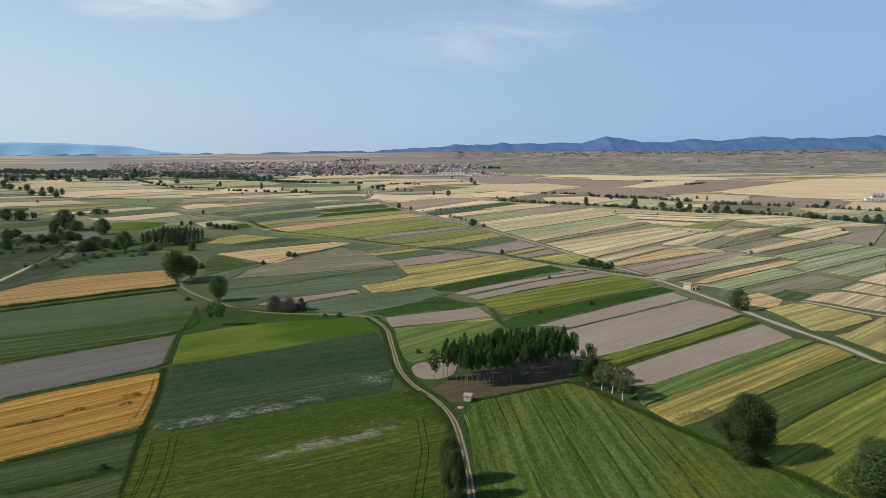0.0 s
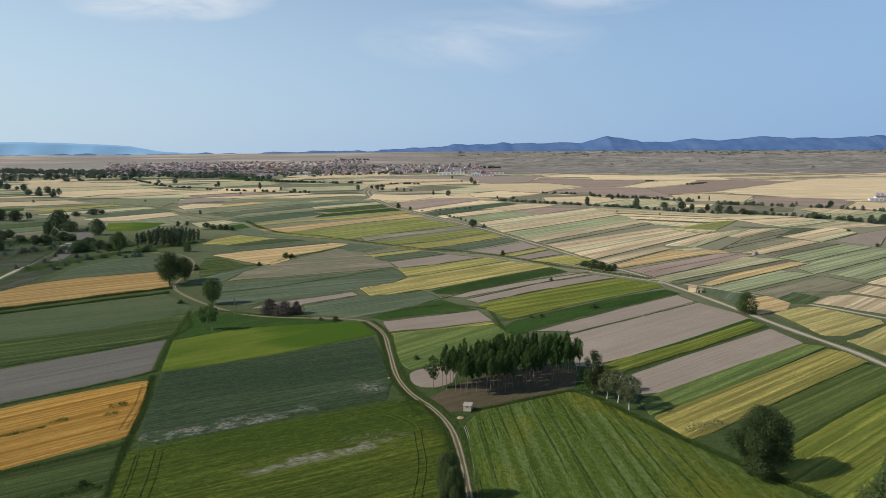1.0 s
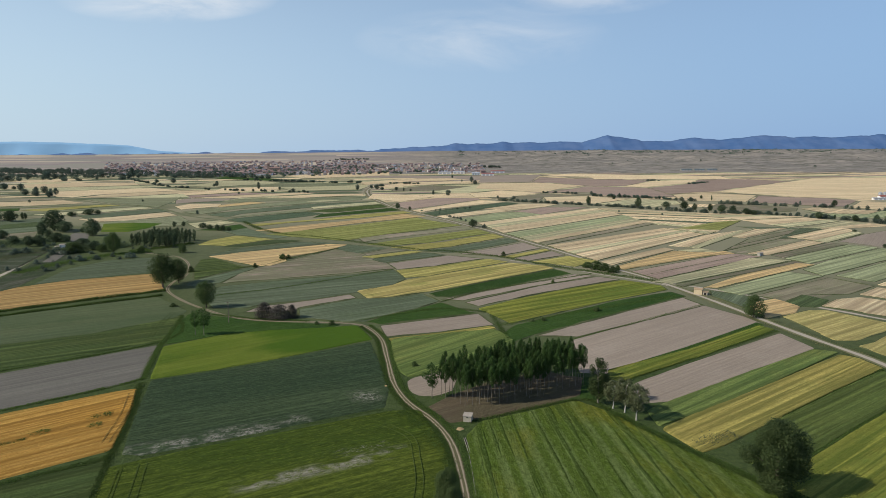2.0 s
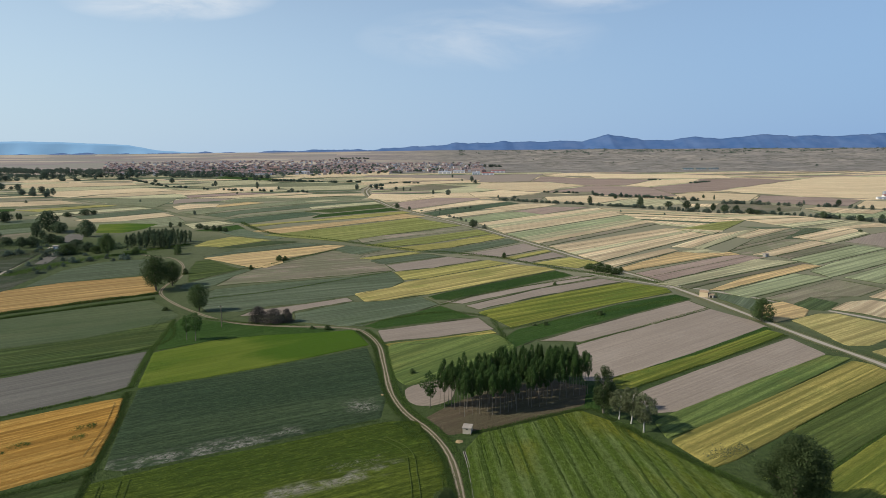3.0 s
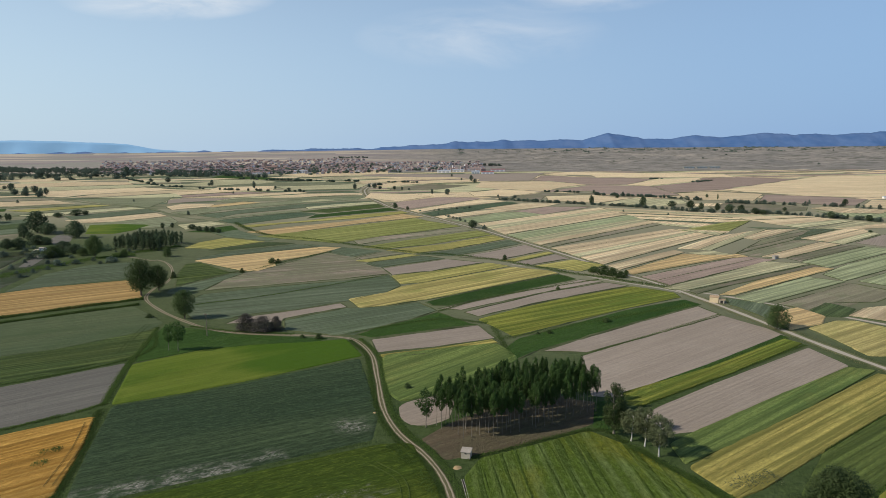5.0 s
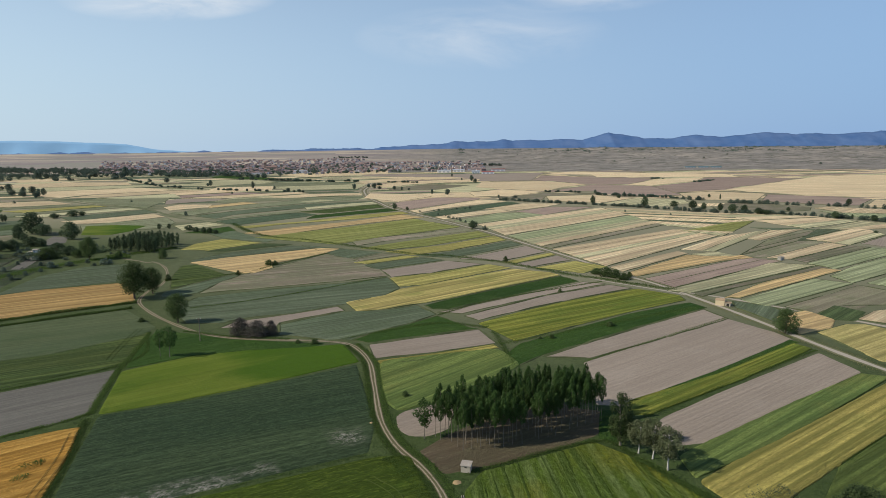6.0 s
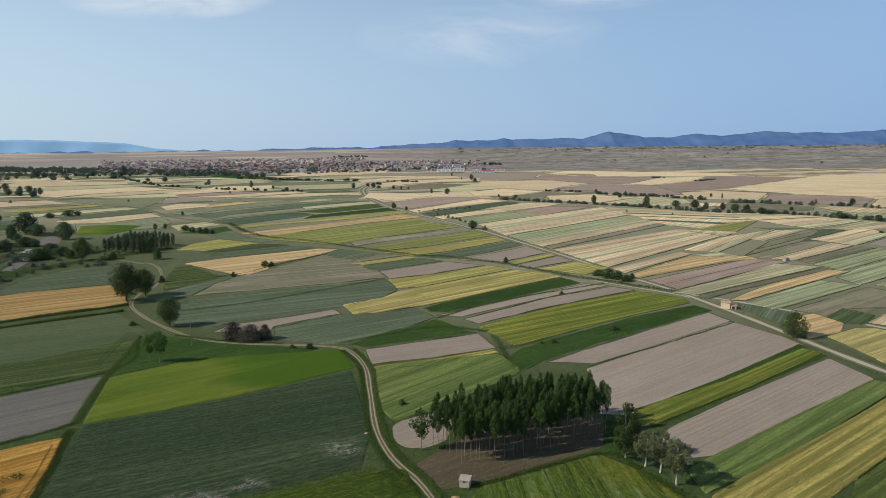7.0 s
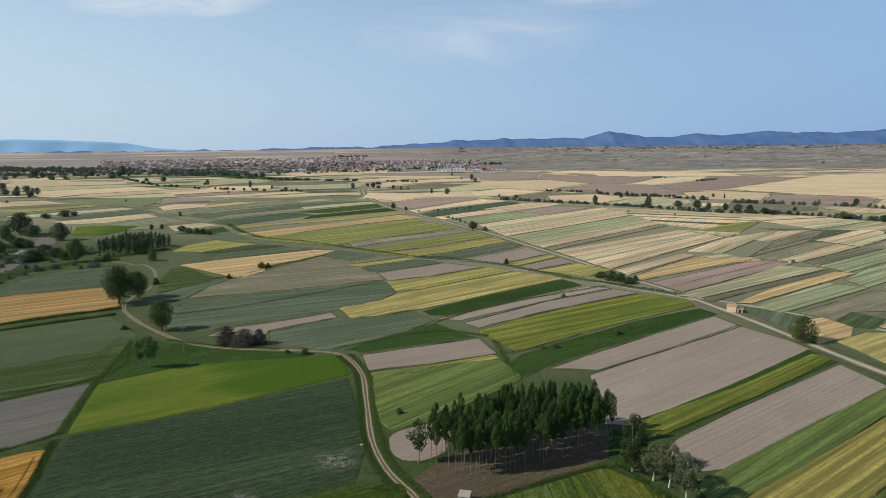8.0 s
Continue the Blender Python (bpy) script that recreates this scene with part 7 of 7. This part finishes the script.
# ---- weeds along banks and ditches ----
verge("rank green weeds on a field bank", ((-98.7, 210.4), (-89.5, 185.7), (-84.4, 167.0), (-81.7, 158.1), (-76.3, 141.2), (-70.7, 125.1)), 1.65, 0.42, 60, size=0.32)
verge("rank green weeds on a field bank", ((-112.5, 140.5), (-107.8, 143.2), (-83.1, 160.2)), 2.0, 0.7, 70, size=0.32)
verge("rank green weeds on a field bank", ((-98.5, 129.3), (-78.0, 139.3)), 1.95, 0.9, 60, size=0.32)
verge("rank green weeds on a field bank", ((-136.0, 183.3), (-107.5, 206.0), (-99.7, 214.5)), 1.05, 0.48, 43, size=0.32)
verge("rank green weeds on a field bank", ((-118.5, 290.5), (-112.0, 261.6), (-107.5, 241.4), (-99.7, 214.5)), 1.8, 0.42, 66, size=0.32)
verge("rank green weeds on a field bank", ((46.9, 187.6), (60.0, 165.6), (70.4, 150.4), (81.1, 136.3), (86.8, 124.9)), 1.95, 1.2, 132, size=0.32)
verge("rank green weeds on a field bank", ((-158.9, 216.3), (-110.6, 256.4), (-119.3, 292.7)), 1.05, 0.42, 36, size=0.32)
verge("rank green weeds on a field bank", ((-226.0, 294.0), (-212.9, 296.1), (-174.6, 325.5), (-148.9, 342.5)), 2.2, 1.1, 90, size=0.4)
verge("rank green weeds on a field bank", ((-219.0, 280.0), (-208.0, 287.5), (-173.0, 313.5), (-146.0, 331.5)), 1.8, 0.9, 80, size=0.4)
verge("rank green weeds on a field bank", ((-18.0, 189.9), (-44.7, 175.9), (-74.6, 160.8)), 0.6, 0.24, 9, size=0.32)
verge("rank green weeds on a field bank", ((94.0, 183.6), (147.3, 221.6)), 0.98, 0.36, 31, size=0.32)
verge("rank green weeds on a field bank", ((84.0, 157.4), (155.0, 209.5)), 0.98, 0.42, 36, size=0.32)
verge("rank green weeds on a field bank", ((49.5, 256.2), (121.0, 310.6)), 0.7, 0.3, 26, size=0.22)
verge("rank green weeds on a field bank", ((53.1, 216.2), (133.3, 276.8)), 1.65, 0.3, 31, size=0.32)
verge("rank green weeds on a field bank", ((56.9, 211.4), (135.0, 267.3)), 0.75, 0.36, 28, size=0.32)
verge("rank green weeds on a field bank", ((21.9, 276.4), (114.4, 328.7)), 3.75, 0.36, 36, size=0.32)
verge("rank green weeds on a field bank", ((20.5, 293.8), (23.4, 264.3), (24.6, 251.6)), 2.25, 0.48, 36, size=0.32)
verge("rank green weeds on a field bank", ((-118.0, 331.5), (-86.5, 351.1), (-33.3, 398.4)), 0.9, 0.48, 26, size=0.32)
verge("rank green weeds on a field bank", ((-157.3, 389.8), (-119.8, 412.5), (-104.0, 441.0), (-80.6, 478.9)), 1.5, 0.72, 26, size=0.32)
verge("rank green weeds on a field bank", ((-2.6, 317.7), (27.2, 347.4), (84.9, 384.3)), 0.9, 0.36, 26, size=0.32)
verge("rank green weeds on a field bank", ((-39.4, 283.2), (-3.6, 304.3), (18.1, 298.3)), 2.25, 0.48, 36, size=0.32)
verge("rank green weeds on a field bank", ((-60.1, 283.5), (-87.2, 288.0), (-105.3, 294.6)), 1.5, 0.48, 36, size=0.32)
verge("rank green weeds on a field bank", ((6.4, 180.6), (39.5, 196.4), (47.0, 189.5)), 1.35, 0.48, 48, size=0.32)
TRACK_LINE = ((5.5, 122.8), (5.2, 135.7), (3.9, 152.8), (1.4, 169.6), (-3.6, 182.5), (-11.1, 194.7), (-16.8, 210.9), (-21.3, 235.4), (-25.8, 258.0), (-34.0, 275.2))
for off in (-2.1, 2.0):
    edge = np.array(TRACK_LINE) + sides(np.array(TRACK_LINE)) * off
    verge("tall rough grass beside the dirt track", edge.tolist(), 1.3, 0.5, 42, size=0.32)
verge("rank dark grass between the crop and the track", ((2.0, 150.0), (-0.5, 163.0), (-5.5, 176.0), (-12.5, 187.5)), 3.2, 0.5, 70, size=0.32)
verge("green weeds along the ditch", ((119.3, 362.8), (100.6, 378.5), (86.5, 391.7), (71.1, 403.8), (52.0, 425.4), (34.4, 444.4), (2.7, 465.6), (-22.6, 474.4), (-45.4, 492.1), (-80, 518), (-113, 543), (-141, 558), (-170, 591), (-203, 647)), 4.5, 0.8, 24, size=0.45)
ROAD_LINE = ((155.4, 199.6), (152.8, 215.3), (150.6, 233.6), (143.3, 260.2), (137.8, 283.7), (129.4, 321.8), (115.4, 371.2), (103.6, 398.8), (95.7, 420.1), (90.0, 439.1), (77.7, 472.9), (68.1, 497.0), (52.0, 538.8), (36.2, 579.9), (20.6, 611.7), (-4.3, 665.1), (-34, 725), (-65, 790), (-85, 853), (-107, 923), (-122, 998), (-133, 1073), (-136, 1159), (-141, 1242))
for off in (-3.4, 3.4):
    edge = np.array(ROAD_LINE) + sides(np.array(ROAD_LINE)) * off
    verge("dry weeds beside the gravel road", edge.tolist(), 1.2, 0.2, 5, LEAF_DRY, 0.3)



# ---- wheel tracks and weedy spots in the crops ----
def wheel_tracks(label, points, high, mat, wide=0.15, apart=1.8):
    """Two ruts pressed by a tractor through standing crop."""
    c = smooth_line(points, 2.0)
    s = sides(c)
    root = thing("wheel_tracks", label, "wheel tracks", kind="structure")
    for name, off in (("rut", -apart / 2), ("rut", apart / 2)):
        v, f = [], []
        for p, q in zip(c, s):
            w = wide * rng.uniform(0.5, 1.1)
            wob = rng.normal(0, 0.03)
            for a, z in ((-0.5, -0.05), (-0.25, 0.03), (0.25, 0.03), (0.5, -0.05)):
                o = off + wob + a * w
                v.append((p[0] + q[0] * o, p[1] + q[1] * o, high + z))
        for i in range(len(c) - 1):
            f += [(i * 4 + j, i * 4 + j + 4, i * 4 + j + 5, i * 4 + j + 1) for j in range(3)]
        mesh_object(name, v, f, mat, root)
    return root


TEXT = "pair of dark wheel tracks pressed into the crop"
wheel_tracks(TEXT, ((-16.0, 178.5), (-9.0, 171.0), (-6.9, 160.0), (-5.7, 148.2), (-6.3, 134.4), (-6.6, 124.0)), 0.43, RUT)
wheel_tracks(TEXT, ((0.2, 160.0), (0.5, 148.0), (-0.4, 130.0), (-0.2, 124.0)), 0.43, RUT, 0.14, 0.9)
wheel_tracks(TEXT, ((-72.7, 157.4), (-67.3, 139.8), (-63.8, 124.0)), 0.43, RUT)
wheel_tracks(TEXT, ((-77.0, 155.0), (-72.0, 139.0), (-68.5, 124.0)), 0.43, RUT, 0.14, 0.8)
wheel_tracks(TEXT, ((-97.0, 201.5), (-91.6, 185.7), (-87.5, 168.0)), 0.52, DRY_RUT)
wheel_tracks(TEXT, ((-125.2, 297.6), (-122.7, 279.9), (-118.1, 258.7)), 0.3, RUT, 0.22)
wheel_tracks(TEXT, ((46.4, 179.6), (57.9, 159.2), (68.1, 145.0), (76.7, 132.8)), 0.52, RUT, 0.2)
wheel_tracks(TEXT, ((43.0, 186.0), (50.0, 166.0), (57.0, 148.0), (62.0, 134.0)), 0.52, RUT)
wheel_tracks(TEXT, ((-32.4, 244.3), (-27.3, 216.9), (-23.5, 199.0)), 0.14, RUT, 0.2, 2.4)
wheel_tracks(TEXT, ((-28.2, 246.0), (-24.0, 222.0), (-20.5, 205.0)), 0.14, RUT, 0.18, 1.2)
for x, y, r in ((-108.5, 173.8, 1.8), (-98.2, 184.4, 2.6), (-96.4, 178.5, 1.4)):
    verge("green weedy patch in the ripe barley", ((x - r, y - r * 0.6), (x, y), (x + r, y + r * 0.6)), 2.4, 0.9, 60, LEAF_VERGE, size=0.34, name="weed_patch")
verge("green weedy strip in the ripe barley", ((-122.6, 161.7), (-114.6, 166.0), (-110.2, 169.8)), 1.2, 0.9, 45, LEAF_VERGE, size=0.34, name="weed_strip")
verge("grey-green weeds lying in the barley", ((64.0, 168.0), (70.2, 170.1), (76.0, 173.0)), 4.5, 0.9, 40, LEAF_GREY, 0.4, "weed_patch")

verge("low grey-green scrub and dead grass at the wood", ((-355.7, 497.4), (-336.2, 509.2), (-316.7, 521.5)), 22, 2.6, 60, LEAF_MID, size=0.8, name="wood_scrub")
verge("low grey-green scrub and dead grass at the wood", ((-274.7, 473.8), (-264.8, 496.1), (-241.7, 489.9)), 18, 2.4, 60, LEAF_MID, size=0.8, name="wood_scrub")
verge("pale dead grass beside the farm track", ((-305.9, 425.8), (-300.4, 453.6), (-296.5, 485.1)), 16, 0.7, 50, LEAF_GREY, size=0.5, name="wood_scrub")
verge("rank grass at the foot of the wood", ((-259.1, 389.3), (-252.6, 420.9), (-235.3, 455.2), (-215.2, 470.3)), 9, 0.8, 60, LEAF_VERGE, size=0.5, name="wood_scrub")
verge("rank grass at the foot of the wood", ((-230.2, 470.5), (-214.7, 483.9), (-199.5, 507.1)), 8, 0.9, 60, LEAF_VERGE, size=0.5, name="wood_scrub")

# scrub of the western rough pasture
wr = np.random.default_rng(21)
for k in range(48):
    x, y = wr.uniform(-345, -215), wr.uniform(395, 520)
    if x > -0.62 * y + 20 and y < 430:
        continue
    tree("farbush", x, y, wr.uniform(0.8, 3.2), wr.uniform(1.5, 5.0), "west wood")


def dirt_heap(name, label, x, y, r, h, mat):
    """A low uneven heap, highest near its middle."""
    v, f, n, rings = [(0, 0, h)], [], 16, 5
    for k in range(1, rings + 1):
        for i in range(n):
            q = 2 * math.pi * i / n
            rr = r * k / rings * rng.uniform(0.85, 1.15)
            v.append((rr * math.cos(q), rr * math.sin(q), max(h * (1 - (k / rings) ** 1.5) * rng.uniform(0.8, 1.2), 0.0) if k < rings else -0.05))
    f += [(0, 1 + i, 1 + (i + 1) % n) for i in range(n)]
    for k in range(rings - 1):
        a = 1 + k * n
        f += [(a + i, a + n + i, a + n + (i + 1) % n, a + (i + 1) % n) for i in range(n)]
    ob = mesh_object(name, v, f, mat, smooth=True)
    ob.matrix_basis = pose(x, y, 0)
    return tagged(ob, label, "heap")


SAND = surface("pale_sand", (0.36, 0.265, 0.14), (0.29, 0.21, 0.11), 1.5)
dirt_heap("sand_heap", "low heap of pale sand beside the track", 4.0, 176.8, 1.1, 0.25, SAND)
dirt_heap("rubble_heap", "small pale heap of stones beside the track", -18.9, 207.5, 0.75, 0.4, SAND)
